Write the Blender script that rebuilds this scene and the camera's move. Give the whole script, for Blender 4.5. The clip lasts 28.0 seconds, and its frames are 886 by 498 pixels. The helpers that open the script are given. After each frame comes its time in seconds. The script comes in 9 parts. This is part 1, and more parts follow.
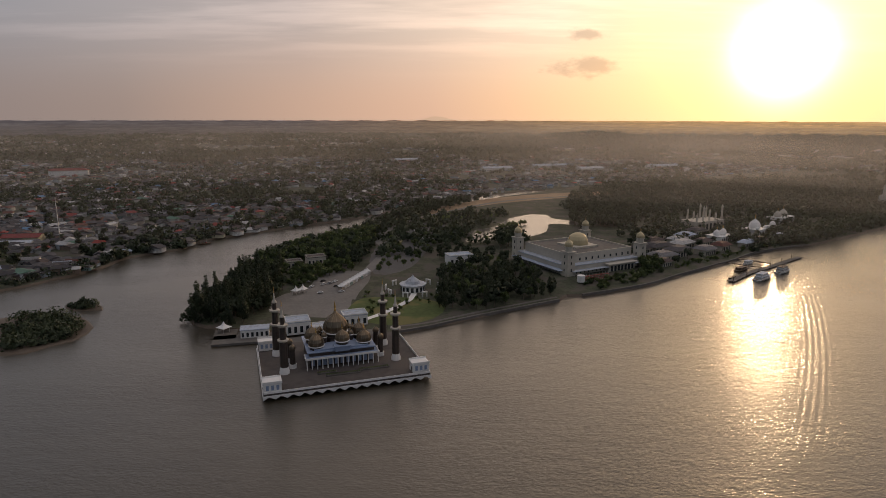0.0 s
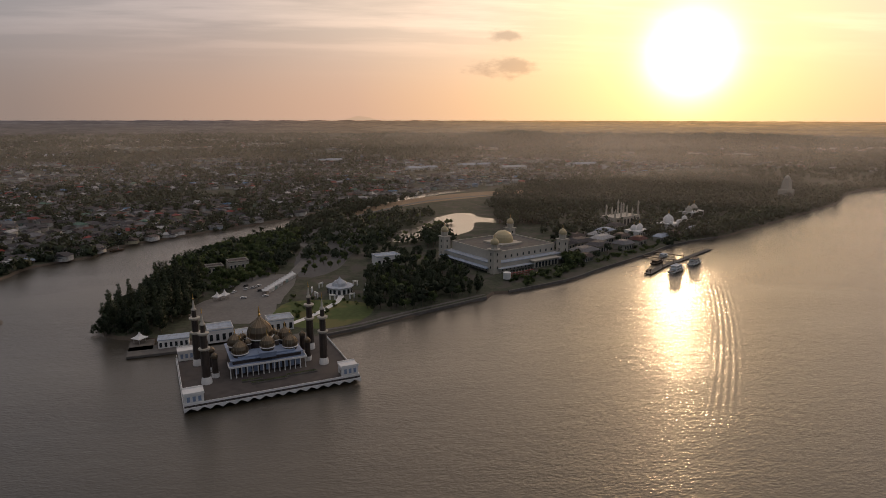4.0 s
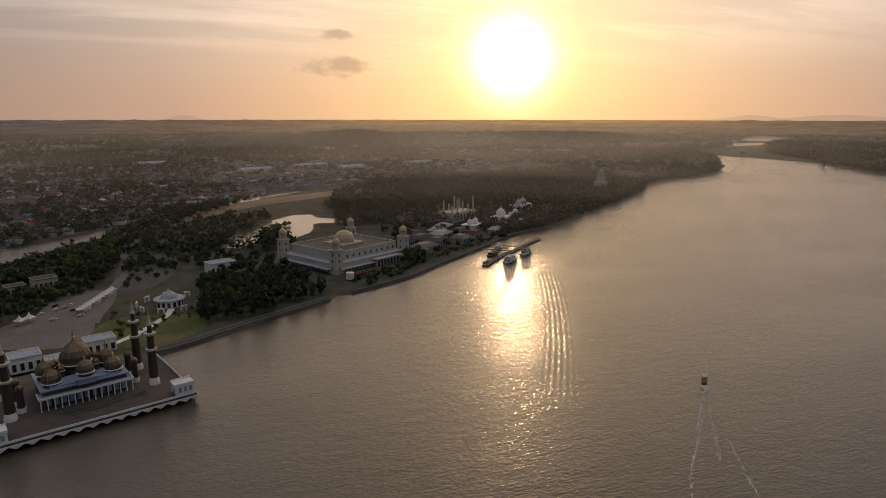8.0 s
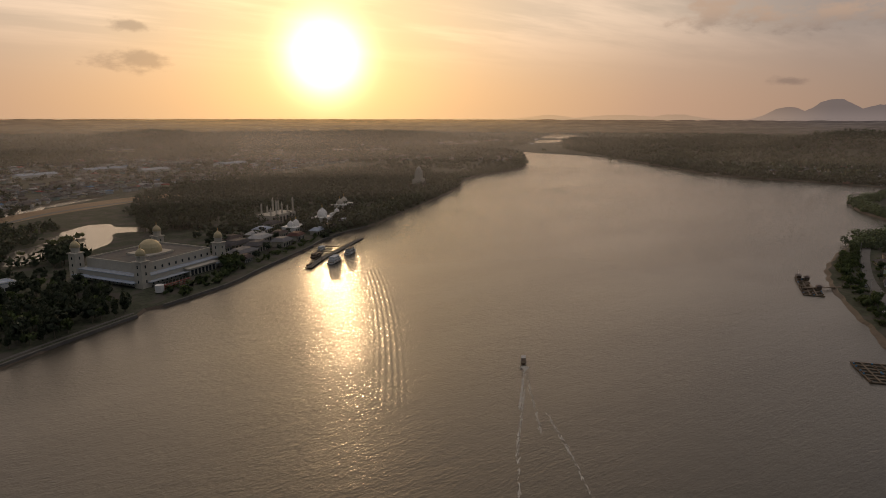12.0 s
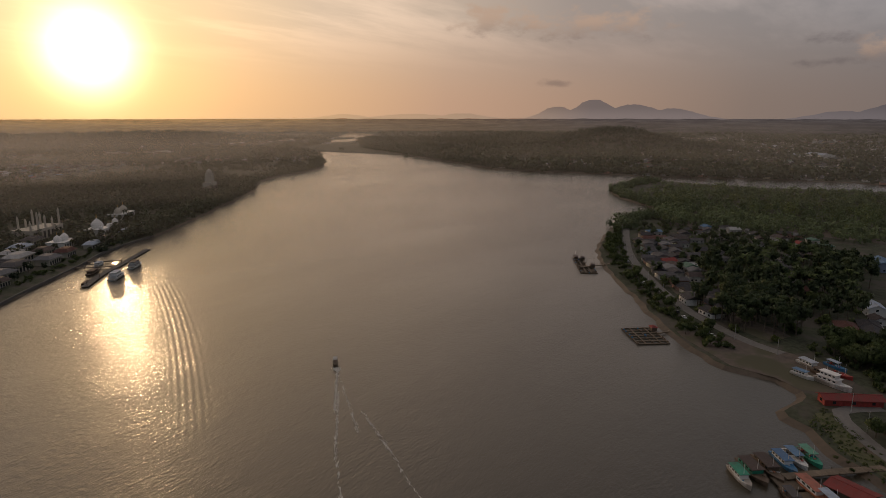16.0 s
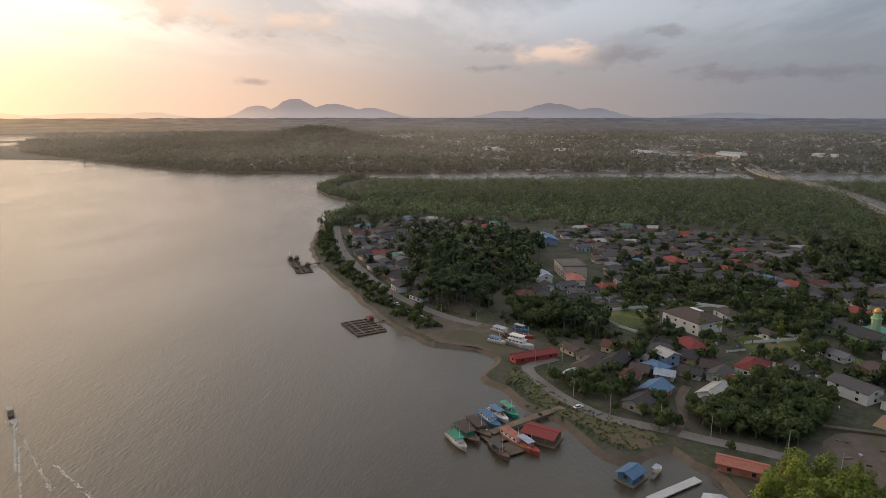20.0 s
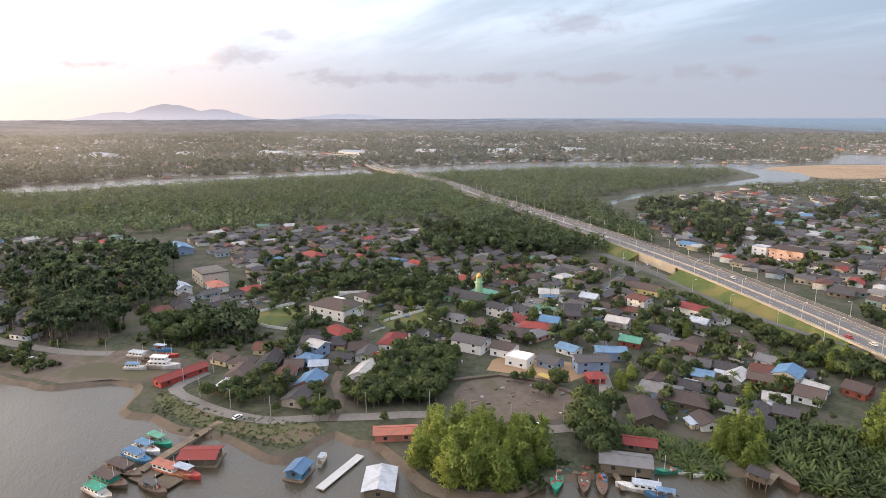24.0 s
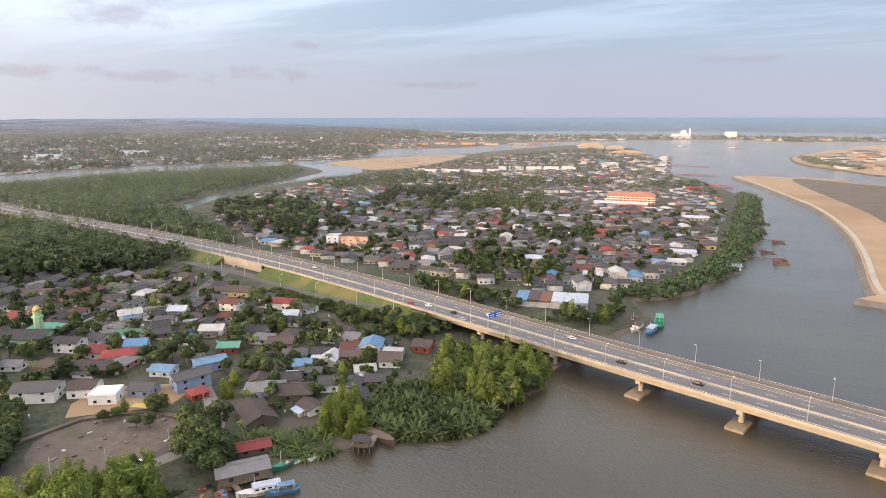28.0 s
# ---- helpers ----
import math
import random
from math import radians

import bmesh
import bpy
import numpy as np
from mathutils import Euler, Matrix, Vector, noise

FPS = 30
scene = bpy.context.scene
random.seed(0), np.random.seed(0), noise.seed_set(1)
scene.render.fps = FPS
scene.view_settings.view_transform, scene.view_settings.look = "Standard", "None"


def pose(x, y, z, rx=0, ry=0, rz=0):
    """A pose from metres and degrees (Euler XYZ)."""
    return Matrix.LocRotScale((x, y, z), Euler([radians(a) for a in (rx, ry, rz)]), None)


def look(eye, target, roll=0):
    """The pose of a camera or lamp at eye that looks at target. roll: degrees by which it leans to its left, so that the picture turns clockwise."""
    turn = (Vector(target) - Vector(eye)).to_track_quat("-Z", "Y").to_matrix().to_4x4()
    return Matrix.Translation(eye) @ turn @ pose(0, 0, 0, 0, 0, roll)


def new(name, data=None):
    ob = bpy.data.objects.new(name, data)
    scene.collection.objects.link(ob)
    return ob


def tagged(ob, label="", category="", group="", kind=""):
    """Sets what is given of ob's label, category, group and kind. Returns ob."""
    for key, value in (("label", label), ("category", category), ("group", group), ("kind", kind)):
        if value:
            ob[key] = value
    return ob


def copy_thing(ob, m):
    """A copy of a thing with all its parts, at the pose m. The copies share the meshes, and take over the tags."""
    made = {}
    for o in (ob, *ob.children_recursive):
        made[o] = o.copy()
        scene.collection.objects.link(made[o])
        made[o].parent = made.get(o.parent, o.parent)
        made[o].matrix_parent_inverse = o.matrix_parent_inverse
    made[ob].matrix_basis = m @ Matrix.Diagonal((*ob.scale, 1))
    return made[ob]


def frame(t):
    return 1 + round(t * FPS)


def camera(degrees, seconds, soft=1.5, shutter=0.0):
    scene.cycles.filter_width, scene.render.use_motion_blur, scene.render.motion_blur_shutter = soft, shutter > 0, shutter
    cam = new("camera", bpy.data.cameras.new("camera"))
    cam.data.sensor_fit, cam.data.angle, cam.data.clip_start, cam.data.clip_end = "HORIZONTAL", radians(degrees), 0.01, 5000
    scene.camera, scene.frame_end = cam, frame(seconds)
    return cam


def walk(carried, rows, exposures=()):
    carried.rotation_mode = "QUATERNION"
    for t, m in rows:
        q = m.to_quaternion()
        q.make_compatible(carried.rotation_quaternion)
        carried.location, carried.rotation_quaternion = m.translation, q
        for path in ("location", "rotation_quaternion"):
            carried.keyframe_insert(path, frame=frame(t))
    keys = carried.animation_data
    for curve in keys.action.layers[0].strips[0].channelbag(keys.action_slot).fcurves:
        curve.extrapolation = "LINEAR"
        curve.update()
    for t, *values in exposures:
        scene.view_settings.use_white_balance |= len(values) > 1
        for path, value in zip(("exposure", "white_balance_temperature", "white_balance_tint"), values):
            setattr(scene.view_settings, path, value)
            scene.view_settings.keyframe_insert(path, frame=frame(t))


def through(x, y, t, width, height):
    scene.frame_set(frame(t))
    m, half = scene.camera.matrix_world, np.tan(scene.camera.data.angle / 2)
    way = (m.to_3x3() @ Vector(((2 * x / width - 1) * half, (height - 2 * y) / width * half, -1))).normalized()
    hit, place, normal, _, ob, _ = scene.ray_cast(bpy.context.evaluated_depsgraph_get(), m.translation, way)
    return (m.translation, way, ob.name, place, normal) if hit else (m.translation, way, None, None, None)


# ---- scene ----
cam = camera(70.4, 28.0, soft=0.65)
PATH = [
    (0.0, (0.00, 0.00, 120.00), (-0.00, 97.86, 99.41), 0.11),
    (0.5, (0.25, 0.08, 120.00), (0.94, 97.93, 99.40), 0.14),
    (1.0, (0.48, 0.18, 120.03), (1.82, 98.03, 99.42), 0.16),
    (1.5, (0.63, 0.39, 120.05), (2.65, 98.22, 99.43), 0.12),
    (2.0, (0.46, 0.56, 120.01), (3.46, 98.36, 99.37), 0.09),
    (2.5, (0.22, 0.67, 119.94), (4.61, 98.42, 99.34), 0.09),
    (4.5, (0.34, 0.94, 119.83), (14.61, 97.74, 99.19), 0.08),
    (5.0, (0.37, 0.97, 119.80), (17.35, 97.33, 99.12), 0.06),
    (5.5, (0.42, 1.00, 119.74), (20.40, 96.78, 99.08), 0.04),
    (6.0, (0.54, 1.13, 119.68), (23.72, 96.19, 99.01), 0.07),
    (6.5, (0.65, 1.30, 119.63), (27.02, 95.52, 98.95), 0.07),
    (7.0, (0.88, 1.51, 119.65), (30.33, 94.80, 98.95), -0.00),
    (7.5, (1.04, 1.73, 119.64), (33.60, 93.99, 98.96), 0.00),
    (8.0, (1.10, 1.91, 119.63), (36.78, 93.01, 98.93), 0.05),
    (8.5, (1.12, 1.94, 119.66), (39.83, 91.79, 98.94), 0.01),
    (9.0, (1.13, 1.94, 119.67), (42.88, 90.41, 98.97), 0.00),
    (9.5, (1.25, 1.92, 119.63), (45.97, 88.93, 98.90), -0.01),
    (10.0, (1.45, 1.97, 119.50), (49.08, 87.42, 98.78), 0.09),
    (10.5, (1.77, 2.16, 119.46), (52.40, 85.88, 98.77), 0.03),
    (11.0, (1.94, 2.52, 119.37), (55.68, 84.25, 98.60), 0.13),
    (11.5, (2.06, 2.97, 119.25), (58.86, 82.61, 98.50), 0.08),
    (12.0, (2.17, 3.42, 119.01), (61.96, 80.85, 98.26), 0.12),
    (12.5, (2.23, 3.70, 118.71), (64.90, 78.81, 97.95), 0.16),
    (14.5, (2.81, 4.09, 118.49), (76.30, 68.64, 97.71), 0.09),
    (15.0, (3.03, 4.42, 118.52), (79.01, 66.00, 97.68), 0.05),
    (15.5, (3.24, 4.76, 118.50), (81.75, 63.09, 97.67), -0.03),
    (16.0, (3.46, 4.97, 118.51), (84.38, 59.91, 97.68), -0.01),
    (16.5, (3.66, 4.84, 118.51), (86.79, 56.35, 97.65), -0.02),
    (17.0, (3.89, 4.68, 118.59), (89.32, 52.28, 97.71), 0.04),
    (17.5, (4.03, 4.72, 118.57), (91.65, 48.15, 97.66), 0.06),
    (18.0, (4.02, 4.81, 118.54), (93.75, 43.70, 97.65), -0.02),
    (18.5, (3.92, 4.74, 118.60), (95.96, 37.79, 97.70), -0.01),
    (19.0, (3.87, 4.58, 118.72), (97.93, 31.34, 97.84), 0.00),
    (19.5, (4.15, 4.56, 118.81), (99.82, 24.77, 97.88), -0.03),
    (20.0, (4.76, 4.57, 118.75), (101.58, 18.21, 97.78), -0.01),
    (20.5, (5.60, 4.53, 118.57), (103.11, 11.57, 97.57), 0.06),
    (21.0, (6.15, 4.45, 118.38), (103.91, 4.69, 97.35), 0.07),
    (21.5, (6.56, 4.39, 118.15), (104.11, -2.16, 97.12), 0.03),
    (23.5, (7.61, 4.26, 117.19), (99.27, -29.87, 96.39), -0.15),
    (24.0, (7.69, 4.21, 117.11), (96.60, -36.58, 96.35), -0.10),
    (24.5, (7.83, 3.97, 117.14), (93.58, -43.09, 96.35), -0.13),
    (25.0, (8.09, 3.75, 117.15), (90.16, -49.46, 96.35), -0.14),
    (25.5, (8.38, 3.74, 117.17), (85.91, -55.88, 96.36), -0.15),
    (26.0, (8.69, 3.95, 117.31), (80.16, -62.82, 96.51), -0.12),
    (26.5, (8.95, 4.20, 117.57), (73.99, -68.84, 96.69), -0.06),
    (27.0, (9.24, 4.23, 117.81), (67.36, -74.43, 96.94), -0.03),
    (27.5, (9.44, 4.19, 118.01), (60.25, -79.37, 97.13), -0.07),
    (28.0, (9.74, 4.19, 118.13), (55.31, -82.33, 97.22), -0.10),
]
walk(cam, [(t, look(eye, target, roll)) for t, eye, target, roll in PATH],
     [(0, -1.36, 6350, 18), (5, -1.55, 6400, 18), (8, -1.7, 6450, 18), (12, -1.85, 6650, 16), (16, -1.92, 6550, 17), (17.5, -1.55, 6350, 15), (19, -1.0, 6150, 13), (20.5, -0.62, 6050, 12), (22.5, 0.08, 6000, 14), (24.5, 0.62, 6000, 14), (28, 0.7, 6150, 15)])

# ---- sun and sky ----
SUN_AZ, SUN_EL = radians(27.4), radians(5.0)
TO_SUN = Vector((math.sin(SUN_AZ) * math.cos(SUN_EL), math.cos(SUN_AZ) * math.cos(SUN_EL), math.sin(SUN_EL)))
sun_data = bpy.data.lights.new("sun", "SUN")
sun_data.energy, sun_data.angle, sun_data.color = 1.5, radians(2.0), (1.0, 0.66, 0.34)
sun_lamp = new("sun", sun_data)
sun_lamp.matrix_world = look(TO_SUN * 3000, (0, 0, 0))


class Nodes:
    """Short ways to lay nodes in a tree."""

    def __init__(self, tree):
        self.tree = tree

    def add(self, kind, **given):
        node = self.tree.nodes.new(kind)
        for key, value in given.items():
            if key in node.inputs:
                self.put(node.inputs[key], value)
        return node

    def put(self, socket, value):
        if isinstance(value, bpy.types.NodeSocket):
            self.tree.links.new(value, socket)
        else:
            socket.default_value = value

    def math(self, op, a, b=0.0, clamp=False):
        node = self.tree.nodes.new("ShaderNodeMath")
        node.operation, node.use_clamp = op, clamp
        self.put(node.inputs[0], a)
        self.put(node.inputs[1], b)
        return node.outputs[0]

    def mix(self, fac, a, b, mode="MIX"):
        node = self.tree.nodes.new("ShaderNodeMix")
        node.data_type, node.blend_type = "RGBA", mode
        self.put(node.inputs[0], fac)
        self.put(node.inputs[6], a)
        self.put(node.inputs[7], b)
        return node.outputs[2]

    def ramp(self, fac, stops):
        node = self.tree.nodes.new("ShaderNodeValToRGB")
        self.put(node.inputs[0], fac)
        band = node.color_ramp
        while len(band.elements) < len(stops):
            band.elements.new(0.5)
        for element, (place, colour) in zip(band.elements, stops):
            element.position = place
            element.color = (*colour, 1) if len(colour) == 3 else colour
        return node.outputs[0]

    def smooth(self, value, low, high):
        node = self.tree.nodes.new("ShaderNodeMapRange")
        node.interpolation_type = "SMOOTHSTEP"
        self.put(node.inputs[0], value)
        self.put(node.inputs[1], low)
        self.put(node.inputs[2], high)
        return node.outputs[0]

    def noise(self, vector, scale, detail=4.0, rough=0.55):
        node = self.tree.nodes.new("ShaderNodeTexNoise")
        self.put(node.inputs["Vector"], vector)
        for key, value in (("Scale", scale), ("Detail", detail), ("Roughness", rough)):
            node.inputs[key].default_value = value
        return node.outputs[0]

    def scaled(self, vector, size):
        node = self.tree.nodes.new("ShaderNodeMapping")
        self.put(node.inputs[0], vector)
        node.inputs[3].default_value = size
        return node.outputs[0]


# bearing, height, half width and half height in degrees, and 1 for a cloud with no lit top
CLOUDS = [(12.3, 4.2, 2.9, 0.75, 1), (12.4, 6.8, 1.7, 0.45, 1), (60.2, 8.0, 3.2, 1.2, 0), (68.9, 7.5, 5.2, 1.2, 0), (92.0, 4.9, 3.6, 1.2, 0), (86.6, 5.6, 1.6, 0.6, 1),
          (86.2, 3.9, 2.0, 0.4, 1), (97.6, 4.8, 3.2, 0.8, 1), (106.3, 3.2, 3.6, 0.7, 1), (113.0, 3.1, 3.0, 0.55, 1), (101, 6.7, 2.2, 0.5, 1), (120.4, 3.2, 3.2, 0.5, 1),
          (128.8, 3.1, 3.6, 0.6, 1), (136.2, 3.4, 2.3, 0.6, 1), (139.7, 3.4, 1.7, 0.5, 1), (151.4, 2.6, 4.5, 0.35, 1), (140.7, 5.8, 1.3, 0.35, 1), (126.9, 7.7, 4.6, 1.1, 1), (65.7, 2.7, 1.2, 0.3, 1), (177, 4.3, 4.0, 0.3, 1)]


def build_world():
    world = bpy.data.worlds.new("sky")
    world.use_nodes = True
    scene.world = world
    n = Nodes(world.node_tree)
    tree = world.node_tree
    back = tree.nodes["Background"]
    sky = tree.nodes.new("ShaderNodeTexSky")
    sky.sky_type, sky.sun_disc = "NISHITA", False
    sky.sun_elevation, sky.sun_rotation = SUN_EL, SUN_AZ
    sky.air_density, sky.dust_density, sky.ozone_density = 1.2, 3.0, 1.0
    way = tree.nodes.new("ShaderNodeTexCoord").outputs["Generated"]
    split = n.add("ShaderNodeSeparateXYZ", Vector=way)
    dot = tree.nodes.new("ShaderNodeVectorMath")
    dot.operation = "DOT_PRODUCT"
    n.put(dot.inputs[0], way)
    dot.inputs[1].default_value = TO_SUN
    away = n.math("DIVIDE", n.math("ARCCOSINE", dot.outputs["Value"]), math.pi)
    up = split.outputs[2]
    # hazy air low down and thin high cloud above, by the angle from the sun
    low = n.ramp(away, [(0.0, (5.2, 3.1, 1.25)), (0.06, (3.7, 2.3, 1.1)), (0.16, (2.2, 1.43, 0.92)), (0.30, (0.98, 0.76, 0.61)),
                        (0.45, (0.54, 0.515, 0.52)), (0.56, (0.43, 0.43, 0.45)), (0.75, (0.37, 0.385, 0.43)), (1.0, (0.37, 0.395, 0.45))])
    high = n.ramp(away, [(0.0, (4.2, 3.1, 1.6)), (0.10, (2.9, 2.3, 1.62)), (0.22, (1.40, 1.22, 1.06)), (0.36, (0.82, 0.85, 0.88)), (0.50, (0.50, 0.57, 0.625)),
                         (0.70, (0.31, 0.39, 0.465)), (1.0, (0.30, 0.38, 0.47))])
    air = n.mix(n.smooth(up, 0.0, 0.16), low, high)
    # the unseen sky overhead is brightened, added to lift the light on the ground
    air = n.mix(n.math("MULTIPLY", n.smooth(up, 0.42, 1.0), 0.65), air, (1.5, 1.36, 1.24, 1))
    # streaks of cirrus on a plane far above
    lift = n.math("ADD", n.math("MAXIMUM", up, 0.0), 0.06)
    flat = tree.nodes.new("ShaderNodeCombineXYZ")
    n.put(flat.inputs[0], n.math("DIVIDE", split.outputs[0], lift))
    n.put(flat.inputs[1], n.math("DIVIDE", split.outputs[1], lift))
    streak = n.noise(n.scaled(flat.outputs[0], (0.30, 0.85, 1.0)), 0.9, 6.0, 0.6)
    veil = n.smooth(streak, 0.42, 0.62)
    white = n.mix(1.0, air, (1.5, 1.44, 1.40, 1), "MULTIPLY")
    air = n.mix(n.math("MULTIPLY", n.math("MULTIPLY", veil, n.smooth(up, 0.05, 0.16)), 0.75), air, white)
    # small broken cumulus in a band above the hills
    fray = n.math("SUBTRACT", n.noise(n.scaled(way, (24.0, 24.0, 52.0)), 1.0, 7.0, 0.6), 0.5)
    bearing = n.math("MULTIPLY", n.math("ARCTAN2", split.outputs[0], split.outputs[1]), 180 / math.pi)
    lifted = n.math("MULTIPLY", n.math("ARCSINE", up), 180 / math.pi)
    dusk = n.mix(0.48, air, (0.34, 0.29, 0.31, 1))
    lit = n.mix(0.85, air, (2.0, 1.38, 0.95, 1))
    for az, el, wide, tall, dark in CLOUDS:
        wide, tall = wide * 1.3, tall * 1.3
        a = n.math("DIVIDE", n.math("SUBTRACT", bearing, az), wide)
        b = n.math("DIVIDE", n.math("SUBTRACT", lifted, el), tall)
        off = n.math("SQRT", n.math("ADD", n.math("MULTIPLY", a, a), n.math("MULTIPLY", b, b)))
        body = n.smooth(n.math("ADD", n.math("SUBTRACT", 1.0, off), n.math("MULTIPLY", fray, 2.8)), 0.0, 0.9)
        tone = n.mix(n.smooth(b, -1.0, 0.3), dusk, lit) if dark < 1 else dusk
        air = n.mix(n.math("MULTIPLY", body, 0.8), air, tone)
    # the aureole of the low sun in the haze
    glow = n.math("POWER", n.math("MAXIMUM", dot.outputs["Value"], 0.0), 900.0)
    wide = n.math("POWER", n.math("MAXIMUM", dot.outputs["Value"], 0.0), 60.0)
    air = n.mix(1.0, air, n.mix(glow, (0, 0, 0, 1), (16.0, 12.0, 7.0, 1)), "ADD")
    air = n.mix(1.0, air, n.mix(wide, (0, 0, 0, 1), (0.9, 0.55, 0.14, 1)), "ADD")
    thin = n.mix(1.0, sky.outputs[0], (0.08, 0.08, 0.08, 1), "MULTIPLY")
    n.put(back.inputs[0], n.mix(0.88, thin, air))
    back.inputs[1].default_value = 1.0


build_world()

# ---- materials ----
def material(name, colour, rough=0.8, vary=0.25, scale=0.6, metal=0.0, bump=0.0, random_tint=0.0, island=False, spots=None):
    """A surface with two scales of grain and stain, and a tint of its own for each object or piece."""
    m = bpy.data.materials.new(name)
    m.use_nodes = True
    n = Nodes(m.node_tree)
    shader = m.node_tree.nodes["Principled BSDF"]
    place = m.node_tree.nodes.new("ShaderNodeNewGeometry")
    fine = n.noise(place.outputs["Position"], scale, 5.0)
    wide = n.noise(place.outputs["Position"], scale * 0.13, 3.0)
    value = n.math("ADD", n.math("MULTIPLY", fine, 0.55), n.math("MULTIPLY", wide, 0.45))
    dark = tuple(c * (1 - vary) for c in colour)
    light = tuple(min(1, c * (1 + vary)) for c in colour)
    base = n.ramp(value, [(0.32, dark), (0.68, light)])
    if spots:
        base = n.mix(n.smooth(wide, 0.48, 0.62), base, (*spots, 1))
    if random_tint:
        pick = place.outputs["Random Per Island"] if island else m.node_tree.nodes.new("ShaderNodeObjectInfo").outputs["Random"]
        shift = n.math("ADD", n.math("MULTIPLY", pick, 2 * random_tint), 1 - random_tint)
        grey = m.node_tree.nodes.new("ShaderNodeCombineXYZ")
        for k in range(3):
            n.put(grey.inputs[k], shift)
        base = n.mix(1.0, base, grey.outputs[0], "MULTIPLY")
    n.put(shader.inputs["Base Color"], base)
    shader.inputs["Roughness"].default_value = rough
    shader.inputs["Metallic"].default_value = metal
    if bump:
        relief = m.node_tree.nodes.new("ShaderNodeBump")
        relief.inputs["Strength"].default_value = bump
        n.put(relief.inputs["Height"], fine)
        n.put(shader.inputs["Normal"], relief.outputs[0])
    return m


def roof_material(name, stops, rough=0.7, ribs=9.0, island=False):
    """Corrugated or tiled roofing: ribs down the slope, rust and weather stains, a colour picked for each roof."""
    m = bpy.data.materials.new(name)
    m.use_nodes = True
    n = Nodes(m.node_tree)
    shader = m.node_tree.nodes["Principled BSDF"]
    geo = m.node_tree.nodes.new("ShaderNodeNewGeometry")
    pick = geo.outputs["Random Per Island"] if island else m.node_tree.nodes.new("ShaderNodeObjectInfo").outputs["Random"]
    base = n.ramp(pick, stops)
    m.node_tree.nodes[-1].color_ramp.interpolation = "CONSTANT" if len(stops) > 2 else "LINEAR"
    place = m.node_tree.nodes.new("ShaderNodeTexCoord").outputs["Object"]
    stain = n.noise(geo.outputs["Position"], 0.35, 5.0, 0.6)
    base = n.mix(n.math("MULTIPLY", n.smooth(stain, 0.45, 0.7), 0.35), base, (0.09, 0.07, 0.058, 1))
    streak = n.noise(n.scaled(place, (3.0, 0.3, 0.3)), 1.0, 3.0)
    base = n.mix(n.math("MULTIPLY", n.smooth(streak, 0.4, 0.7), 0.2), base, (0.13, 0.125, 0.125, 1))
    n.put(shader.inputs["Base Color"], base)
    shader.inputs["Roughness"].default_value = rough
    shader.inputs["Specular IOR Level"].default_value = 0.3
    wave = m.node_tree.nodes.new("ShaderNodeTexWave")
    n.put(wave.inputs["Vector"], place)
    wave.inputs["Scale"].default_value = ribs / 6
    relief = m.node_tree.nodes.new("ShaderNodeBump")
    relief.inputs["Strength"].default_value = 0.4
    relief.inputs["Distance"].default_value = 0.06
    n.put(relief.inputs["Height"], wave.outputs[1])
    n.put(shader.inputs["Normal"], relief.outputs[0])
    return m


def leaf_material(name, dark, light, through=0.25):
    """Leaves: each clump its own green, some light passing through."""
    m = bpy.data.materials.new(name)
    m.use_nodes = True
    n = Nodes(m.node_tree)
    tree = m.node_tree
    shader = tree.nodes["Principled BSDF"]
    geo = tree.nodes.new("ShaderNodeNewGeometry")
    own = tree.nodes.new("ShaderNodeObjectInfo").outputs["Random"]
    value = n.math("ADD", n.math("MULTIPLY", geo.outputs["Random Per Island"], 0.55), n.math("MULTIPLY", own, 0.45))
    patch = n.noise(geo.outputs["Position"], 0.13, 2.0)
    value = n.math("ADD", n.math("MULTIPLY", value, 0.62), n.math("MULTIPLY", n.smooth(patch, 0.36, 0.64), 0.38))
    base = n.ramp(value, [(0.1, dark), (0.9, light)])
    n.put(shader.inputs["Base Color"], base)
    shader.inputs["Roughness"].default_value = 0.65
    lit = tree.nodes.new("ShaderNodeBsdfTranslucent")
    n.put(lit.inputs["Color"], base)
    both = tree.nodes.new("ShaderNodeMixShader")
    both.inputs[0].default_value = through
    n.put(both.inputs[1], shader.outputs[0])
    n.put(both.inputs[2], lit.outputs[0])
    n.put(tree.nodes["Material Output"].inputs[0], both.outputs[0])
    return m


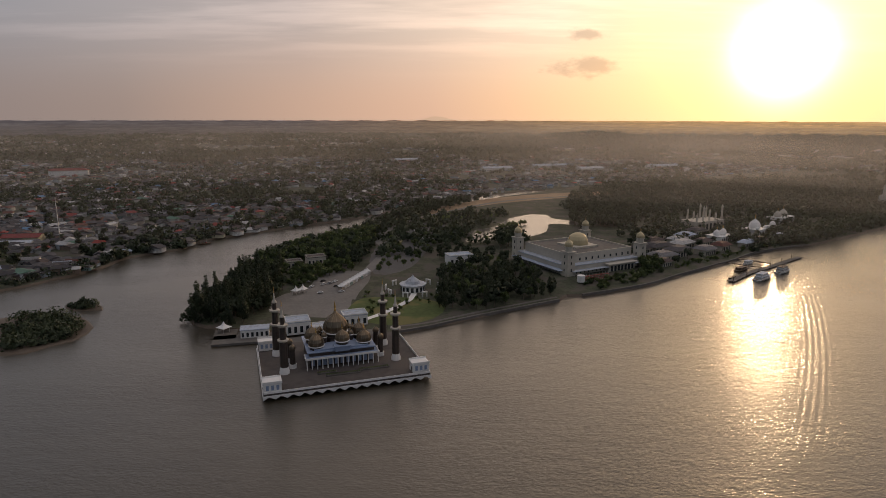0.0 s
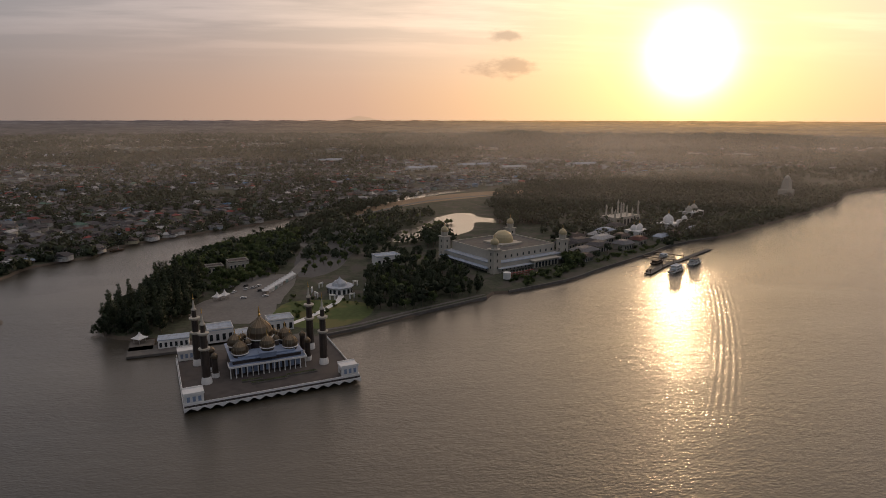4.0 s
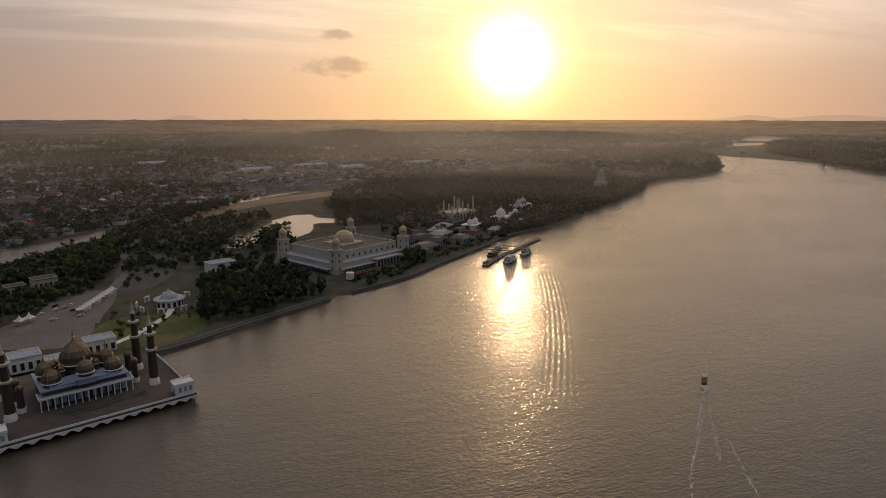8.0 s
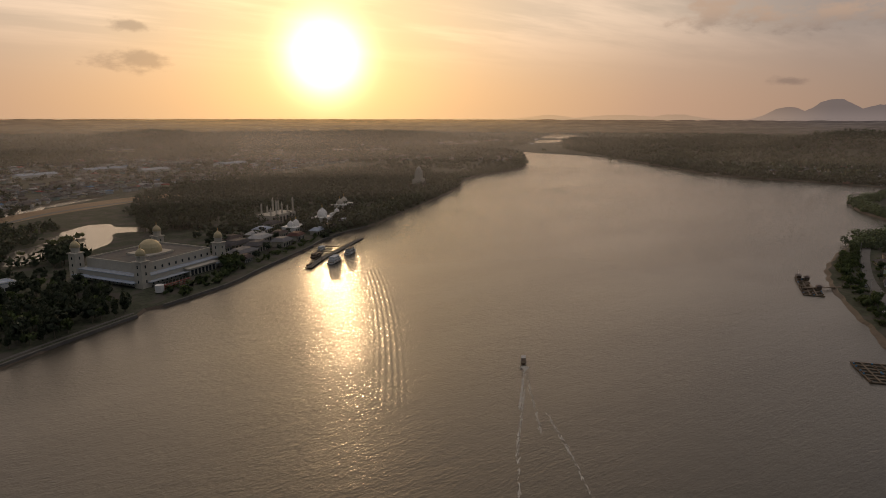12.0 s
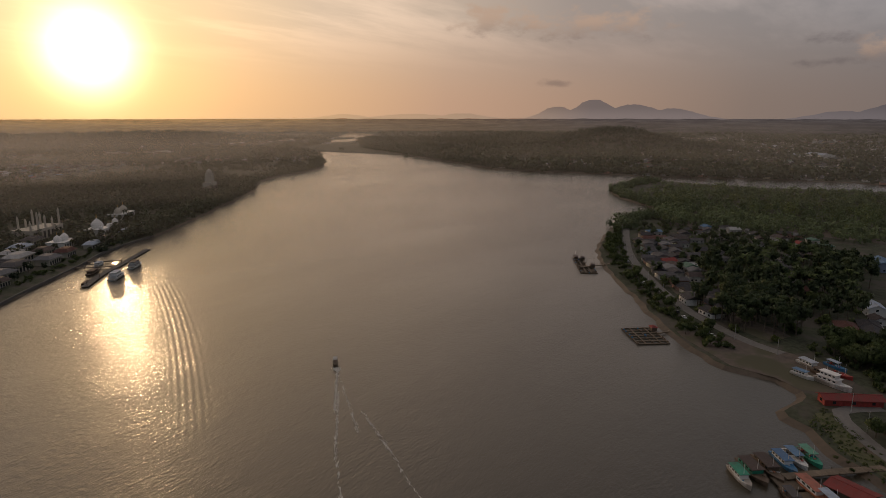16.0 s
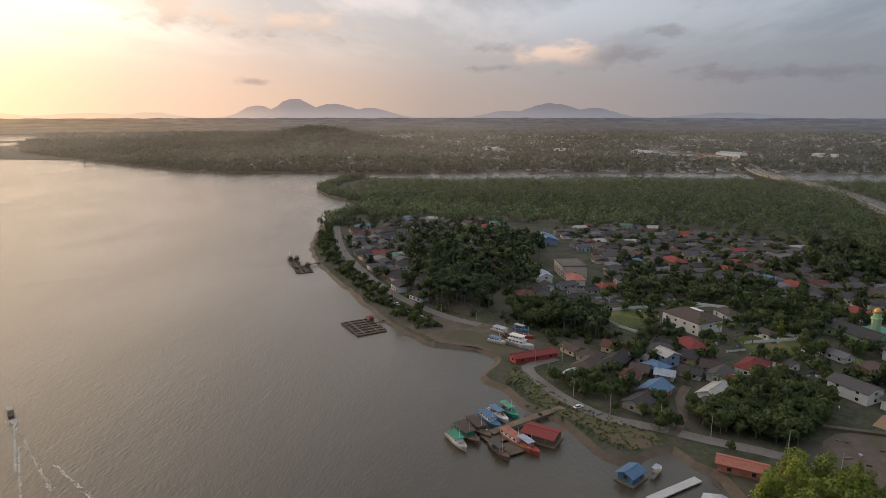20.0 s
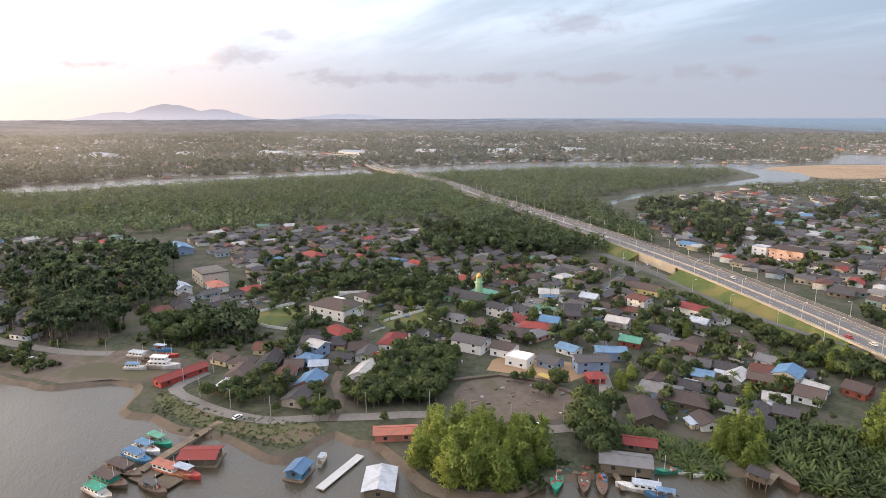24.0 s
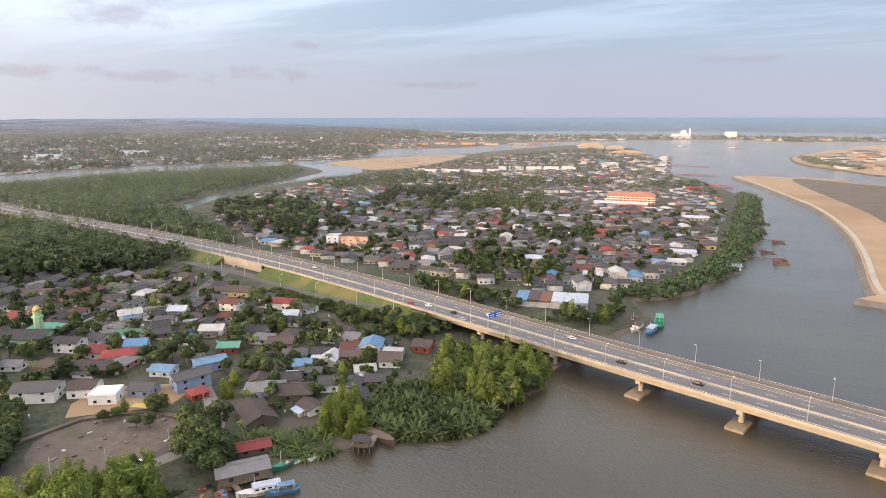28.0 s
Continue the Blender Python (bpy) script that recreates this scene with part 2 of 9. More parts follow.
def water_material(name, colour, rough, chop, train=False):
    m = bpy.data.materials.new(name)
    m.use_nodes = True
    n = Nodes(m.node_tree)
    tree = m.node_tree
    shader = tree.nodes["Principled BSDF"]
    place = tree.nodes.new("ShaderNodeNewGeometry").outputs["Position"]
    silt = n.noise(n.scaled(place, (0.004, 0.009, 1)), 1.0, 5.0)
    dark = tuple(c * 0.75 for c in colour)
    light = tuple(c * 1.25 for c in colour)
    n.put(shader.inputs["Base Color"], n.ramp(silt, [(0.35, dark), (0.65, light)]))
    shader.inputs["IOR"].default_value = 1.45
    shader.inputs["Coat Weight"].default_value = 1.0
    shader.inputs["Coat IOR"].default_value = 1.34
    # wind lanes change the gloss; ripples of two lengths
    lanes = n.noise(n.scaled(place, (0.006, 0.015, 1)), 1.0, 4.0, 0.6)
    gloss = n.math("ADD", n.math("MULTIPLY", lanes, 0.12), rough)
    n.put(shader.inputs["Roughness"], n.math("ADD", gloss, 0.25))
    n.put(shader.inputs["Coat Roughness"], gloss)
    ripple = n.noise(n.scaled(place, (0.42, 0.85, 1)), 1.0, 3.0, 0.65)
    swell = n.noise(n.scaled(place, (0.11, 0.20, 1)), 1.0, 2.0, 0.5)
    height = n.math("ADD", n.math("MULTIPLY", ripple, 0.55), n.math("MULTIPLY", swell, 0.45))
    height = n.math("MULTIPLY", height, n.math("ADD", n.math("MULTIPLY", n.smooth(lanes, 0.32, 0.62), 0.4), 0.7))
    if train:
        # a passing boat's wave train, a bundle of long crests across the river
        at = n.add("ShaderNodeSeparateXYZ", Vector=place)
        shift = n.math("MULTIPLY", n.math("SUBTRACT", swell, 0.5), 5.0)
        east, north = n.math("SUBTRACT", at.outputs[0], 177.0), n.math("SUBTRACT", at.outputs[1], 279.0)
        across = n.math("SUBTRACT", n.math("MULTIPLY", east, 0.856), n.math("MULTIPLY", north, 0.517))
        down = n.math("ADD", n.math("MULTIPLY", east, 0.517), n.math("MULTIPLY", north, 0.856))
        across = n.math("ADD", across, n.math("MULTIPLY", n.math("MULTIPLY", down, down), 0.00031))
        crest = n.math("SINE", n.math("ADD", n.math("MULTIPLY", across, 2.1), n.math("MULTIPLY", shift, 0.5)))
        here = n.math("MULTIPLY", n.math("SUBTRACT", 1.0, n.smooth(n.math("ABSOLUTE", n.math("ADD", across, shift)), 3.0, 12.0)),
                      n.math("SUBTRACT", 1.0, n.smooth(n.math("ABSOLUTE", n.math("SUBTRACT", down, 40.0)), 80.0, 150.0)))
        height = n.math("ADD", height, n.math("MULTIPLY", n.math("MULTIPLY", crest, here), 0.075))
    relief = tree.nodes.new("ShaderNodeBump")
    relief.inputs["Strength"].default_value = chop
    relief.inputs["Distance"].default_value = 1.0
    n.put(relief.inputs["Height"], height)
    n.put(shader.inputs["Normal"], relief.outputs[0])
    n.put(shader.inputs["Coat Normal"], relief.outputs[0])
    return m


WATER = water_material("river_water", (0.055, 0.046, 0.029), 0.10, 0.46, True)
SEA = water_material("sea_water", (0.10, 0.16, 0.20), 0.35, 0.3)
LAKE = water_material("still_water", (0.06, 0.06, 0.045), 0.06, 0.08)
LAND = material("grass_and_earth", (0.058, 0.066, 0.038), 0.95, 0.6, 0.45, bump=0.3, spots=(0.088, 0.078, 0.063))
EARTH = material("bare_earth", (0.135, 0.108, 0.09), 0.95, 0.35, 0.3, bump=0.3, spots=(0.095, 0.09, 0.055))
SAND = material("pale_sand", (0.36, 0.255, 0.155), 0.95, 0.2, 0.05, spots=(0.29, 0.195, 0.115))
MUD = material("river_mud", (0.105, 0.080, 0.057), 0.7, 0.25, 0.4, bump=0.3)
GRASS = material("mown_grass", (0.085, 0.115, 0.03), 0.95, 0.3, 0.4, spots=(0.16, 0.145, 0.05))
ASPHALT = material("asphalt", (0.115, 0.112, 0.11), 0.9, 0.2, 0.5)
GRAVEL = material("grey_gravel", (0.19, 0.18, 0.168), 0.95, 0.2, 0.5)
CONCRETE = material("weathered_concrete", (0.43, 0.385, 0.31), 0.85, 0.15, 0.3, spots=(0.37, 0.33, 0.27))
DARK_CONCRETE = material("stained_concrete", (0.14, 0.13, 0.118), 0.9, 0.3, 0.3)
WHITE = material("white_paint", (0.82, 0.81, 0.79), 0.7, 0.08, 0.5)
CREAM = material("cream_render", (0.52, 0.48, 0.41), 0.8, 0.12, 0.4)
PALE_BLUE = material("pale_blue_panel", (0.27, 0.34, 0.48), 0.5, 0.15, 0.5)
GREEN_PAINT = material("mint_green_paint", (0.36, 0.55, 0.33), 0.7, 0.1, 0.4)
GOLD = material("gilded_metal", (0.55, 0.36, 0.12), 0.4, 0.15, 0.5, metal=0.8)
BRONZE = material("bronze_glass_cladding", (0.16, 0.125, 0.085), 0.28, 0.25, 0.4, metal=0.7)
DARK_TILE = material("dark_cladding", (0.065, 0.052, 0.045), 0.4, 0.3, 0.6, metal=0.3)
GLASS = material("dark_window_glass", (0.035, 0.04, 0.045), 0.12, 0.2, 0.5)
WOOD = material("grey_timber", (0.16, 0.125, 0.09), 0.85, 0.3, 1.5, random_tint=0.3)
STEEL = material("galvanised_steel", (0.55, 0.55, 0.54), 0.45, 0.1, 1.0, metal=0.4)
RED_ROOF = roof_material("red_sheet_roof", [(0.0, (0.21, 0.036, 0.034)), (1.0, (0.29, 0.055, 0.048))])
BLUE_ROOF = roof_material("blue_sheet_roof", [(0.0, (0.10, 0.20, 0.36)), (1.0, (0.16, 0.29, 0.45))])
ORANGE_ROOF = roof_material("orange_sheet_roof", [(0.0, (0.42, 0.16, 0.115)), (1.0, (0.50, 0.20, 0.145))])
GREEN_ROOF = roof_material("green_sheet_roof", [(0.0, (0.09, 0.30, 0.21)), (1.0, (0.14, 0.38, 0.28))])
PALE_ROOF = roof_material("pale_sheet_roof", [(0.0, (0.40, 0.48, 0.60)), (1.0, (0.52, 0.56, 0.62))])
BROWN_ROOF = roof_material("brown_tile_roof", [(0.0, (0.066, 0.049, 0.046)), (1.0, (0.105, 0.077, 0.07))])
GREY_STOPS = [(0.0, (0.046, 0.044, 0.050)), (0.26, (0.066, 0.063, 0.070)), (0.46, (0.095, 0.091, 0.097)), (0.60, (0.078, 0.058, 0.054)),
              (0.74, (0.19, 0.19, 0.20)), (0.82, (0.125, 0.048, 0.038)), (0.87, (0.48, 0.48, 0.48)), (0.93, (0.30, 0.05, 0.04)), (0.965, (0.12, 0.25, 0.42)), (0.985, (0.10, 0.20, 0.15))]
GREY_ROOF = roof_material("weathered_roof", GREY_STOPS)
FAR_ROOF = roof_material("roofs_far", GREY_STOPS, island=True)
WALL_STOPS = [(0.0, (0.66, 0.64, 0.60)), (0.34, (0.40, 0.35, 0.30)), (0.42, (0.80, 0.79, 0.77)), (0.68, (0.24, 0.18, 0.14)),
              (0.74, (0.50, 0.56, 0.62)), (0.82, (0.60, 0.54, 0.38)), (0.90, (0.50, 0.30, 0.24)), (0.95, (0.30, 0.42, 0.40))]
WALLS = roof_material("painted_walls", WALL_STOPS, 0.85, 2.0)
FAR_WALL = roof_material("walls_far", WALL_STOPS, 0.85, 2.0, island=True)
LEAF = leaf_material("tree_leaves", (0.046, 0.076, 0.026), (0.185, 0.235, 0.078), 0.35)
LEAF_DARK = leaf_material("dark_leaves", (0.036, 0.062, 0.030), (0.16, 0.21, 0.088), 0.35)
# a darkened leaf colour: the shade of the backlit woods is put into it
LEAF_SHADED = leaf_material("casuarina_leaves", (0.022, 0.036, 0.019), (0.078, 0.102, 0.048))
LEAF_LIGHT = leaf_material("bamboo_leaves", (0.14, 0.19, 0.035), (0.37, 0.45, 0.10), 0.45)
LEAF_MANGROVE = leaf_material("mangrove_leaves", (0.056, 0.092, 0.042), (0.215, 0.29, 0.125), 0.35)
FROND = leaf_material("palm_fronds", (0.045, 0.078, 0.022), (0.165, 0.215, 0.062), 0.3)
BARK = material("bark", (0.17, 0.14, 0.105), 0.95, 0.3, 1.0)

# ---- building helpers ----
class Shape:
    """Collects faces of one mesh."""

    def __init__(self):
        self.v, self.f, self.m = [], [], []

    def add(self, verts, faces, mat=0):
        k = len(self.v)
        self.v += verts
        self.f += [tuple(k + i for i in face) for face in faces]
        self.m += [mat] * len(faces)
        return self

    def box(self, x, y, z, sx, sy, sz, turn=0.0, mat=0, taper=1.0):
        """A box that stands on z, its centre over (x, y)."""
        c, s = math.cos(turn), math.sin(turn)
        verts = []
        for zz, k in ((z, 1.0), (z + sz, taper)):
            for px, py in ((-1, -1), (1, -1), (1, 1), (-1, 1)):
                a, b = px * sx / 2 * k, py * sy / 2 * k
                verts.append((x + a * c - b * s, y + a * s + b * c, zz))
        return self.add(verts, [(3, 2, 1, 0), (4, 5, 6, 7), (0, 1, 5, 4), (1, 2, 6, 5), (2, 3, 7, 6), (3, 0, 4, 7)], mat)

    def lathe(self, x, y, profile, sides=12, mat=0):
        """A turned form; profile: (radius, z) from the foot up."""
        k = len(profile)
        verts = [(x + r * math.cos(2 * math.pi * i / sides), y + r * math.sin(2 * math.pi * i / sides), z)
                 for r, z in profile for i in range(sides)]
        faces = [(j * sides + i, j * sides + (i + 1) % sides, (j + 1) * sides + (i + 1) % sides, (j + 1) * sides + i)
                 for j in range(k - 1) for i in range(sides)]
        faces += [tuple(range(sides))[::-1], tuple(range((k - 1) * sides, k * sides))]
        return self.add(verts, faces, mat)

    def bar(self, a, b, wide, tall=None, mat=0):
        """A straight square bar from a to b."""
        a, b = Vector(a), Vector(b)
        along = (b - a).normalized()
        side = along.cross(Vector((0, 0, 1)))
        side = (Vector((1, 0, 0)) if side.length < 0.01 else side.normalized()) * wide / 2
        up = side.cross(along).normalized() * (tall or wide) / 2
        verts = [tuple(p + i * side + j * up) for p in (a, b) for i, j in ((-1, -1), (1, -1), (1, 1), (-1, 1))]
        return self.add(verts, [(3, 2, 1, 0), (4, 5, 6, 7), (0, 1, 5, 4), (1, 2, 6, 5), (2, 3, 7, 6), (3, 0, 4, 7)], mat)

    def prism(self, outline, low, high, mat=0):
        k = len(outline)
        verts = [(x, y, low) for x, y in outline] + [(x, y, high) for x, y in outline]
        faces = [tuple(range(k))[::-1], tuple(range(k, 2 * k))] + [(i, (i + 1) % k, k + (i + 1) % k, k + i) for i in range(k)]
        return self.add(verts, faces, mat)

    def mesh(self, name, *mats):
        me = bpy.data.meshes.new(name)
        me.from_pydata(self.v, [], self.f)
        for m in mats:
            me.materials.append(m)
        if len(mats) > 1:
            me.polygons.foreach_set("material_index", self.m)
        me.update()
        return me


def thing(name, x, y, z=0.0, turn=0.0, label="", category="", group="", kind=""):
    ob = new(name)
    ob.empty_display_size = 0.5
    ob.matrix_world = pose(x, y, z, 0, 0, turn)
    return tagged(ob, label, category, group, kind)


def part(name, shape, mats, parent, label=""):
    """One mesh under a thing or under a part; shape: a Shape or a mesh to share."""
    mats = mats if isinstance(mats, (list, tuple)) else [mats]
    me = shape.mesh(name, *mats) if isinstance(shape, Shape) else shape
    ob = new(name, me)
    ob.parent = parent
    return tagged(ob, label) if label else ob


def whole(name, shape, mats, label="", category="", group="", kind=""):
    mats = mats if isinstance(mats, (list, tuple)) else [mats]
    me = shape.mesh(name, *mats) if isinstance(shape, Shape) else shape
    return tagged(new(name, me), label, category, group, kind)


def arrays(name, verts, faces, mat, normals=None):
    """A mesh from arrays of corners and of equal faces."""
    me = bpy.data.meshes.new(name)
    n, k = len(faces), faces.shape[1]
    me.vertices.add(len(verts))
    me.vertices.foreach_set("co", verts.astype(np.float32).ravel())
    me.loops.add(n * k)
    me.loops.foreach_set("vertex_index", faces.astype(np.int32).ravel())
    me.polygons.add(n)
    me.polygons.foreach_set("loop_start", np.arange(0, n * k, k, dtype=np.int32))
    me.update(calc_edges=True)
    me.materials.append(mat)
    if normals is not None:
        me.normals_split_custom_set_from_vertices(normals.astype(np.float32))
    return me


def curve_points(pts, step=8.0, rough=0.0, closed=False):
    """A smooth line through the points, with a little natural unevenness."""
    pts = [Vector((*p, 0)) if len(p) == 2 else Vector(p) for p in pts]
    k, out = len(pts), []
    for i in range(k if closed else k - 1):
        if closed:
            a, b, c, d = (pts[(i + j) % k] for j in (-1, 0, 1, 2))
        else:
            a, b, c, d = pts[max(i - 1, 0)], pts[i], pts[i + 1], pts[min(i + 2, k - 1)]
        count = max(1, min(60, int((c - b).length / step)))
        for j in range(count):
            t = j / count
            p = 0.5 * (2 * b + (c - a) * t + (2 * a - 5 * b + 4 * c - d) * t * t + (3 * b - a - 3 * c + d) * t ** 3)
            if rough:
                p = p + Vector((noise.noise((p.x * 0.07, p.y * 0.07, 1)), noise.noise((p.x * 0.07, p.y * 0.07, 9)), 0)) * rough
            out.append(p)
    if not closed:
        out.append(pts[-1])
    return out


def inside(poly, x, y):
    """Which of the places lie in the outline."""
    x, y = np.asarray(x, float), np.asarray(y, float)
    hit = np.zeros(x.shape, bool)
    for (ax, ay), (bx, by) in zip(poly, [*poly[1:], poly[0]]):
        cross = (ay > y) != (by > y)
        hit ^= cross & (x < (bx - ax) * (y - ay) / ((by - ay) or 1e-9) + ax)
    return hit


def near_line(line, x, y):
    """The distance from each place to a line of points."""
    best = np.full(np.shape(x), 1e9)
    for (ax, ay), (bx, by) in zip(line, line[1:]):
        dx, dy = bx - ax, by - ay
        t = np.clip(((x - ax) * dx + (y - ay) * dy) / (dx * dx + dy * dy + 1e-9), 0, 1)
        best = np.minimum(best, np.hypot(x - ax - t * dx, y - ay - t * dy))
    return best


def sheet(name, outline, z, mat, skirt=0.0, skirt_mat=None, drop=2.5, label="", kind="structure", rough=2.0, step=9.0):
    """A level piece of ground; skirt: how far its bank runs out down into the water."""
    pts = curve_points(outline, step, rough, closed=True)
    area = sum(a.x * b.y - b.x * a.y for a, b in zip(pts, [*pts[1:], pts[0]]))
    if area < 0:
        pts.reverse()
    shape = Shape()
    from mathutils.geometry import tessellate_polygon
    faces = tessellate_polygon([pts])
    k = len(pts)
    shape.add([(p.x, p.y, z) for p in pts], [])
    for a, b, c in faces:
        cross = (pts[b] - pts[a]).cross(pts[c] - pts[a]).z
        shape.f.append((a, b, c) if cross > 0 else (a, c, b))
        shape.m.append(0)
    if skirt:
        outer = []
        for i in range(k):
            d = pts[(i + 1) % k] - pts[i - 1]
            d = Vector((d.y, -d.x, 0)).normalized() if d.length > 1e-6 else Vector((0, 0, 0))
            outer.append(pts[i] + d * skirt * (1 + 0.6 * noise.noise((pts[i].x * 0.05, pts[i].y * 0.05, 3))))
        shape.v += [(p.x, p.y, z - drop) for p in outer]
        for i in range(k):
            j = (i + 1) % k
            shape.f.append((i, k + i, k + j, j))
            shape.m.append(1)
    ob = new(name, shape.mesh(name, mat, skirt_mat or mat))
    return tagged(ob, label, kind=kind), [(p.x, p.y) for p in pts]


def ribbon(name, line, wide, z, mat, step=6.0, thick=0.0, label="", kind="structure"):
    """A road or path along a line; z: its height, or None to follow the line's own."""
    pts = curve_points(line, step)
    shape, k = Shape(), len(pts)
    for i, p in enumerate(pts):
        d = pts[min(i + 1, k - 1)] - pts[max(i - 1, 0)]
        d = Vector((-d.y, d.x, 0)).normalized() * wide / 2
        h = p.z if z is None else z
        shape.v += [(p.x + d.x, p.y + d.y, h), (p.x - d.x, p.y - d.y, h)]
    for i in range(k - 1):
        shape.f.append((2 * i, 2 * i + 1, 2 * i + 3, 2 * i + 2))
        shape.m.append(0)
    ob = new(name, shape.mesh(name, mat))
    return tagged(ob, label, kind=kind)


G = 1.5  # the level of the land over the water

# ---- water and land ----
river = Shape().add([(-4900, -4900, 0), (4900, -4900, 0), (4900, 4900, 0), (-4900, 4900, 0)], [(0, 1, 2, 3)])
whole("water", river, WATER, "wide brown river with fine wind ripples", "river", kind="structure")

ISLAND_RIVER = [(-42, 331), (-25, 339), (-8, 348), (23, 369), (77, 402), (84, 414), (95, 414), (146, 441), (182, 471), (243, 519),
                (285, 556), (350, 590), (396, 621), (491, 690), (666, 824), (795, 945), (1015, 1033), (1181, 1179), (1366, 1391)]
ISLAND_WEST = [(170, 1030), (73, 935), (-18, 841), (-63, 737), (-88, 669), (-123, 601), (-155, 548), (-150, 477), (-150, 443), (-153, 401), (-155, 375),
               (-145, 352), (-128, 345), (-100, 340)]
TOWN_BANK = [(-1500, 330), (-600, 395), (-345, 408), (-309, 424), (-290, 456), (-276, 491), (-272, 530), (-240, 567), (-238, 602), (-184, 663), (-144, 706),
             (-99, 754), (-75, 791), (-34, 852), (13, 910), (85, 984)]
WEST = ISLAND_RIVER + [(1482, 1574), (1500, 1720), (1560, 1850), (1720, 1812), (1954, 1915), (2330, 2260), (3000, 2800), (4850, 4300), (4850, 4850),
                       (-4850, 4850), (-4850, 300)] + TOWN_BANK + [(140, 1040)] + ISLAND_WEST
land_west, west_line = sheet("ground", WEST, G, LAND, 3.0, MUD, label="low green land of the west bank with the town")

RIGHT_BANK = [(4850, 4200), (3050, 2600), (2356, 2050), (1814, 1585), (1540, 1181), (1370, 906), (1245, 683), (1258, 502), (1262, 358), (1290, 280),
              (1322, 170), (1340, 29), (1320, -60), (1370, -420), (1370, -900), (1250, -1130), (1100, -1330), (1080, -1560), (1230, -1890),
              (1064, -2062), (995, -2439), (738, -2901), (437, -3205), (197, -3308), (-36, -3150), (-257, -3291), (-700, -3330), (-720, -3600),
              (-47, -3720), (505, -3650), (1073, -3471), (1401, -3442), (1976, -3848), (2893, -4593), (4850, -4850)]
land_far, far_line = sheet("ground", RIGHT_BANK, G, LAND, 4.0, MUD, label="wooded far bank and coastal plain with houses", step=20.0)

POINT_BANK = [(211, -28), (236, -11), (250, 4), (264, 13), (276, 22), (295, 16), (304, 22), (311, 28), (313, 52), (322, 63), (345, 84), (390, 113),
              (444, 149), (516, 189), (591, 213), (691, 228), (759, 210), (822, 227), (915, 308), (1010, 345), (1150, 325)]
CHANNEL_NEAR = [(1160, 235), (1152, 149), (1185, 47), (1200, -57), (1240, -160), (1235, -420), (1200, -700), (1185, -851), (1100, -1000), (1030, -1180), (985, -1240),
                (1010, -1362), (969, -1524), (842, -1701), (830, -1900), (760, -2300), (640, -2500), (520, -2350)]
HARBOUR_SIDE = [(420, -2165), (300, -1776), (183, -1302), (127, -1214), (70, -1058), (32, -971), (23, -809), (22, -627), (30, -529), (45, -463),
                (61, -419), (83, -400), (73, -373), (66, -351), (76, -337), (84, -315), (97, -290), (97, -270)]
VILLAGE_BANK = [(93, -244), (101, -230), (105, -205), (117, -186), (127, -178), (139, -165), (148, -154), (152, -140), (158, -122), (162, -103), (161, -88),
                (170, -72), (188, -66), (203, -63), (212, -54), (222, -50), (216, -38)]
EAST = POINT_BANK + CHANNEL_NEAR + HARBOUR_SIDE + VILLAGE_BANK
land_east, east_line = sheet("ground", EAST, G, LAND, 5.0, MUD, label="village land on the east bank with a muddy edge", rough=1.8, step=5.0)

SPIT = [(76, -1312), (30, -1155), (-14, -998), (-38, -904), (-57, -753), (-60, -621), (-56, -517), (-57, -475), (-75, -452), (-420, -420), (-500, -1150),
        (-155, -1254), (-89, -1324), (-18, -1338)]
spit, spit_line = sheet("ground", SPIT, 3.0, SAND, 6.0, DARK_CONCRETE, drop=4.0, label="bare reclaimed sand flat with a stone edge", rough=1.0)
sheet("ground", [(-30, -1993), (-46, -1734), (-124, -1563), (-260, -1440), (-900, -1500), (-900, -3000), (-372, -2950), (-203, -2593), (-88, -2230)], 2.0,
      SAND, 8.0, LAND, label="sandy quay land across the harbour")
sheet("ground", [(-268, 362), (-226, 303), (-209, 317), (-200, 335), (-212, 358), (-240, 374), (-256, 369)], 0.5, MUD, 2.0, MUD, 1.0,
      label="muddy mangrove islet in the channel")
sheet("ground", [(-245, 392), (-230, 377), (-216, 380), (-228, 395)], 0.5, MUD, 2.0, MUD, 1.0, label="small muddy islet in the channel")

# beaches, tracks and waters that lie on the land
sheet("water", [(15, 611), (31, 656), (60, 690), (80, 741), (110, 774), (127, 770), (133, 737), (156, 723), (154, 695), (122, 702), (109, 654), (84, 621), (75, 639), (44, 604), (27, 595)], G + 0.05, LAKE,
      label="park lake with a bright still surface")
sheet("water", [(-40, 800), (-12, 885), (31, 940), (84, 978), (78, 930), (18, 872), (-24, 796)], G + 0.05, LAKE, label="bright shallow backwater beside the sand")
sheet("water", [(376, 752), (400, 800), (418, 800), (398, 745)], G + 0.05, LAKE, label="small bright pond behind the halls")
sheet("water", [(338, 742), (385, 830), (352, 850), (316, 760)], G + 0.05, LAKE, label="small pond among trees")
sheet("sand", [(-25, 790), (13, 862), (76, 932), (160, 988), (240, 1016), (300, 1010), (200, 950), (82, 876), (37, 829), (-2, 775)], G + 0.06, SAND, label="brown sandy ground beside the channel")
sheet("sand", [(975, -1215), (812, -1134), (749, -1173), (740, -1310), (820, -1680), (960, -1510), (995, -1362)], G + 0.06, SAND, label="bare sand flat by the creek")
sheet("water", [(641, -459), (641, -497), (706, -625), (750, -735), (764, -858), (760, -984), (760, -1056), (846, -1170), (1000, -1215), (1030, -1180), (880, -1080),
                (827, -998), (785, -816), (752, -680), (692, -555), (670, -470)], G + 0.08, LAKE, label="tidal creek between mangroves")
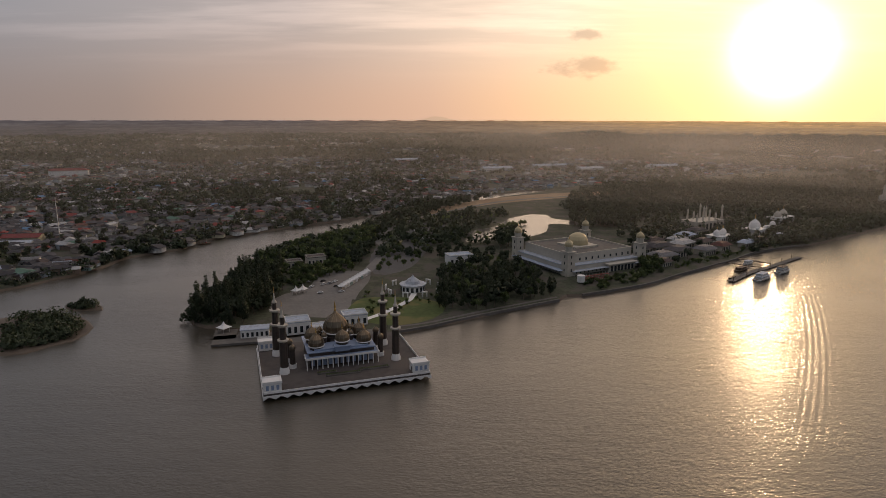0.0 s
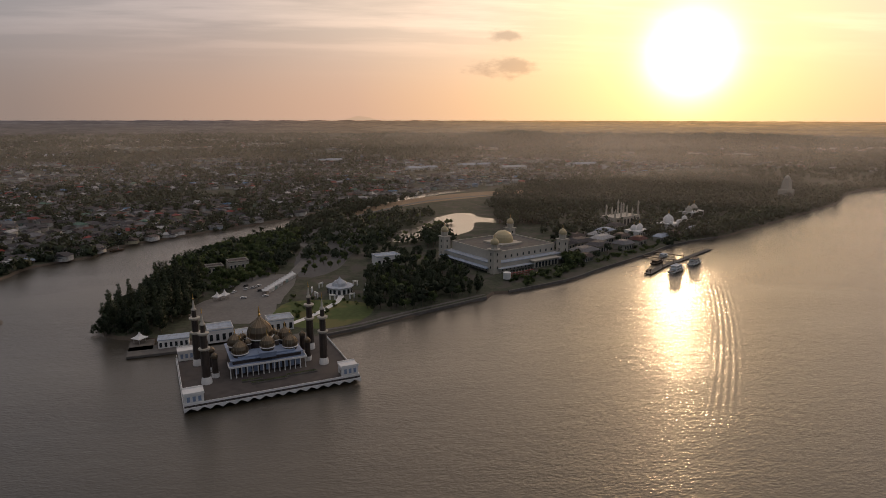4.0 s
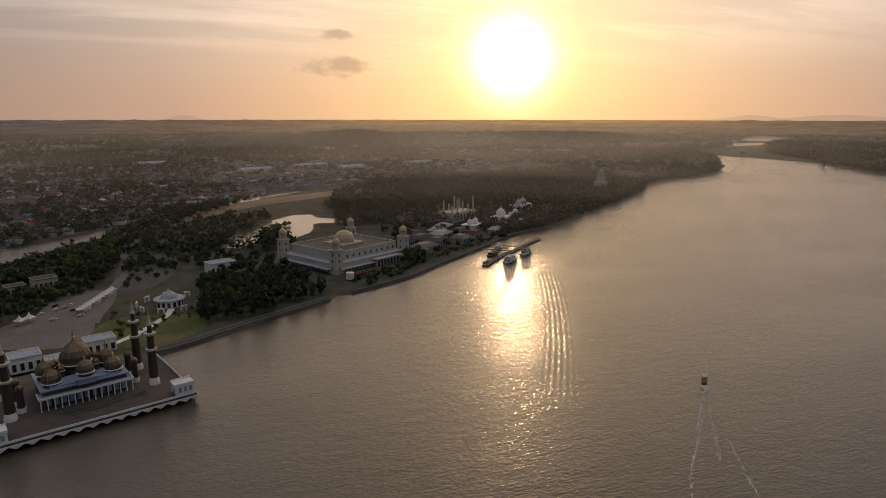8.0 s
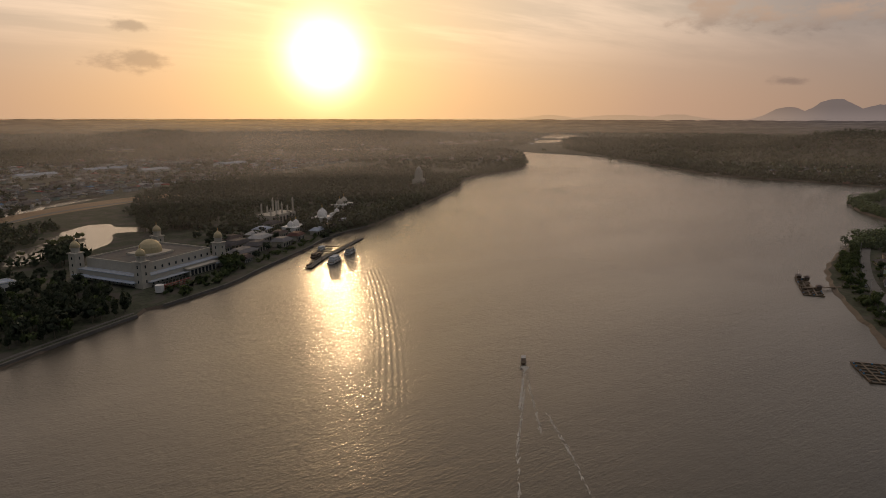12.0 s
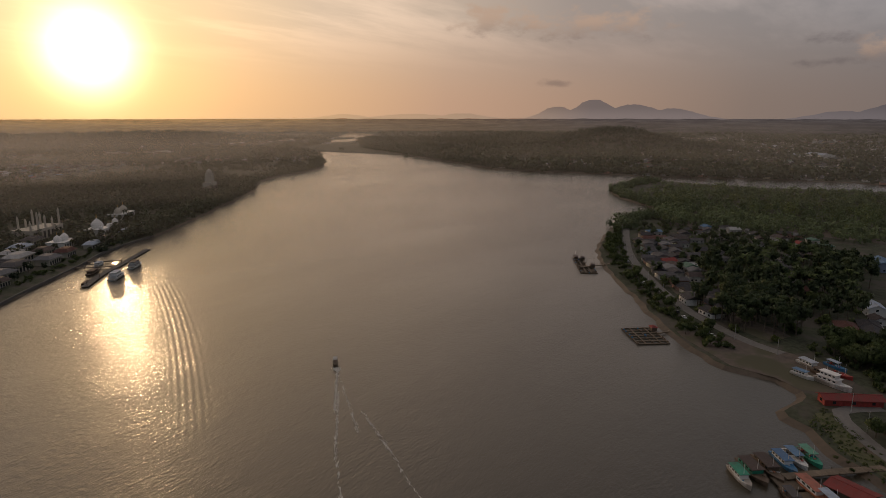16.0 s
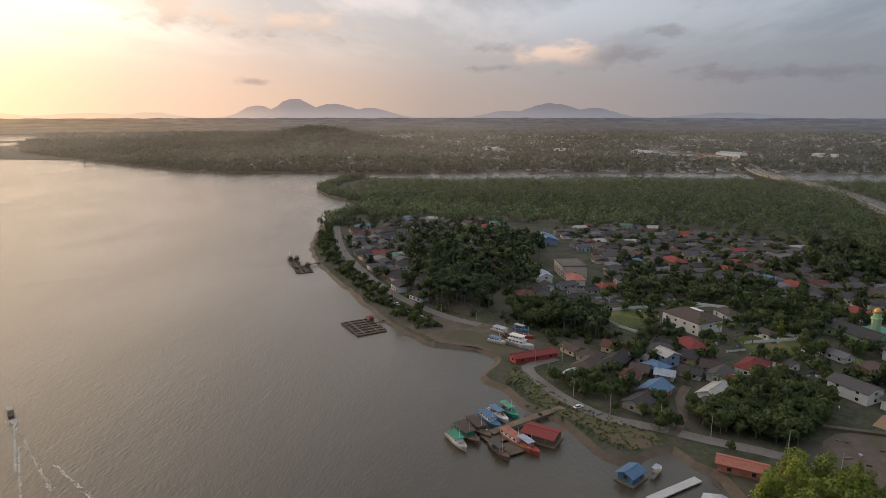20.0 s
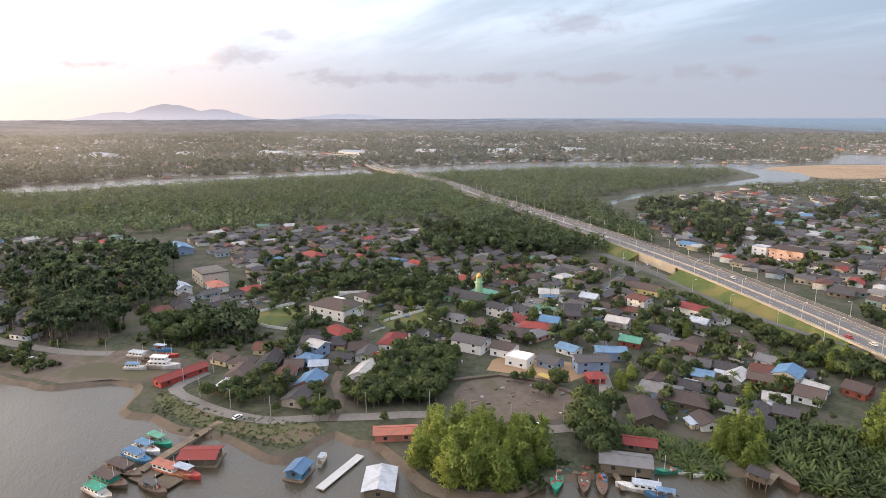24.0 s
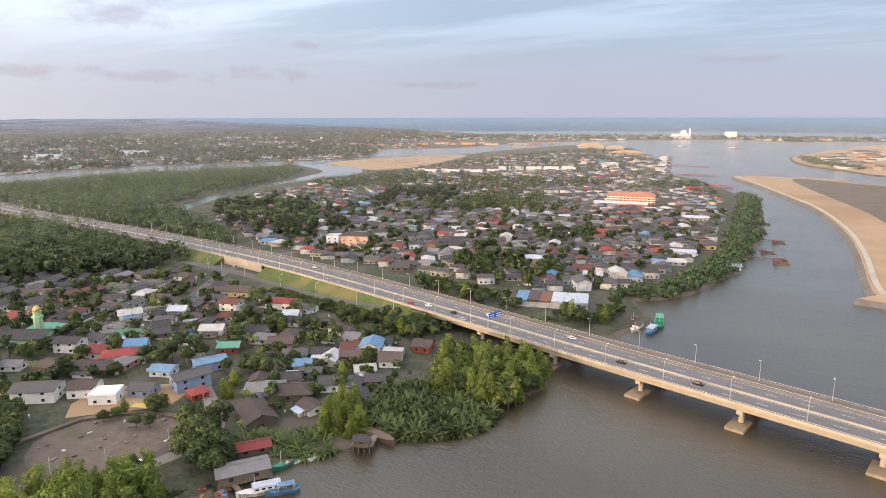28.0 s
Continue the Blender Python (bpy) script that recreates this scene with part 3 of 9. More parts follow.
sheet("mud", [(705, 160), (716, 73), (708, -5), (684, -90), (720, -120), (748, -51), (757, 49), (762, 152)], G + 0.05, MUD, label="mud flat before the mangroves")
sheet("water", [(2240, 3050), (2150, 2960), (2080, 3200), (2200, 3260)], G + 0.1, LAKE, label="distant bright lagoon")
sheet("water", [(-560, 2480), (-300, 2500), (-320, 2620), (-600, 2600)], G + 0.1, LAKE, label="distant bright pond")
sheet("water", [(-240, 3050), (-30, 3060), (-40, 3200), (-260, 3190)], G + 0.1, LAKE, label="distant bright pond")
sheet("sea", [(-4850, -3760), (-700, -3640), (-47, -3760), (505, -3690), (1073, -3510), (1401, -3480), (1960, -3880), (2870, -4640), (3000, -4880), (-4850, -4880)],
      0.06, SEA, label="blue-grey open sea", rough=0, step=60)

# ---- hills ----
HILLS = [(2200, 770, 62, 190, 240), (620, 2650, 36, 210, 120), (1150, 2750, 30, 520, 190), (1700, 2600, 27, 380, 160), (2500, 1300, 30, 420, 300), (330, 2560, 22, 200, 120)]


def height(x, y):
    z = np.full(np.shape(x), G)
    for cx, cy, top, a, b in HILLS:
        z = z + top * np.exp(-((x - cx) / a) ** 2 - ((y - cy) / b) ** 2)
    return z


def hill(cx, cy, top, a, b):
    k, span = 26, 2.3
    gx, gy = np.meshgrid(np.linspace(-span, span, k), np.linspace(-span, span, k), indexing="ij")
    x, y = cx + gx * a, cy + gy * b
    z = top * np.exp(-gx ** 2 - gy ** 2) - 0.4 + G
    verts = np.stack([x, y, z], -1).reshape(-1, 3)
    i = np.arange(k * k).reshape(k, k)
    faces = np.stack([i[:-1, :-1], i[1:, :-1], i[1:, 1:], i[:-1, 1:]], -1).reshape(-1, 4)
    tagged(new("hill", arrays("hill", verts, faces, LAND)), "low wooded hill", "hill", kind="structure")


for one in HILLS:
    hill(*one)

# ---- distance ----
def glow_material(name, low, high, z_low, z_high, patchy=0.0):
    """Far land or sea that glows: air haze and sun-side light are painted in."""
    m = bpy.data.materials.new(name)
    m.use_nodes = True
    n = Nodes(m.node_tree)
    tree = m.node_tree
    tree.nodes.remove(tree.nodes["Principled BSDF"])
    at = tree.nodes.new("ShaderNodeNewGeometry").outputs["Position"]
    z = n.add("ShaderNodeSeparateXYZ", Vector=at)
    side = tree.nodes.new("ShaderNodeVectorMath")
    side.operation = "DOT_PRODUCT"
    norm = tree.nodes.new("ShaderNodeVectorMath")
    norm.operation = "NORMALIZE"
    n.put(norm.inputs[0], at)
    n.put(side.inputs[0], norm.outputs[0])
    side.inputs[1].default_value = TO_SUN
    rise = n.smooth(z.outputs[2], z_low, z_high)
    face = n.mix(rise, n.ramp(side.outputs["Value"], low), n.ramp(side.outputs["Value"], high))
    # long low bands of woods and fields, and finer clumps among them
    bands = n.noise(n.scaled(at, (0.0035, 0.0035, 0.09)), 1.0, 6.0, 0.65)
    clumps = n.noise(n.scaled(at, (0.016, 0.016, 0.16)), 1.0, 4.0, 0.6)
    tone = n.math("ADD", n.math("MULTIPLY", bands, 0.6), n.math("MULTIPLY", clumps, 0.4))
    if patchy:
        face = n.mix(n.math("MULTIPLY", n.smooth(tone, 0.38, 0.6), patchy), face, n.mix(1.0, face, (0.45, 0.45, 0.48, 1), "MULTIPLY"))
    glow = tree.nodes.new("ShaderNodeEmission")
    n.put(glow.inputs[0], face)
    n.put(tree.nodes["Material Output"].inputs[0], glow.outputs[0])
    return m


def ring(name, radius, az0, az1, top, mat, label, foot=-5.0, step=1.0):
    """A far skyline from one bearing to another; top: height at a bearing."""
    shape = Shape()
    k = int((az1 - az0) / step) + 1
    for i in range(k):
        a = radians(az0 + (az1 - az0) * i / (k - 1))
        x, y = radius * math.sin(a), radius * math.cos(a)
        shape.v += [(x, y, foot), (x, y, top(math.degrees(a)))]
        if i:
            shape.f.append((2 * i - 2, 2 * i, 2 * i + 1, 2 * i - 1))
            shape.m.append(0)
    return tagged(new(name, shape.mesh(name, mat)), label, kind="structure")


def mountain(a, humps, base):
    z = base
    for az, el, wide in humps:
        z = max(z, 120 + 4700 * math.tan(radians(el)) * math.exp(-((a - az) / wide) ** 2) - (1 - math.exp(-((a - az) / wide) ** 2)) * 30)
    return z + 4.5 * noise.noise((a * 1.3, 0, 0)) + 5.0 * noise.noise((a * 2.7, 4, 0)) + 3.0 * noise.noise((a * 6.5, 2, 0))


# colours by the angle from the sun, with haze and sunlight painted in
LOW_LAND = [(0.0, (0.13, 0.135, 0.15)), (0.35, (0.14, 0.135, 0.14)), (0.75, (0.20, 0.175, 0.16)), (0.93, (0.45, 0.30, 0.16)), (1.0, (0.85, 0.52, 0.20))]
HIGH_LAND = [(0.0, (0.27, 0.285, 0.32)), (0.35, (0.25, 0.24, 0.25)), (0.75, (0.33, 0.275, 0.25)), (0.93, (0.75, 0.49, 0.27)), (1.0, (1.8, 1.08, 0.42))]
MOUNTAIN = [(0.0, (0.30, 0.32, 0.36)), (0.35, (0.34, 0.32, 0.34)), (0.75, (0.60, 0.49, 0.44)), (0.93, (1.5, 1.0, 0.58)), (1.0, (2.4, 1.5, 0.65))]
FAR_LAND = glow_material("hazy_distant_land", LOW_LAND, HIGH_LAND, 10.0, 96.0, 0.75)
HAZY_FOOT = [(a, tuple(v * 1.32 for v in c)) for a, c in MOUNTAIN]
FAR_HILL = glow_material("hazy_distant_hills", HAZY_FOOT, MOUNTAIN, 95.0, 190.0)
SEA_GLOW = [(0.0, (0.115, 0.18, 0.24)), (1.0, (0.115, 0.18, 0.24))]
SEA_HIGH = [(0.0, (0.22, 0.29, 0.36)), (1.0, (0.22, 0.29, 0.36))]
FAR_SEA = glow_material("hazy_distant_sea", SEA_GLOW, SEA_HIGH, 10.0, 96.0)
PEAKS = [(65.9, 0.75, 1.9), (69.0, 1.35, 2.2), (72.3, 0.9, 3.0), (75.5, 0.55, 2.5), (91.5, 0.95, 3.2), (95.1, 0.55, 2.5), (87.6, 0.3, 2.5),
         (106, 0.12, 4), (-0.6, 0.05, 1.2), (53, 0.1, 4), (57.5, 0.16, 2.5), (47, 0.08, 2.5)]
ring("backdrop", 4800, -95, 142, lambda a: mountain(a, PEAKS, 92), FAR_HILL, "glowing backdrop of blue-grey mountains with painted evening haze", step=0.25)
def plain_top(a):
    """The plain's skyline, which sinks to the shore where the sea begins."""
    full = 93 + 5 * noise.noise((a * 0.8, 3, 0)) + 3 * noise.noise((a * 4, 7, 0))
    t = min(1.0, max(0.0, (a - 128) / 22.0))
    return full * (1 - t) + (10 + 6 * noise.noise((a * 2, 5, 0))) * t


ring("backdrop", 4730, -95, 150, plain_top, FAR_LAND, "glowing backdrop of the flat plain to the horizon with painted haze", step=0.3)
ring("backdrop", 4770, 118, 265, lambda a: 96.5, FAR_SEA, "glowing backdrop of pale blue sea to the horizon with painted haze")


def haze_material(name, share):
    """Sheets imitating evening smoke haze: nearly clear, scattering the sun's and the sky's light."""
    m = bpy.data.materials.new(name)
    m.use_nodes = True
    n = Nodes(m.node_tree)
    tree = m.node_tree
    tree.nodes.remove(tree.nodes["Principled BSDF"])
    at = tree.nodes.new("ShaderNodeNewGeometry").outputs["Position"]
    z = n.add("ShaderNodeSeparateXYZ", Vector=at)
    patch = n.noise(n.scaled(at, (0.0022, 0.0022, 0.012)), 1.0, 4.0, 0.6)
    dense = n.math("MULTIPLY", n.math("ADD", n.math("MULTIPLY", n.smooth(patch, 0.3, 0.7), 0.9), 0.55), share)
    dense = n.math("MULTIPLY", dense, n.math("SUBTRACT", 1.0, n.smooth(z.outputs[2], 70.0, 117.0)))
    # fades out at the ground; denser towards the sun to imitate its glare
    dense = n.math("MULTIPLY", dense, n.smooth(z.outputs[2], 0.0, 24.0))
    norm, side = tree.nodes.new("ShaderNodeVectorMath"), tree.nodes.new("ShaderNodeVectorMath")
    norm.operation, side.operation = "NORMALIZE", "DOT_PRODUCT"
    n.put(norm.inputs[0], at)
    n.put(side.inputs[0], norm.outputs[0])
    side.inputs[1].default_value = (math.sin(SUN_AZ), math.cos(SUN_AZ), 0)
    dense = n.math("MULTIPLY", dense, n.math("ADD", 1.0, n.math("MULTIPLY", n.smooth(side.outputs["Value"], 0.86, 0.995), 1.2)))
    clear = tree.nodes.new("ShaderNodeBsdfTransparent")
    soft = tree.nodes.new("ShaderNodeBsdfTranslucent")
    front = tree.nodes.new("ShaderNodeBsdfDiffuse")
    soft.inputs[0].default_value = front.inputs[0].default_value = (0.88, 0.83, 0.78, 1)
    both, out = tree.nodes.new("ShaderNodeMixShader"), tree.nodes.new("ShaderNodeMixShader")
    both.inputs[0].default_value = 0.22
    n.put(both.inputs[1], soft.outputs[0])
    n.put(both.inputs[2], front.outputs[0])
    n.put(out.inputs[0], dense)
    n.put(out.inputs[1], clear.outputs[0])
    n.put(out.inputs[2], both.outputs[0])
    n.put(tree.nodes["Material Output"].inputs[0], out.outputs[0])
    return m


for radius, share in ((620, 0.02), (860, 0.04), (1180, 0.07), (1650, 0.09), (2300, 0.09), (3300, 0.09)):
    ob = ring("haze", radius, -75, 225, lambda a: 118, haze_material("evening_haze", share), "thin ring sheet imitating evening haze and sun glare over the plain", 0.4)
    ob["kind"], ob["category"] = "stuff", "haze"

# ---- plants ----
rng = np.random.default_rng(7)


def leaf_quads(centres, outward, size, rng, droop=0.0):
    """Leaf sprays at the centres, each a ragged triangle turned more or less outward."""
    k = len(centres)
    normal = outward + rng.normal(0, 0.8, (k, 3))
    normal /= np.linalg.norm(normal, axis=1, keepdims=True) + 1e-9
    ref = rng.normal(0, 1, (k, 3))
    u = np.cross(normal, ref)
    u /= np.linalg.norm(u, axis=1, keepdims=True) + 1e-9
    w = np.cross(normal, u)
    s = (size * rng.uniform(0.6, 1.35, k))[:, None]
    u, w = u * s * 1.15, w * s * 0.85
    lean = rng.uniform(-0.6, 0.6, (k, 1))
    verts = np.stack([centres - u - w * 0.5, centres + u - w * 0.6, centres + u * lean + w], 1)
    verts[:, :, 2] -= droop * s * np.array([1, 1, 0])
    return verts.reshape(-1, 3), np.arange(3 * k).reshape(-1, 3)


def soft_normals(verts, way, out):
    """Normals that follow the crown's masses, so that its light side and dark side read as one form."""
    out = out / (np.linalg.norm(out, axis=1, keepdims=True) + 1e-9)
    n = way * 0.7 + out * 0.5 + np.array([0, 0, 0.15])
    n /= np.linalg.norm(n, axis=1, keepdims=True) + 1e-9
    return np.repeat(n, 3, 0)


def lobes(kind, rng, wide, low, high):
    """Centres and radii of a crown's masses."""
    if kind == "tall":
        k = 9
        z = np.linspace(low, high, k)
        r = wide * (1.0 - 0.75 * (np.linspace(0, 1, k) ** 1.4)) * rng.uniform(0.7, 1.1, k) * 0.6
        ang = rng.uniform(0, 6.28, k)
        return np.stack([np.cos(ang) * r * 0.5, np.sin(ang) * r * 0.5, z], 1), r + 0.5
    k = 11 if kind == "broad" else 7
    ang, rad = rng.uniform(0, 6.28, k), wide * np.sqrt(rng.uniform(0, 1, k)) * 0.68
    z = low + (high - low) * (0.25 + 0.62 * rng.uniform(0, 1, k)) * (1 - 0.35 * (rad / wide) ** 2)
    return np.stack([np.cos(ang) * rad, np.sin(ang) * rad, z], 1), rng.uniform(0.28, 0.5, k) * wide


def crown_mesh(name, kind, wide, low, high, count, size, mat, seed, droop=0.0):
    r = np.random.default_rng(seed)
    c, rad = lobes(kind, r, wide, low, high)
    pick = r.choice(len(c), count, p=rad ** 2 / (rad ** 2).sum())
    way = r.normal(0, 1, (count, 3))
    way /= np.linalg.norm(way, axis=1, keepdims=True)
    flat = np.array([1, 1, 0.75])
    place = c[pick] + way * flat * (rad[pick] * r.uniform(0.62, 1.08, count))[:, None]
    place[:, 2] = np.maximum(place[:, 2], low * 0.8)
    verts, faces = leaf_quads(place, way, size, r, droop)
    return arrays(name, verts, faces, mat, soft_normals(verts, way, place - np.array([0, 0, (low + high) / 2])))


def trunk_mesh(name, tall, thick, limbs, spread, seed):
    r = random.Random(seed)
    s = Shape()
    s.lathe(0, 0, [(thick * 1.5, -0.3), (thick, tall * 0.1), (thick * 0.8, tall * 0.5), (thick * 0.35, tall)], 6)
    for _ in range(limbs):
        a, z = r.uniform(0, 6.28), tall * r.uniform(0.4, 0.85)
        s.bar((0, 0, z), (math.cos(a) * spread, math.sin(a) * spread, z + spread * r.uniform(0.4, 0.9)), thick * 0.45)
    return s.mesh(name, BARK)


def palm_crown(name, fronds, long, mat, seed, upright=0.6, broad=0.16):
    """Arched fronds, each a row of narrowing leaf pieces."""
    r = random.Random(seed)
    s = Shape()
    for i in range(fronds):
        a, lift = 2 * math.pi * i / fronds + r.uniform(-0.3, 0.3), r.uniform(0.2, 1.0) * upright
        reach, px, pz, k = long * r.uniform(0.75, 1.1), 0.0, 0.0, 5
        line = []
        for j in range(k + 1):
            t = j / k
            line.append((reach * t * math.cos(lift * 0.8), reach * (math.sin(lift) * t * 1.3 - 0.75 * t * t * (1.1 - lift * 0.6))))
        for j in range(k):
            (x0, z0), (x1, z1) = line[j], line[j + 1]
            w0, w1 = long * broad * (1 - abs(j / k - 0.4)), long * broad * (1 - abs((j + 1) / k - 0.4))
            c, q = math.cos(a), math.sin(a)
            rim = [(x0, 0, z0), (x1, 0, z1), (x1 * 0.98, w1, z1 - w1 * 0.7), (x0 * 0.98, w0, z0 - w0 * 0.7)]
            for sign in (1, -1):
                verts = [(x * c - sign * y * q, x * q + sign * y * c, z) for x, y, z in rim]
                s.add(verts, [(0, 1, 2, 3)])
    return s.mesh(name, mat)


class Kind:
    """A sort of plant: some crowns and trunks to be shared."""

    def __init__(self, name, label, pairs, category="tree"):
        self.name, self.label, self.pairs, self.category = name, label, pairs, category

    def plant(self, x, y, z, scale, turn, pick, group=""):
        trunk, crown, lift = self.pairs[pick % len(self.pairs)]
        top = new(self.name)
        top.empty_display_size = 0.5
        top.matrix_world = pose(x, y, z, 0, 0, turn) @ Matrix.Diagonal((scale, scale, scale, 1))
        tagged(top, self.label, self.category, group)
        if trunk:
            a = new("trunk", trunk)
            a.parent = top
        b = new("crown", crown)
        b.parent = top
        b.location = (0, 0, lift)
        return top


BROAD = Kind("tree", "broad green tree with a rounded dense crown", [
    (trunk_mesh("trunk", 7.0, 0.28, 5, 2.2, i), crown_mesh("crown", "broad", 4.6 + 0.4 * (i % 3), 2.6, 9.6, 1350, 0.42, LEAF, 20 + i), 0) for i in range(4)])
DARK = Kind("tree", "dark green tree with a thick uneven crown", [
    (trunk_mesh("trunk", 9.0, 0.3, 5, 2.4, 40 + i), crown_mesh("crown", "broad", 4.4, 3.0, 12.5, 1350, 0.45, LEAF_DARK, 50 + i), 0) for i in range(3)])
TALL = Kind("tall_tree", "tall dark tree with a narrow ragged crown", [
    (trunk_mesh("trunk", 17.0, 0.3, 6, 1.6, 60 + i), crown_mesh("crown", "tall", 4.2, 4.5, 20.0, 1250, 0.42, LEAF_SHADED, 70 + i, 0.3), 0) for i in range(3)])
SHADED = Kind("tree", "park tree with a thick crown, shade put into its leaf colour", [
    (trunk_mesh("trunk", 9.0, 0.3, 5, 2.4, 140 + i), crown_mesh("crown", "broad", 4.4, 2.6, 12.0, 1350, 0.45, LEAF_SHADED, 150 + i), 0) for i in range(3)])
UMBRELLA = Kind("tall_tree", "tall tree with a bare trunk and a spreading dark crown", [
    (trunk_mesh("trunk", 15.0, 0.32, 7, 3.2, 160 + i), crown_mesh("crown", "broad", 5.4, 7.0, 18.0, 1350, 0.48, LEAF_DARK, 170 + i, 0.2), 0) for i in range(3)])
BUSH = Kind("bush", "low dense dark green bush", [
    (None, crown_mesh("crown", "bush", 2.6, 0.2, 3.2, 500, 0.27, LEAF, 80 + i), 0) for i in range(3)], "bush")
BAMBOO = Kind("bamboo_tree", "bright yellow-green feathery tree at the water's edge", [
    (trunk_mesh("trunk", 8.0, 0.16, 9, 2.6, 90 + i), crown_mesh("crown", "tall", 4.6, 1.8, 11.5, 1500, 0.32, LEAF_LIGHT, 95 + i, 0.5), 0) for i in range(3)])
PALM = Kind("coconut_palm", "coconut palm with a slim bare trunk", [
    (trunk_mesh("trunk", 10.0 + 2 * i, 0.17, 0, 1, 100 + i), palm_crown("crown", 19, 3.8, FROND, 104 + i, 0.6, 0.12), 10.0 + 2 * i) for i in range(3)], "palm")
NIPA = Kind("nipa_palm", "nipa palm clump with long upright fronds", [
    (None, palm_crown("crown", 26, 5.4, FROND, 110 + i, 1.0, 0.10), 0.2) for i in range(3)], "palm")
class Ground:
    """(x, y, radius) of what stands on the ground, kept by squares to be searched fast."""

    cells = {}

    def append(self, item):
        x, y, r = item
        reach = r + 8
        for i in range(int((x - reach) // 16), int((x + reach) // 16) + 1):
            for j in range(int((y - reach) // 16), int((y + reach) // 16) + 1):
                self.cells.setdefault((i, j), []).append(item)

    def __iadd__(self, items):
        for item in items:
            self.append(item)
        return self


planted = Ground()


def free(x, y, r):
    return all((x - a) ** 2 + (y - b) ** 2 > (r + c) ** 2 for a, b, c in planted.cells.get((int(x // 16), int(y // 16)), ()))


def candidates(outline, count, seed, avoid=(), skip=()):
    """Places inside an outline, clear of lines and of other outlines."""
    xs, ys = [p[0] for p in outline], [p[1] for p in outline]
    r = np.random.default_rng(seed)
    x, y = r.uniform(min(xs), max(xs), count), r.uniform(min(ys), max(ys), count)
    keep = inside(outline, x, y)
    for other in skip:
        keep &= ~inside(other, x, y)
    x, y = x[keep], y[keep]
    for line, wide in avoid:
        far = near_line(line, x, y) > wide
        x, y = x[far], y[far]
    return x, y, r


def quads_of(me):
    co = np.empty(len(me.vertices) * 3, np.float32)
    me.vertices.foreach_get("co", co)
    return co.reshape(len(me.polygons), -1, 3)


def joined(kind, rows, label):
    """Plants too many to count, as one mesh of thinned crowns and one of trunks: rows of x, y, z, scale, turn, pick."""
    crowns, tilts, stems, thin = [], [], Shape(), {}
    for x, y, z, scale, turn, pick in rows:
        k = pick % len(kind.pairs)
        trunk, crown, lift = kind.pairs[k]
        if k not in thin:
            q = quads_of(crown)
            if len(q) > 330:
                q = q[:: 4]
                mid = q.mean(1, keepdims=True)
                q = mid + (q - mid) * 1.8
            mid = q.mean(1) - np.array([0, 0, 5.0 if trunk else 1.0])
            thin[k] = (q, mid / (np.linalg.norm(mid, axis=1, keepdims=True) + 1e-9))
        a = radians(turn)
        m = np.array([[math.cos(a), -math.sin(a), 0], [math.sin(a), math.cos(a), 0], [0, 0, 1]]) * scale
        crowns.append((thin[k][0] + np.array([0, 0, lift])) @ m.T + np.array([x, y, z]))
        tilts.append(np.repeat(thin[k][1] @ m.T / scale, thin[k][0].shape[1], 0))
        if trunk:
            stems.box(x, y, z - 0.2, 0.5 * scale, 0.5 * scale, (lift or 6.0) * scale, a, taper=0.5)
    sides = crowns[0].shape[1]
    verts = np.concatenate(crowns).reshape(-1, 3)
    mat = kind.pairs[0][1].materials[0]
    tagged(new(kind.name + "s", arrays(kind.name, verts, np.arange(len(verts)).reshape(-1, sides), mat, np.concatenate(tilts))), label, kind.category, kind="stuff")
    if stems.v:
        whole("tree_trunks", stems, BARK, "grey-brown trunks of massed trees", "trunks", kind="stuff")


def grow(kind, outline, count, low, high, z=G, gap=2.0, group="", avoid=(), join=""):
    """Plants spread over an outline, clear of roads and of what stands there; join: a label for one joined mass."""
    x, y, r = candidates(outline, count * 14, int(abs(outline[0][0] * 7 + outline[0][1] * 3)) + count, avoid)
    rows = []
    for a, b in zip(x, y):
        if len(rows) >= count:
            break
        if free(a, b, gap):
            rows.append((a, b, z, r.uniform(low, high), r.uniform(0, 360), int(r.integers(0, 99))))
            planted.append((a, b, gap))
    if join:
        joined(kind, rows, join)
    else:
        for row in rows:
            kind.plant(*row, group)


def woods(name, spots, scale, mat, quads, size, label, tall=1.35, seed=1):
    """Many far crowns joined: clumps of leaves round each spot (x, y, z)."""
    r = np.random.default_rng(seed)
    k = len(spots)
    way = r.normal(0, 1, (k, quads, 3))
    way[:, :, 2] = np.abs(way[:, :, 2]) * 0.9 - 0.15
    way /= np.linalg.norm(way, axis=2, keepdims=True)
    big = (scale * (0.55 + 0.95 * r.uniform(0, 1, k) ** 1.6))[:, None, None]
    lump = r.uniform(0.7, 1.15, (k, quads, 1))
    place = spots[:, None, :] + way * big * lump * np.array([1, 1, tall]) + np.array([0, 0, 0.55]) * big * tall
    verts, faces = leaf_quads(place.reshape(-1, 3), way.reshape(-1, 3), size, r)
    ob = new(name, arrays(name, verts, faces, mat, soft_normals(verts, way.reshape(-1, 3), way.reshape(-1, 3))))
    return tagged(ob, label, "woods", kind="stuff")


def spots_in(outline, count, seed, z=None, avoid=(), spare=()):
    r = np.random.default_rng(seed)
    xs, ys = [p[0] for p in outline], [p[1] for p in outline]
    x, y = r.uniform(min(xs), max(xs), count * 3), r.uniform(min(ys), max(ys), count * 3)
    keep = inside(outline, x, y)
    for line, wide in avoid:
        keep &= near_line(line, x, y) > wide
    for other in spare:
        keep &= ~inside(other, x, y)
    x, y = x[keep][:count], y[keep][:count]
    return np.stack([x, y, height(x, y) if z is None else np.full(x.shape, z)], 1)


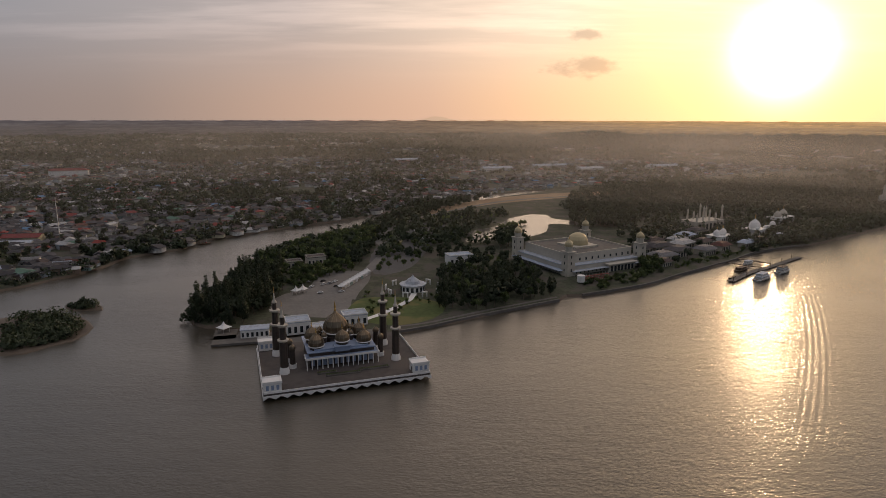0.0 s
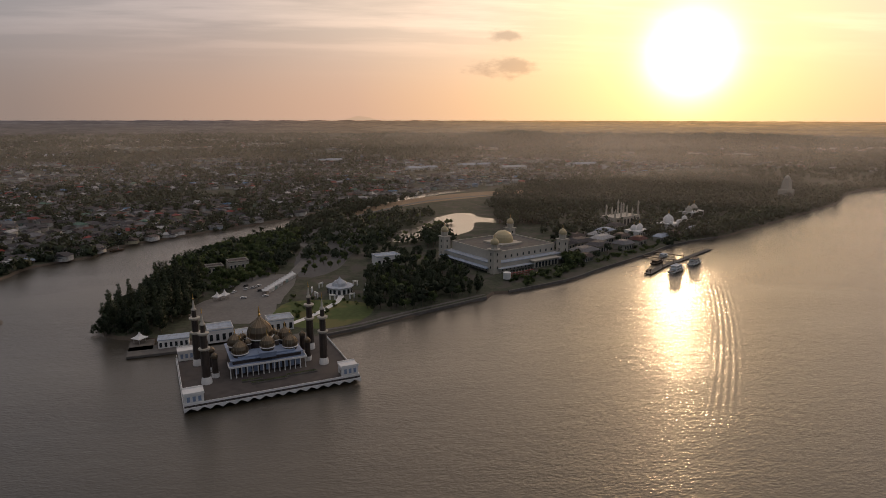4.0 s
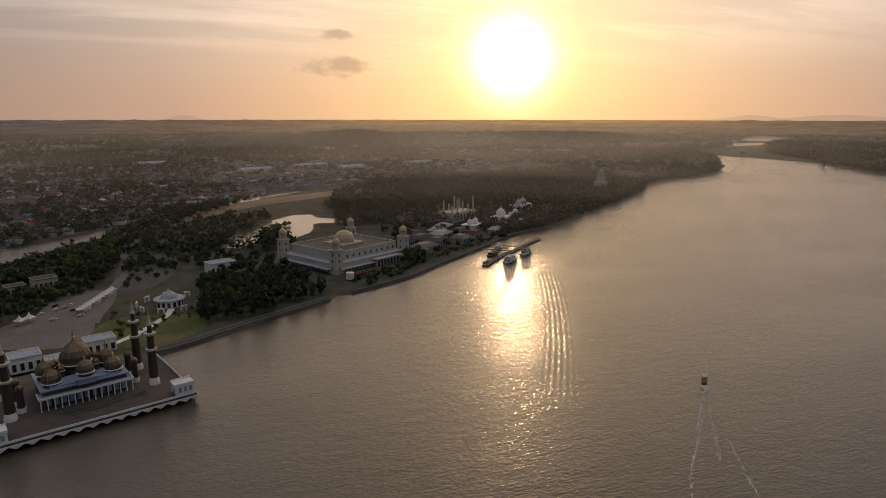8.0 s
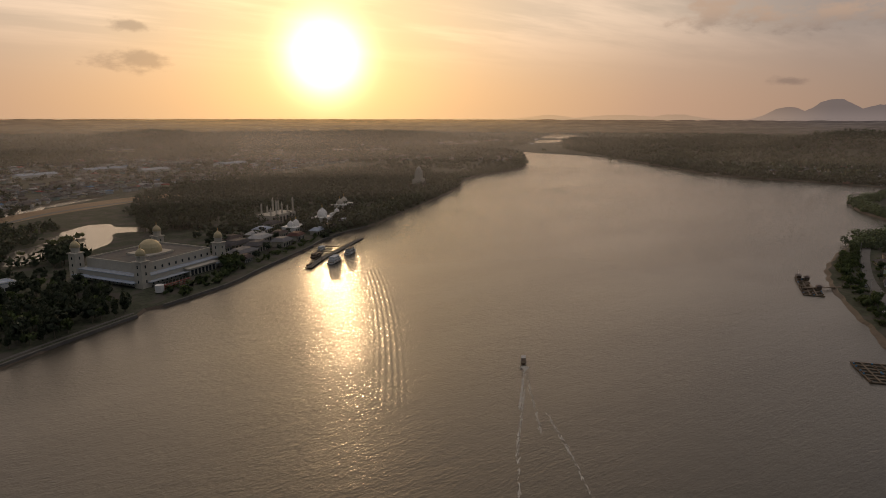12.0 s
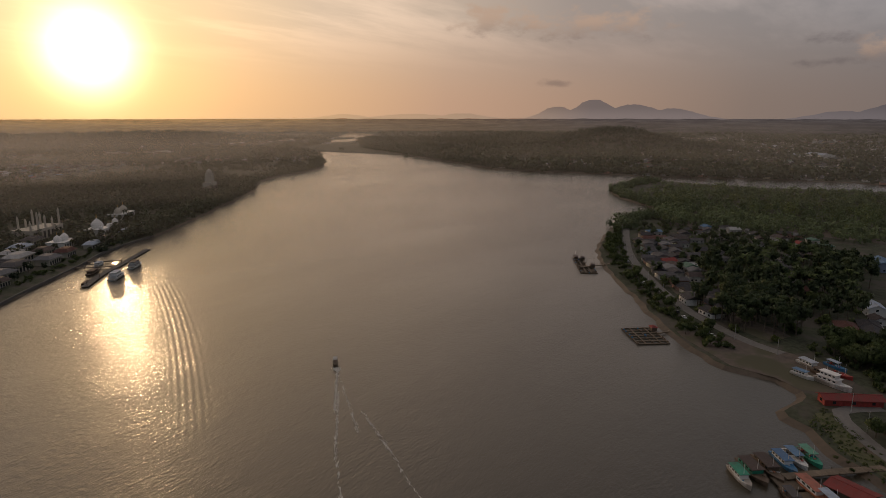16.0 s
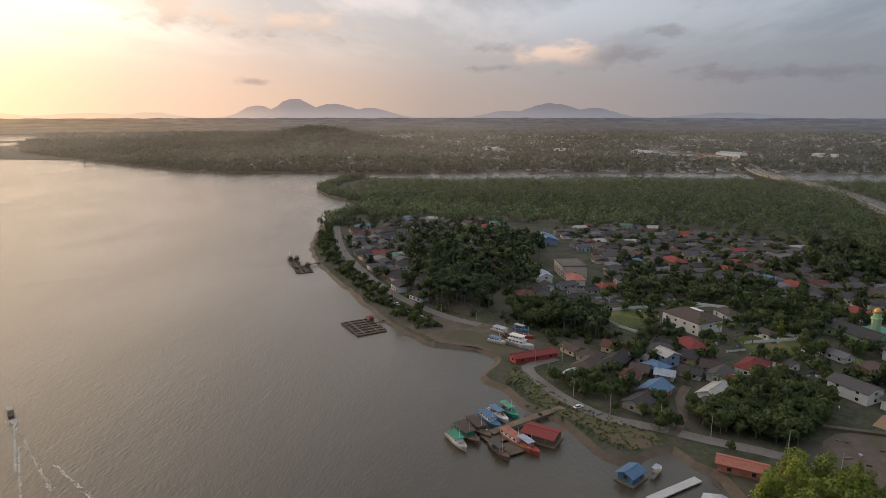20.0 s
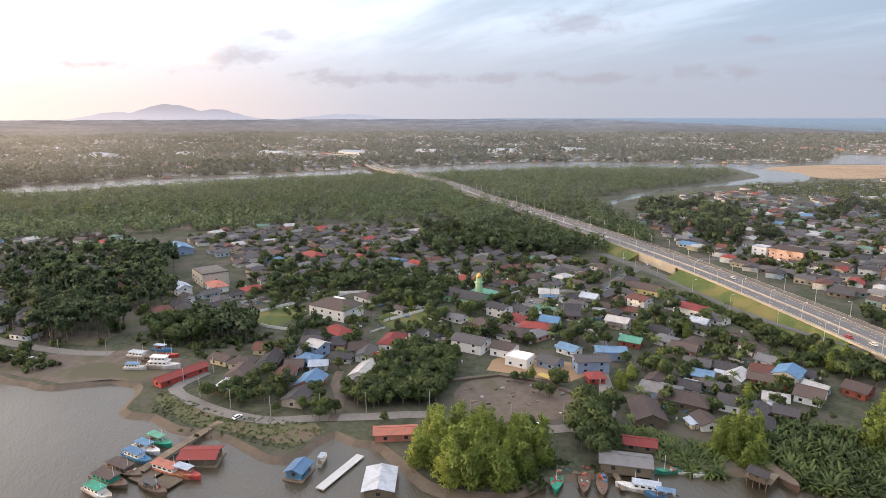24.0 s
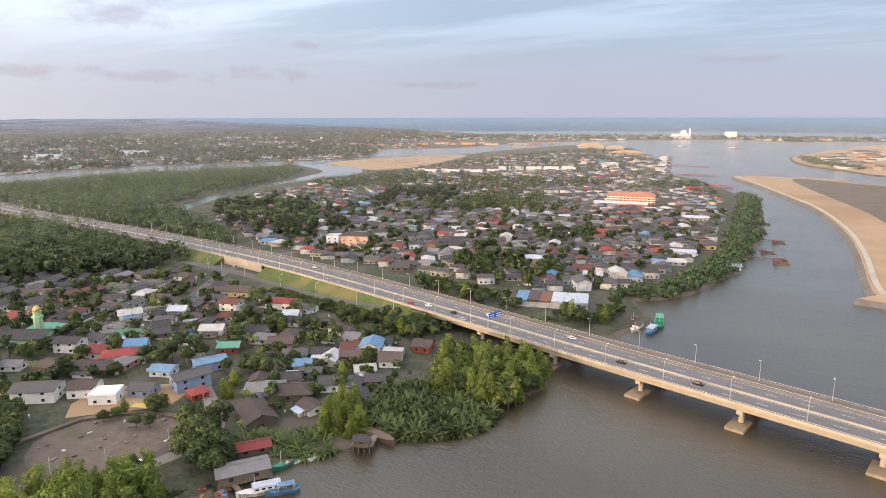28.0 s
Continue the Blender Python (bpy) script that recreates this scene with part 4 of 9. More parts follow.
def polar(count, az0, az1, d0, d1, seed, line=None, power=1.0, thick=None, spare=()):
    """Places strewn over a sector of the land, thinned by a wide noise."""
    r = np.random.default_rng(seed)
    a, d = np.radians(r.uniform(az0, az1, count * 3)), d0 * (d1 / d0) ** (r.uniform(0, 1, count * 3) ** power)
    x, y = d * np.sin(a), d * np.cos(a)
    keep = np.ones(x.shape, bool) if line is None else inside(line, x, y)
    for other in spare:
        keep &= ~inside(other, x, y)
    x, y = x[keep], y[keep]
    if thick is not None:
        wave = np.array([noise.noise((p * 0.0035, q * 0.0035, seed)) + 0.5 * noise.noise((p * 0.011, q * 0.011, seed)) for p, q in zip(x, y)])
        x, y = x[wave > thick], y[wave > thick]
    x, y = x[:count], y[:count]
    return np.stack([x, y, height(x, y)], 1)

# ---- roads and bridge ----
DECK = [(-420, -135, 10), (-262, -181, 10), (-152, -212, 10), (-35, -245.5, 10), (60, -272, 9.8), (129, -293, 9.5), (178, -308, 9.2), (244, -328, 8.6), (331, -351, 7.8),
        (452, -373, 7.4), (634, -396, 7.0), (772, -411, 6.6), (935, -438, 6.2), (1103, -450, 6.0), (1298, -440, 7.0), (1500, -470, 9.0), (1740, -508, 8.0), (1980, -500, 3.0)]
HALF = 14.5
deck_pts = curve_points(DECK, 6.0)
deck_line = [(p.x, p.y) for p in deck_pts]
deck_side = []
for i, p in enumerate(deck_pts):
    d = deck_pts[min(i + 1, len(deck_pts) - 1)] - deck_pts[max(i - 1, 0)]
    deck_side.append(Vector((-d.y, d.x, 0)).normalized())  # points to the near, village side


def along(profile, name, mats, first, last, parent=None, label="", closed=True):
    """Sweeps (side, height, material) corners along the deck from one index to another."""
    s, k = Shape(), len(profile)
    for i in range(first, last):
        p, q = deck_pts[i], deck_side[i]
        s.v += [(p.x + q.x * a, p.y + q.y * a, p.z + h) for a, h, _ in profile]
    for i in range(last - first - 1):
        for j in range(k if closed else k - 1):
            b = (j + 1) % k
            s.f.append((i * k + j, i * k + b, (i + 1) * k + b, (i + 1) * k + j))
            s.m.append(profile[j][2])
    if parent is None:
        return whole(name, s, mats, label, kind="structure")
    return part(name, s, mats, parent, label)


def at_deck(x):
    return min(range(len(deck_pts)), key=lambda i: abs(deck_pts[i].x - x))


N_DECK = len(deck_pts)
bridge = thing("bridge", 0, 0, 0, 0, "long concrete girder road bridge over the river", "bridge")
along([(HALF, 0.0, 0), (-HALF, 0.0, 0), (-HALF, -0.5, 0), (-HALF + 1.5, -0.7, 0), (-HALF + 2.0, -3.2, 0), (HALF - 2.0, -3.2, 0), (HALF - 1.5, -0.7, 0), (HALF, -0.5, 0)],
      "deck", CONCRETE, 0, N_DECK, bridge, "cream concrete deck and girders")
BRIDGE_ROAD = material("worn_asphalt", (0.15, 0.146, 0.148), 0.9, 0.14, 0.4)
for a, b in ((3.3, 14.0), (-8.0, 2.3)):
    along([(b, 0.02, 0), (a, 0.02, 0), (a, 0.09, 0), (b, 0.09, 0)][::-1], "carriageway", BRIDGE_ROAD, 0, N_DECK, bridge, "grey asphalt carriageway")
STRIP = material("dusty_old_asphalt", (0.15, 0.132, 0.118), 0.95, 0.25, 0.5)
along([(-8.7, 0.02, 0), (-14.0, 0.02, 0), (-14.0, 0.12, 0), (-8.7, 0.12, 0)][::-1], "side_strip", STRIP, 0, N_DECK, bridge, "brown disused strip beside the road")
LINE_WHITE = material("road_paint", (0.70, 0.70, 0.67), 0.7, 0.15, 1.0)
for a in (4.0, 12.8, 1.6, -6.9):
    along([(a + 0.09, 0.10, 0), (a - 0.09, 0.10, 0)][::-1], "edge_line", LINE_WHITE, 0, N_DECK, bridge, closed=False)
for lane in (8.4, -2.7):
    for i in range(at_deck(-140), at_deck(350), 2):
        if deck_pts[i].x < 480:
            p, q = deck_pts[i], deck_side[i]
            d = (deck_pts[i + 1] - p).normalized() * 2.2
            s = Shape()
            c = p + q * lane
            w = q * 0.1
            s.add([tuple(c - d - w + Vector((0, 0, 0.1))), tuple(c + d - w + Vector((0, 0, 0.1))), tuple(c + d + w + Vector((0, 0, 0.1))), tuple(c - d + w + Vector((0, 0, 0.1)))], [(0, 1, 2, 3)])
            part("lane_mark", s, LINE_WHITE, bridge)
for a in (HALF - 0.2, -8.3, -HALF + 0.2):
    along([(a + 0.2, 0.0, 0), (a - 0.2, 0.0, 0), (a - 0.15, 0.75, 0), (a + 0.15, 0.75, 0)][::-1], "parapet", CONCRETE if a > 0 else GRAVEL, 0, N_DECK, bridge, "pale concrete parapet" if a > 0 else "weathered grey concrete parapet")
    along([(a + 0.06, 1.1, 0), (a - 0.06, 1.1, 0), (a - 0.06, 1.22, 0), (a + 0.06, 1.22, 0)][::-1], "rail", STEEL, 0, N_DECK, bridge, "grey steel hand rail")
along([(3.3, 0.0, 0), (2.3, 0.0, 0), (2.4, 0.65, 0), (3.2, 0.65, 0)][::-1], "median", CONCRETE, 0, N_DECK, bridge, "concrete median barrier")
post_mesh = Shape().box(0, 0, 0, 0.14, 0.14, 0.5).mesh("rail_post", STEEL)
for i in range(at_deck(-160), at_deck(330), 2):
    for a in (HALF - 0.2, -HALF + 0.2):
        p, q = deck_pts[i], deck_side[i]
        o = part("rail_post", post_mesh, STEEL, bridge)
        o.location = (p.x + q.x * a, p.y + q.y * a, p.z + 0.72)


STAINED = material("tide_stained_concrete", (0.30, 0.235, 0.165), 0.9, 0.3, 0.5, spots=(0.19, 0.15, 0.11))


def pier(x):
    i = at_deck(x)
    p, q = deck_pts[i], deck_side[i]
    turn = math.atan2(q.y, q.x)
    o = thing("pier", p.x, p.y, -0.3, math.degrees(turn), "", "")
    o.name, o.parent = "pier", bridge
    for a in (9.5, -7.5):
        part("pile_cap", Shape().box(a + (2.6 if a > 0 else 0), 0, -1.2, 11.0, 7.0, 2.6), STAINED, o, "stained concrete pile cap at the waterline")
        part("column", Shape().lathe(a, 0, [(1.05, 1.3), (1.05, p.z - 4.2 + 0.3)], 14), CONCRETE, o)
    part("cross_beam", Shape().prism([(-12.8, -1.2), (12.8, -1.2), (12.8, 1.2), (-12.8, 1.2)], p.z - 4.4, p.z - 2.9), CONCRETE, o)


def pier_things():
    spots = [89.5 - 41.3 * k for k in range(7)]
    for x in spots:
        pier(x)


pier_things()
for x in (135, 160):
    pier(x)
for x in range(470, 1300, 40):
    pier(x)

# embankment between the bridge and the underpass, with a mown slope
def bank(first, last, near_foot, far_foot, name="embankment"):
    s = Shape()
    for i in range(first, last):
        p, q = deck_pts[i], deck_side[i]
        row = [(near_foot, G - 0.2), (HALF + 0.4, p.z - 0.55), (-HALF - 0.4, p.z - 0.55), (-far_foot, G - 0.2)]
        s.v += [(p.x + q.x * a, p.y + q.y * a, h) for a, h in row]
    for i in range(last - first - 1):
        for j in range(3):
            s.f.append((i * 4 + j, i * 4 + 4 + j, i * 4 + 5 + j, i * 4 + 1 + j))
            s.m.append(0)
    s.f += [(3, 2, 1, 0)[::-1], tuple(4 * (last - first - 1) + j for j in range(4))[::-1]]
    s.m += [0, 0]
    whole(name, s, GRASS, "mown grass slope beside the road", kind="structure")


bank(at_deck(184), at_deck(343), 26.0, 24.0)
bank(at_deck(392), at_deck(450), 26.0, 24.0)
along([(HALF + 0.6, -6.0, 0), (HALF + 0.0, -6.0, 0), (HALF + 0.0, 0.35, 0), (HALF + 0.6, 0.35, 0)][::-1], "retaining_wall", CONCRETE, at_deck(343), at_deck(392) + 1, bridge)

# slip road below the slope, then roads of the village
SLIP = [(430, -338, 1.7), (388, -334, 1.7), (344, -328, 1.7), (300, -317, 2.0), (262, -308, 3.0), (225, -301, 5.0), (196, -297, 7.2), (176, -297, 8.7)]
slip_line = [(a, b) for a, b, _ in SLIP]
ribbon("road", SLIP, 9.0, None, ASPHALT, label="grey slip road beside the bridge ramp")
slip_bank = Shape()
slip_pts = curve_points(SLIP, 6.0)
for i, p in enumerate(slip_pts):
    d = slip_pts[min(i + 1, len(slip_pts) - 1)] - slip_pts[max(i - 1, 0)]
    q = Vector((-d.y, d.x, 0)).normalized() * -1
    for a, h in ((-6.5, p.z - 0.25), (5.5, p.z - 0.25), (5.5 + 1.6 * (p.z - G), G - 0.2)):
        slip_bank.v.append((p.x + q.x * a, p.y + q.y * a, h))
    if i:
        for j in range(2):
            slip_bank.f.append((3 * i - 3 + j, 3 * i + j, 3 * i + 1 + j, 3 * i - 2 + j))
            slip_bank.m.append(0)
whole("embankment", slip_bank, GRASS, "grass bank carrying the slip road", kind="structure")
UNDER = [(330, -250), (352, -290), (372, -330), (378, -365), (372, -410), (350, -450)]
SHORE_ROAD = [(345, 31), (357, 52), (393, 88), (447, 124), (519, 163), (593, 192), (660, 214)]
FRONT_ROAD = [(300, -10), (287, 4), (271, -2), (254, -13), (240, -28), (234, -46), (227, -63), (219, -85), (206, -97), (194, -110), (186, -130), (186, -146), (200, -160),
              (225, -176), (246, -194), (268, -205), (296, -208), (322, -200)]
TRACK_A = [(229, -50), (246, -58), (262, -60), (275, -66)]
TRACK_B = [(322, -200), (335, -215), (345, -240), (330, -262), (352, -290)]
ROADS = [(UNDER, 7.0, ASPHALT), (SHORE_ROAD, 6.5, GRAVEL), (FRONT_ROAD, 6.0, GRAVEL), (TRACK_A, 4.0, EARTH), (TRACK_B, 6.0, GRAVEL)]
for k, (line, wide, mat) in enumerate(ROADS):
    ribbon("road", line, wide, G + 0.10 + 0.03 * k, mat, label="narrow grey village road")
sheet("yard", [(322, -192), (344, -182), (352, -205), (330, -215)], G + 0.07, GRAVEL, label="grey paved yard by the prayer hall")
sheet("clearing", [(233, -104), (241, -130), (222, -150), (200, -146), (194, -128), (206, -102)], G + 0.05, EARTH, label="bare trodden earth clearing with scrap")
sheet("clearing", [(248, -128), (262, -150), (232, -172), (220, -156), (236, -140)], G + 0.06, SAND, label="pale sandy yard among houses")
sheet("clearing", [(350, 84), (324, 60), (314, 50), (310, 30), (302, 19), (312, 2), (336, 4), (350, 34), (356, 56)], G + 0.04, EARTH, label="muddy slipway of the boatyard", rough=0.5)
sheet("clearing", [(216, -34), (236, -14), (252, 2), (266, 9), (280, 12), (284, 6), (266, -3), (250, -14), (238, -26), (230, -44), (222, -46)], G + 0.05, material("weedy_earth", (0.105, 0.108, 0.052), 0.95, 0.35, 0.6, bump=0.3, spots=(0.135, 0.105, 0.075)), label="bare brown foreshore with patches of grass", rough=1.0)
sheet("clearing", [(360, 38), (400, 84), (450, 116), (440, 96), (400, 60), (376, 30)], G + 0.05, EARTH, label="bare earth under the trees", rough=1.0)
sheet("lawn", [(375, -36), (390, -70), (368, -70), (352, -46)], G + 0.05, GRASS, label="mown lawn of the villa")
sheet("lawn", [(345, -108), (350, -140), (322, -138), (318, -110)], G + 0.05, GRASS, label="dry grass field behind a wall")

# ---- street lamps, sign, vehicles ----
lamp = thing("street_lamp", 0, 0, 0, 0, "tall grey steel street lamp with a short arm", "street lamp", "lamps along the bridge")
part("pole", Shape().lathe(0, 0, [(0.16, 0), (0.10, 9.2)], 6), STEEL, lamp)
part("arm", Shape().bar((0, 0, 9.1), (1.6, 0, 9.6), 0.12), STEEL, lamp)
part("lamp_head", Shape().box(1.9, 0, 9.5, 1.0, 0.35, 0.18), WHITE, lamp)
first_lamp = True


def on_deck(x):
    """The deck's middle line and its side way at a given x."""
    i = next(k for k in range(N_DECK - 1) if deck_pts[k + 1].x > x)
    t = (x - deck_pts[i].x) / (deck_pts[i + 1].x - deck_pts[i].x)
    return deck_pts[i].lerp(deck_pts[i + 1], t), deck_side[i]


for k in range(-11, 34):
    for a, flip, first_x in ((HALF - 0.6, 180, 16.7), (-HALF + 0.6, 0, 7.2)):
        p, q = on_deck(first_x + 25.6 * k - q.x * a if k > -11 else first_x + 25.6 * k)
        m = pose(p.x + q.x * a, p.y + q.y * a, p.z + 0.05, 0, 0, math.degrees(math.atan2(q.y, q.x)) + flip)
        if first_lamp:
            lamp.matrix_world, first_lamp = m, False
        else:
            copy_thing(lamp, m)
slip_lamps = curve_points([(a + 2.2, b + 5.2, c) for a, b, c in SLIP], 27.0)
for p in slip_lamps[:-1]:
    copy_thing(lamp, pose(p.x, p.y, p.z - 0.1, 0, 0, -105))

SIGN_BLUE = material("blue_sign_face", (0.02, 0.13, 0.50), 0.5, 0.1, 1.0)
i = at_deck(131)
p, q = deck_pts[i], deck_side[i]
gantry = thing("road_sign", p.x, p.y, p.z, math.degrees(math.atan2(q.y, q.x)), "blue overhead direction sign on a grey gantry over the road", "road sign")
part("post", Shape().lathe(HALF - 0.6, 0, [(0.22, 0), (0.18, 7.4)], 8), STEEL, gantry)
part("boom", Shape().bar((HALF - 0.6, 0, 7.0), (4.0, 0, 7.0), 0.25), STEEL, gantry)
board = part("board", Shape().box(9.0, 0.25, 5.4, 9.5, 0.18, 3.0), SIGN_BLUE, gantry, "blue sign board with white lines of lettering")
for k in range(4):
    part("text_bar", Shape().box(6.2 + 5.2 * (k % 2), 0.4, 5.9 + 1.2 * (k // 2), 3.4, 0.06, 0.45), WHITE, board)


def car_meshes(colour):
    paint = material("car_paint", colour, 0.3, 0.05, 1.0)
    body = Shape().prism([(-2.1, -0.85), (2.1, -0.85), (2.1, 0.85), (-2.1, 0.85)], 0.35, 0.85)
    body.box(-0.2, 0, 0.85, 2.5, 1.5, 0.6, taper=0.78)
    glass = Shape().box(-0.2, 0, 0.93, 2.52, 1.53, 0.36, taper=0.86)
    wheel = Shape()
    for a in range(10):
        t = 2 * math.pi * a / 10
        wheel.v += [(0.33 * math.cos(t), -0.11, 0.33 + 0.33 * math.sin(t)), (0.33 * math.cos(t), 0.11, 0.33 + 0.33 * math.sin(t))]
        b = (a + 1) % 10
        wheel.f.append((2 * a, 2 * b, 2 * b + 1, 2 * a + 1))
        wheel.m.append(0)
    wheel.f += [tuple(range(0, 20, 2)), tuple(range(1, 20, 2))]
    wheel.m += [0, 0]
    return body.mesh("body", paint), glass.mesh("window_band", GLASS), wheel.mesh("wheel", DARK_TILE)


CARS = {name: car_meshes(c) for name, c in (("white", (0.75, 0.75, 0.74)), ("black", (0.02, 0.02, 0.022)), ("silver", (0.45, 0.46, 0.48)), ("red", (0.45, 0.04, 0.03)))}


def car(x, y, z, turn, colour, where):
    body, glass, wheel = CARS[colour]
    o = thing("car", x, y, z, turn, f"{colour} car {where}", "car", "cars")
    part("body", body, None, o)
    part("window_band", glass, None, o)
    for a, b in ((1.3, 0.8), (1.3, -0.8), (-1.3, 0.8), (-1.3, -0.8)):
        w = part("wheel", wheel, None, o)
        w.location = (a, b, 0)


def bridge_car(x, lane, colour):
    i = at_deck(x)
    p, q = deck_pts[i], deck_side[i]
    car(p.x + q.x * lane, p.y + q.y * lane, p.z + 0.1, math.degrees(math.atan2(q.y, q.x)) + 90, colour, "driving on the bridge")


for x, lane, colour in ((92, -4, "white"), (62, 7.6, "black"), (28, 7.0, "black"), (176, 7, "white"), (150, 11.5, "silver"), (187, 10.5, "red"), (140, -3.5, "white"), (300, -4, "white"), (395, 7, "silver"),
                        (455, 7, "white"), (160, 6.6, "black"), (620, 7, "white")):
    bridge_car(x, lane, colour)
for x, y, turn, colour in ((192, -120, 35, "white"), (338, -196, 70, "white"), (330, -205, 20, "silver"), (352, 66, 55, "white"), (357, 70, 55, "silver"), (376, 86, 40, "white"),
                           (384, 92, 40, "black"), (362, 75, 55, "white"), (340, 58, 60, "silver"), (247, -17, -55, "white"), (440, 129, 35, "white"), (500, 160, 30, "silver"), (320, -330, 10, "black"),
                           (-86, 437, 60, "white"), (-82, 440, 60, "silver"), (-79, 445, 60, "white"), (-88, 446, 60, "black"), (-93, 430, 60, "white"), (-98, 444, 60, "silver"),
                           (-44, 545, 70, "white"), (-34, 600, 80, "black"), (-20, 612, 60, "silver"), (-30, 655, 75, "white"), (-84, 415, 20, "white"), (-76, 432, 20, "black"), (-70, 418, 20, "white"), (-40, 610, 70, "white"), (-30, 560, 60, "white"), (-20, 640, 60, "silver"), (378, -345, 80, "white"), (402, -340, 10, "silver"), (390, -350, 40, "white"), (396, -356, 40, "black")):
    car(x, y, G + 0.1, turn, colour, "parked on the ground")

# ---- woods near and far ----
CREEK = [(641, -459), (706, -625), (750, -735), (764, -858), (760, -984), (846, -1183)]
MANGROVE = [(790, 160), (800, 215), (915, 300), (1140, 315), (1150, 140), (1190, 40), (1230, -160), (1225, -420), (1190, -700), (1170, -850), (1090, -980), (900, -1060), (790, -850),
            (770, -690), (690, -480), (620, -300), (690, -130), (760, -40)]
INNER = [(790, 160), (800, 205), (880, 262), (1010, 280), (1040, 140), (1060, 40), (1085, -160), (1120, -420), (1110, -700), (1090, -850), (1020, -960), (900, -1040), (790, -850),
         (770, -690), (690, -480), (620, -300), (690, -130), (760, -40)]
woods("mangrove_forest", spots_in(INNER, 2300, 5, G, [(deck_line, 20), (CREEK, 22)]), 5.0, LEAF_MANGROVE, 100, 0.95, "dense low mangrove forest of grey-green crowns", 1.6, 2)
tip = np.array([(p[0], p[1], 0.2) for p in east_line if 640 < p[0] < 1150 and p[1] > 195], float)
tip = np.repeat(tip, 5, 0) + np.concatenate([rng.normal(0, 6, (len(tip) * 5, 2)) + np.array([6, -5]), np.zeros((len(tip) * 5, 1))], 1)
woods("mangrove_forest", tip, 4.0, LEAF_MANGROVE, 80, 0.9, "mangroves that stand in the water round the point", 1.5, 25)
woods("mangrove_forest", spots_in(INNER, 260, 55, G + 2.0, [(deck_line, 24), (CREEK, 26)]), 6.0, LEAF_DARK, 90, 1.0, "taller dark crowns that rise from the mangroves", 1.6, 22)
woods("mangrove_forest", spots_in(INNER, 700, 57, G + 2.0, [(deck_line, 24), (CREEK, 26)]), 5.6, LEAF, 80, 0.9, "lighter green crowns that rise from the mangroves", 1.6, 24)
woods("mangrove_forest", spots_in(MANGROVE, 1500, 56, G, [(deck_line, 20), (CREEK, 22)], [INNER]), 2.4, LEAF_MANGROVE, 40, 0.8, "low mangrove scrub at the outer edge", 1.2, 23)
woods("mangrove_forest", spots_in([(672, -110), (690, 60), (698, 190), (740, 205), (800, 212), (792, 160), (765, -40), (700, -150)], 300, 15, G), 5.6, LEAF_MANGROVE, 66, 1.2, "young mangroves on the mud flat", 1.3, 12)
WOODS_EAST = [(620, -300), (690, -480), (660, -520), (560, -470), (480, -430), (430, -395), (430, -300), (480, -250), (560, -250)]
woods("woodland", spots_in(WOODS_EAST, 420, 6, G, [(deck_line, 18)]), 5.0, LEAF_DARK, 110, 1.0, "dark woodland beside the viaduct", 1.5, 3)
FAR_SPARE = [[(15, 611), (31, 656), (60, 690), (80, 741), (110, 774), (127, 770), (133, 737), (156, 723), (154, 695), (122, 702), (109, 654), (84, 621), (75, 639), (44, 604), (27, 595)],
             [(-15, 780), (0, 880), (73, 945), (230, 1030), (235, 1000), (150, 915), (40, 795)]]
woods("town_trees", polar(6200, -42, 62, 520, 2400, 11, west_line, 0.75, -0.12, FAR_SPARE), 4.6, LEAF_SHADED, 36, 1.7, "dark tree crowns among the town's roofs", 1.15, 4)
woods("distant_woods", polar(7000, -46, 62, 1700, 4600, 12, west_line, 0.9, -0.12), 9.5, LEAF_SHADED, 12, 4.8, "distant dark woods on the plain", 1.0, 5)
woods("distant_woods", polar(7500, 50, 150, 1250, 4600, 13, far_line, 0.9, -0.30), 8.5, LEAF_SHADED, 12, 4.8, "distant woods on the coastal plain", 1.0, 6)
for (cx, cy, top, a, b), seed in zip(HILLS, range(40, 46)):
    r = np.random.default_rng(seed)
    x, y = cx + r.normal(0, 0.75, 900) * a, cy + r.normal(0, 0.75, 900) * b
    woods("hill_woods", np.stack([x, y, height(x, y)], 1), 9.0, LEAF_SHADED, 18, 3.4, "woods covering a low hill", 1.1, seed)
bank_trees = np.array([(p[0], p[1], G) for p in west_line if 330 < p[0] < 1800 and p[1] > 560 and p[1] < 2000], float)
bank_trees = np.repeat(bank_trees, 5, 0) + np.concatenate([rng.normal(0, 7, (len(bank_trees) * 5, 2)) + np.array([-10, 12]), np.zeros((len(bank_trees) * 5, 1))], 1)
woods("bank_trees", bank_trees, 5.0, LEAF_SHADED, 50, 1.4, "dense dark trees along the far river bank", 1.3, 8)
edge = [p for p in far_line if 1150 < p[0] < 2500 and p[1] > 150]
edge = np.repeat(np.array([(p[0], p[1], G) for p in edge], float), 12, 0)
edge = edge + np.concatenate([rng.normal(0, 16, (len(edge), 2)) + np.array([18, -8]), np.zeros((len(edge), 1))], 1)
woods("bank_trees", edge, 7.0, LEAF_SHADED, 30, 2.0, "dark trees along the opposite river bank", 1.2, 9)


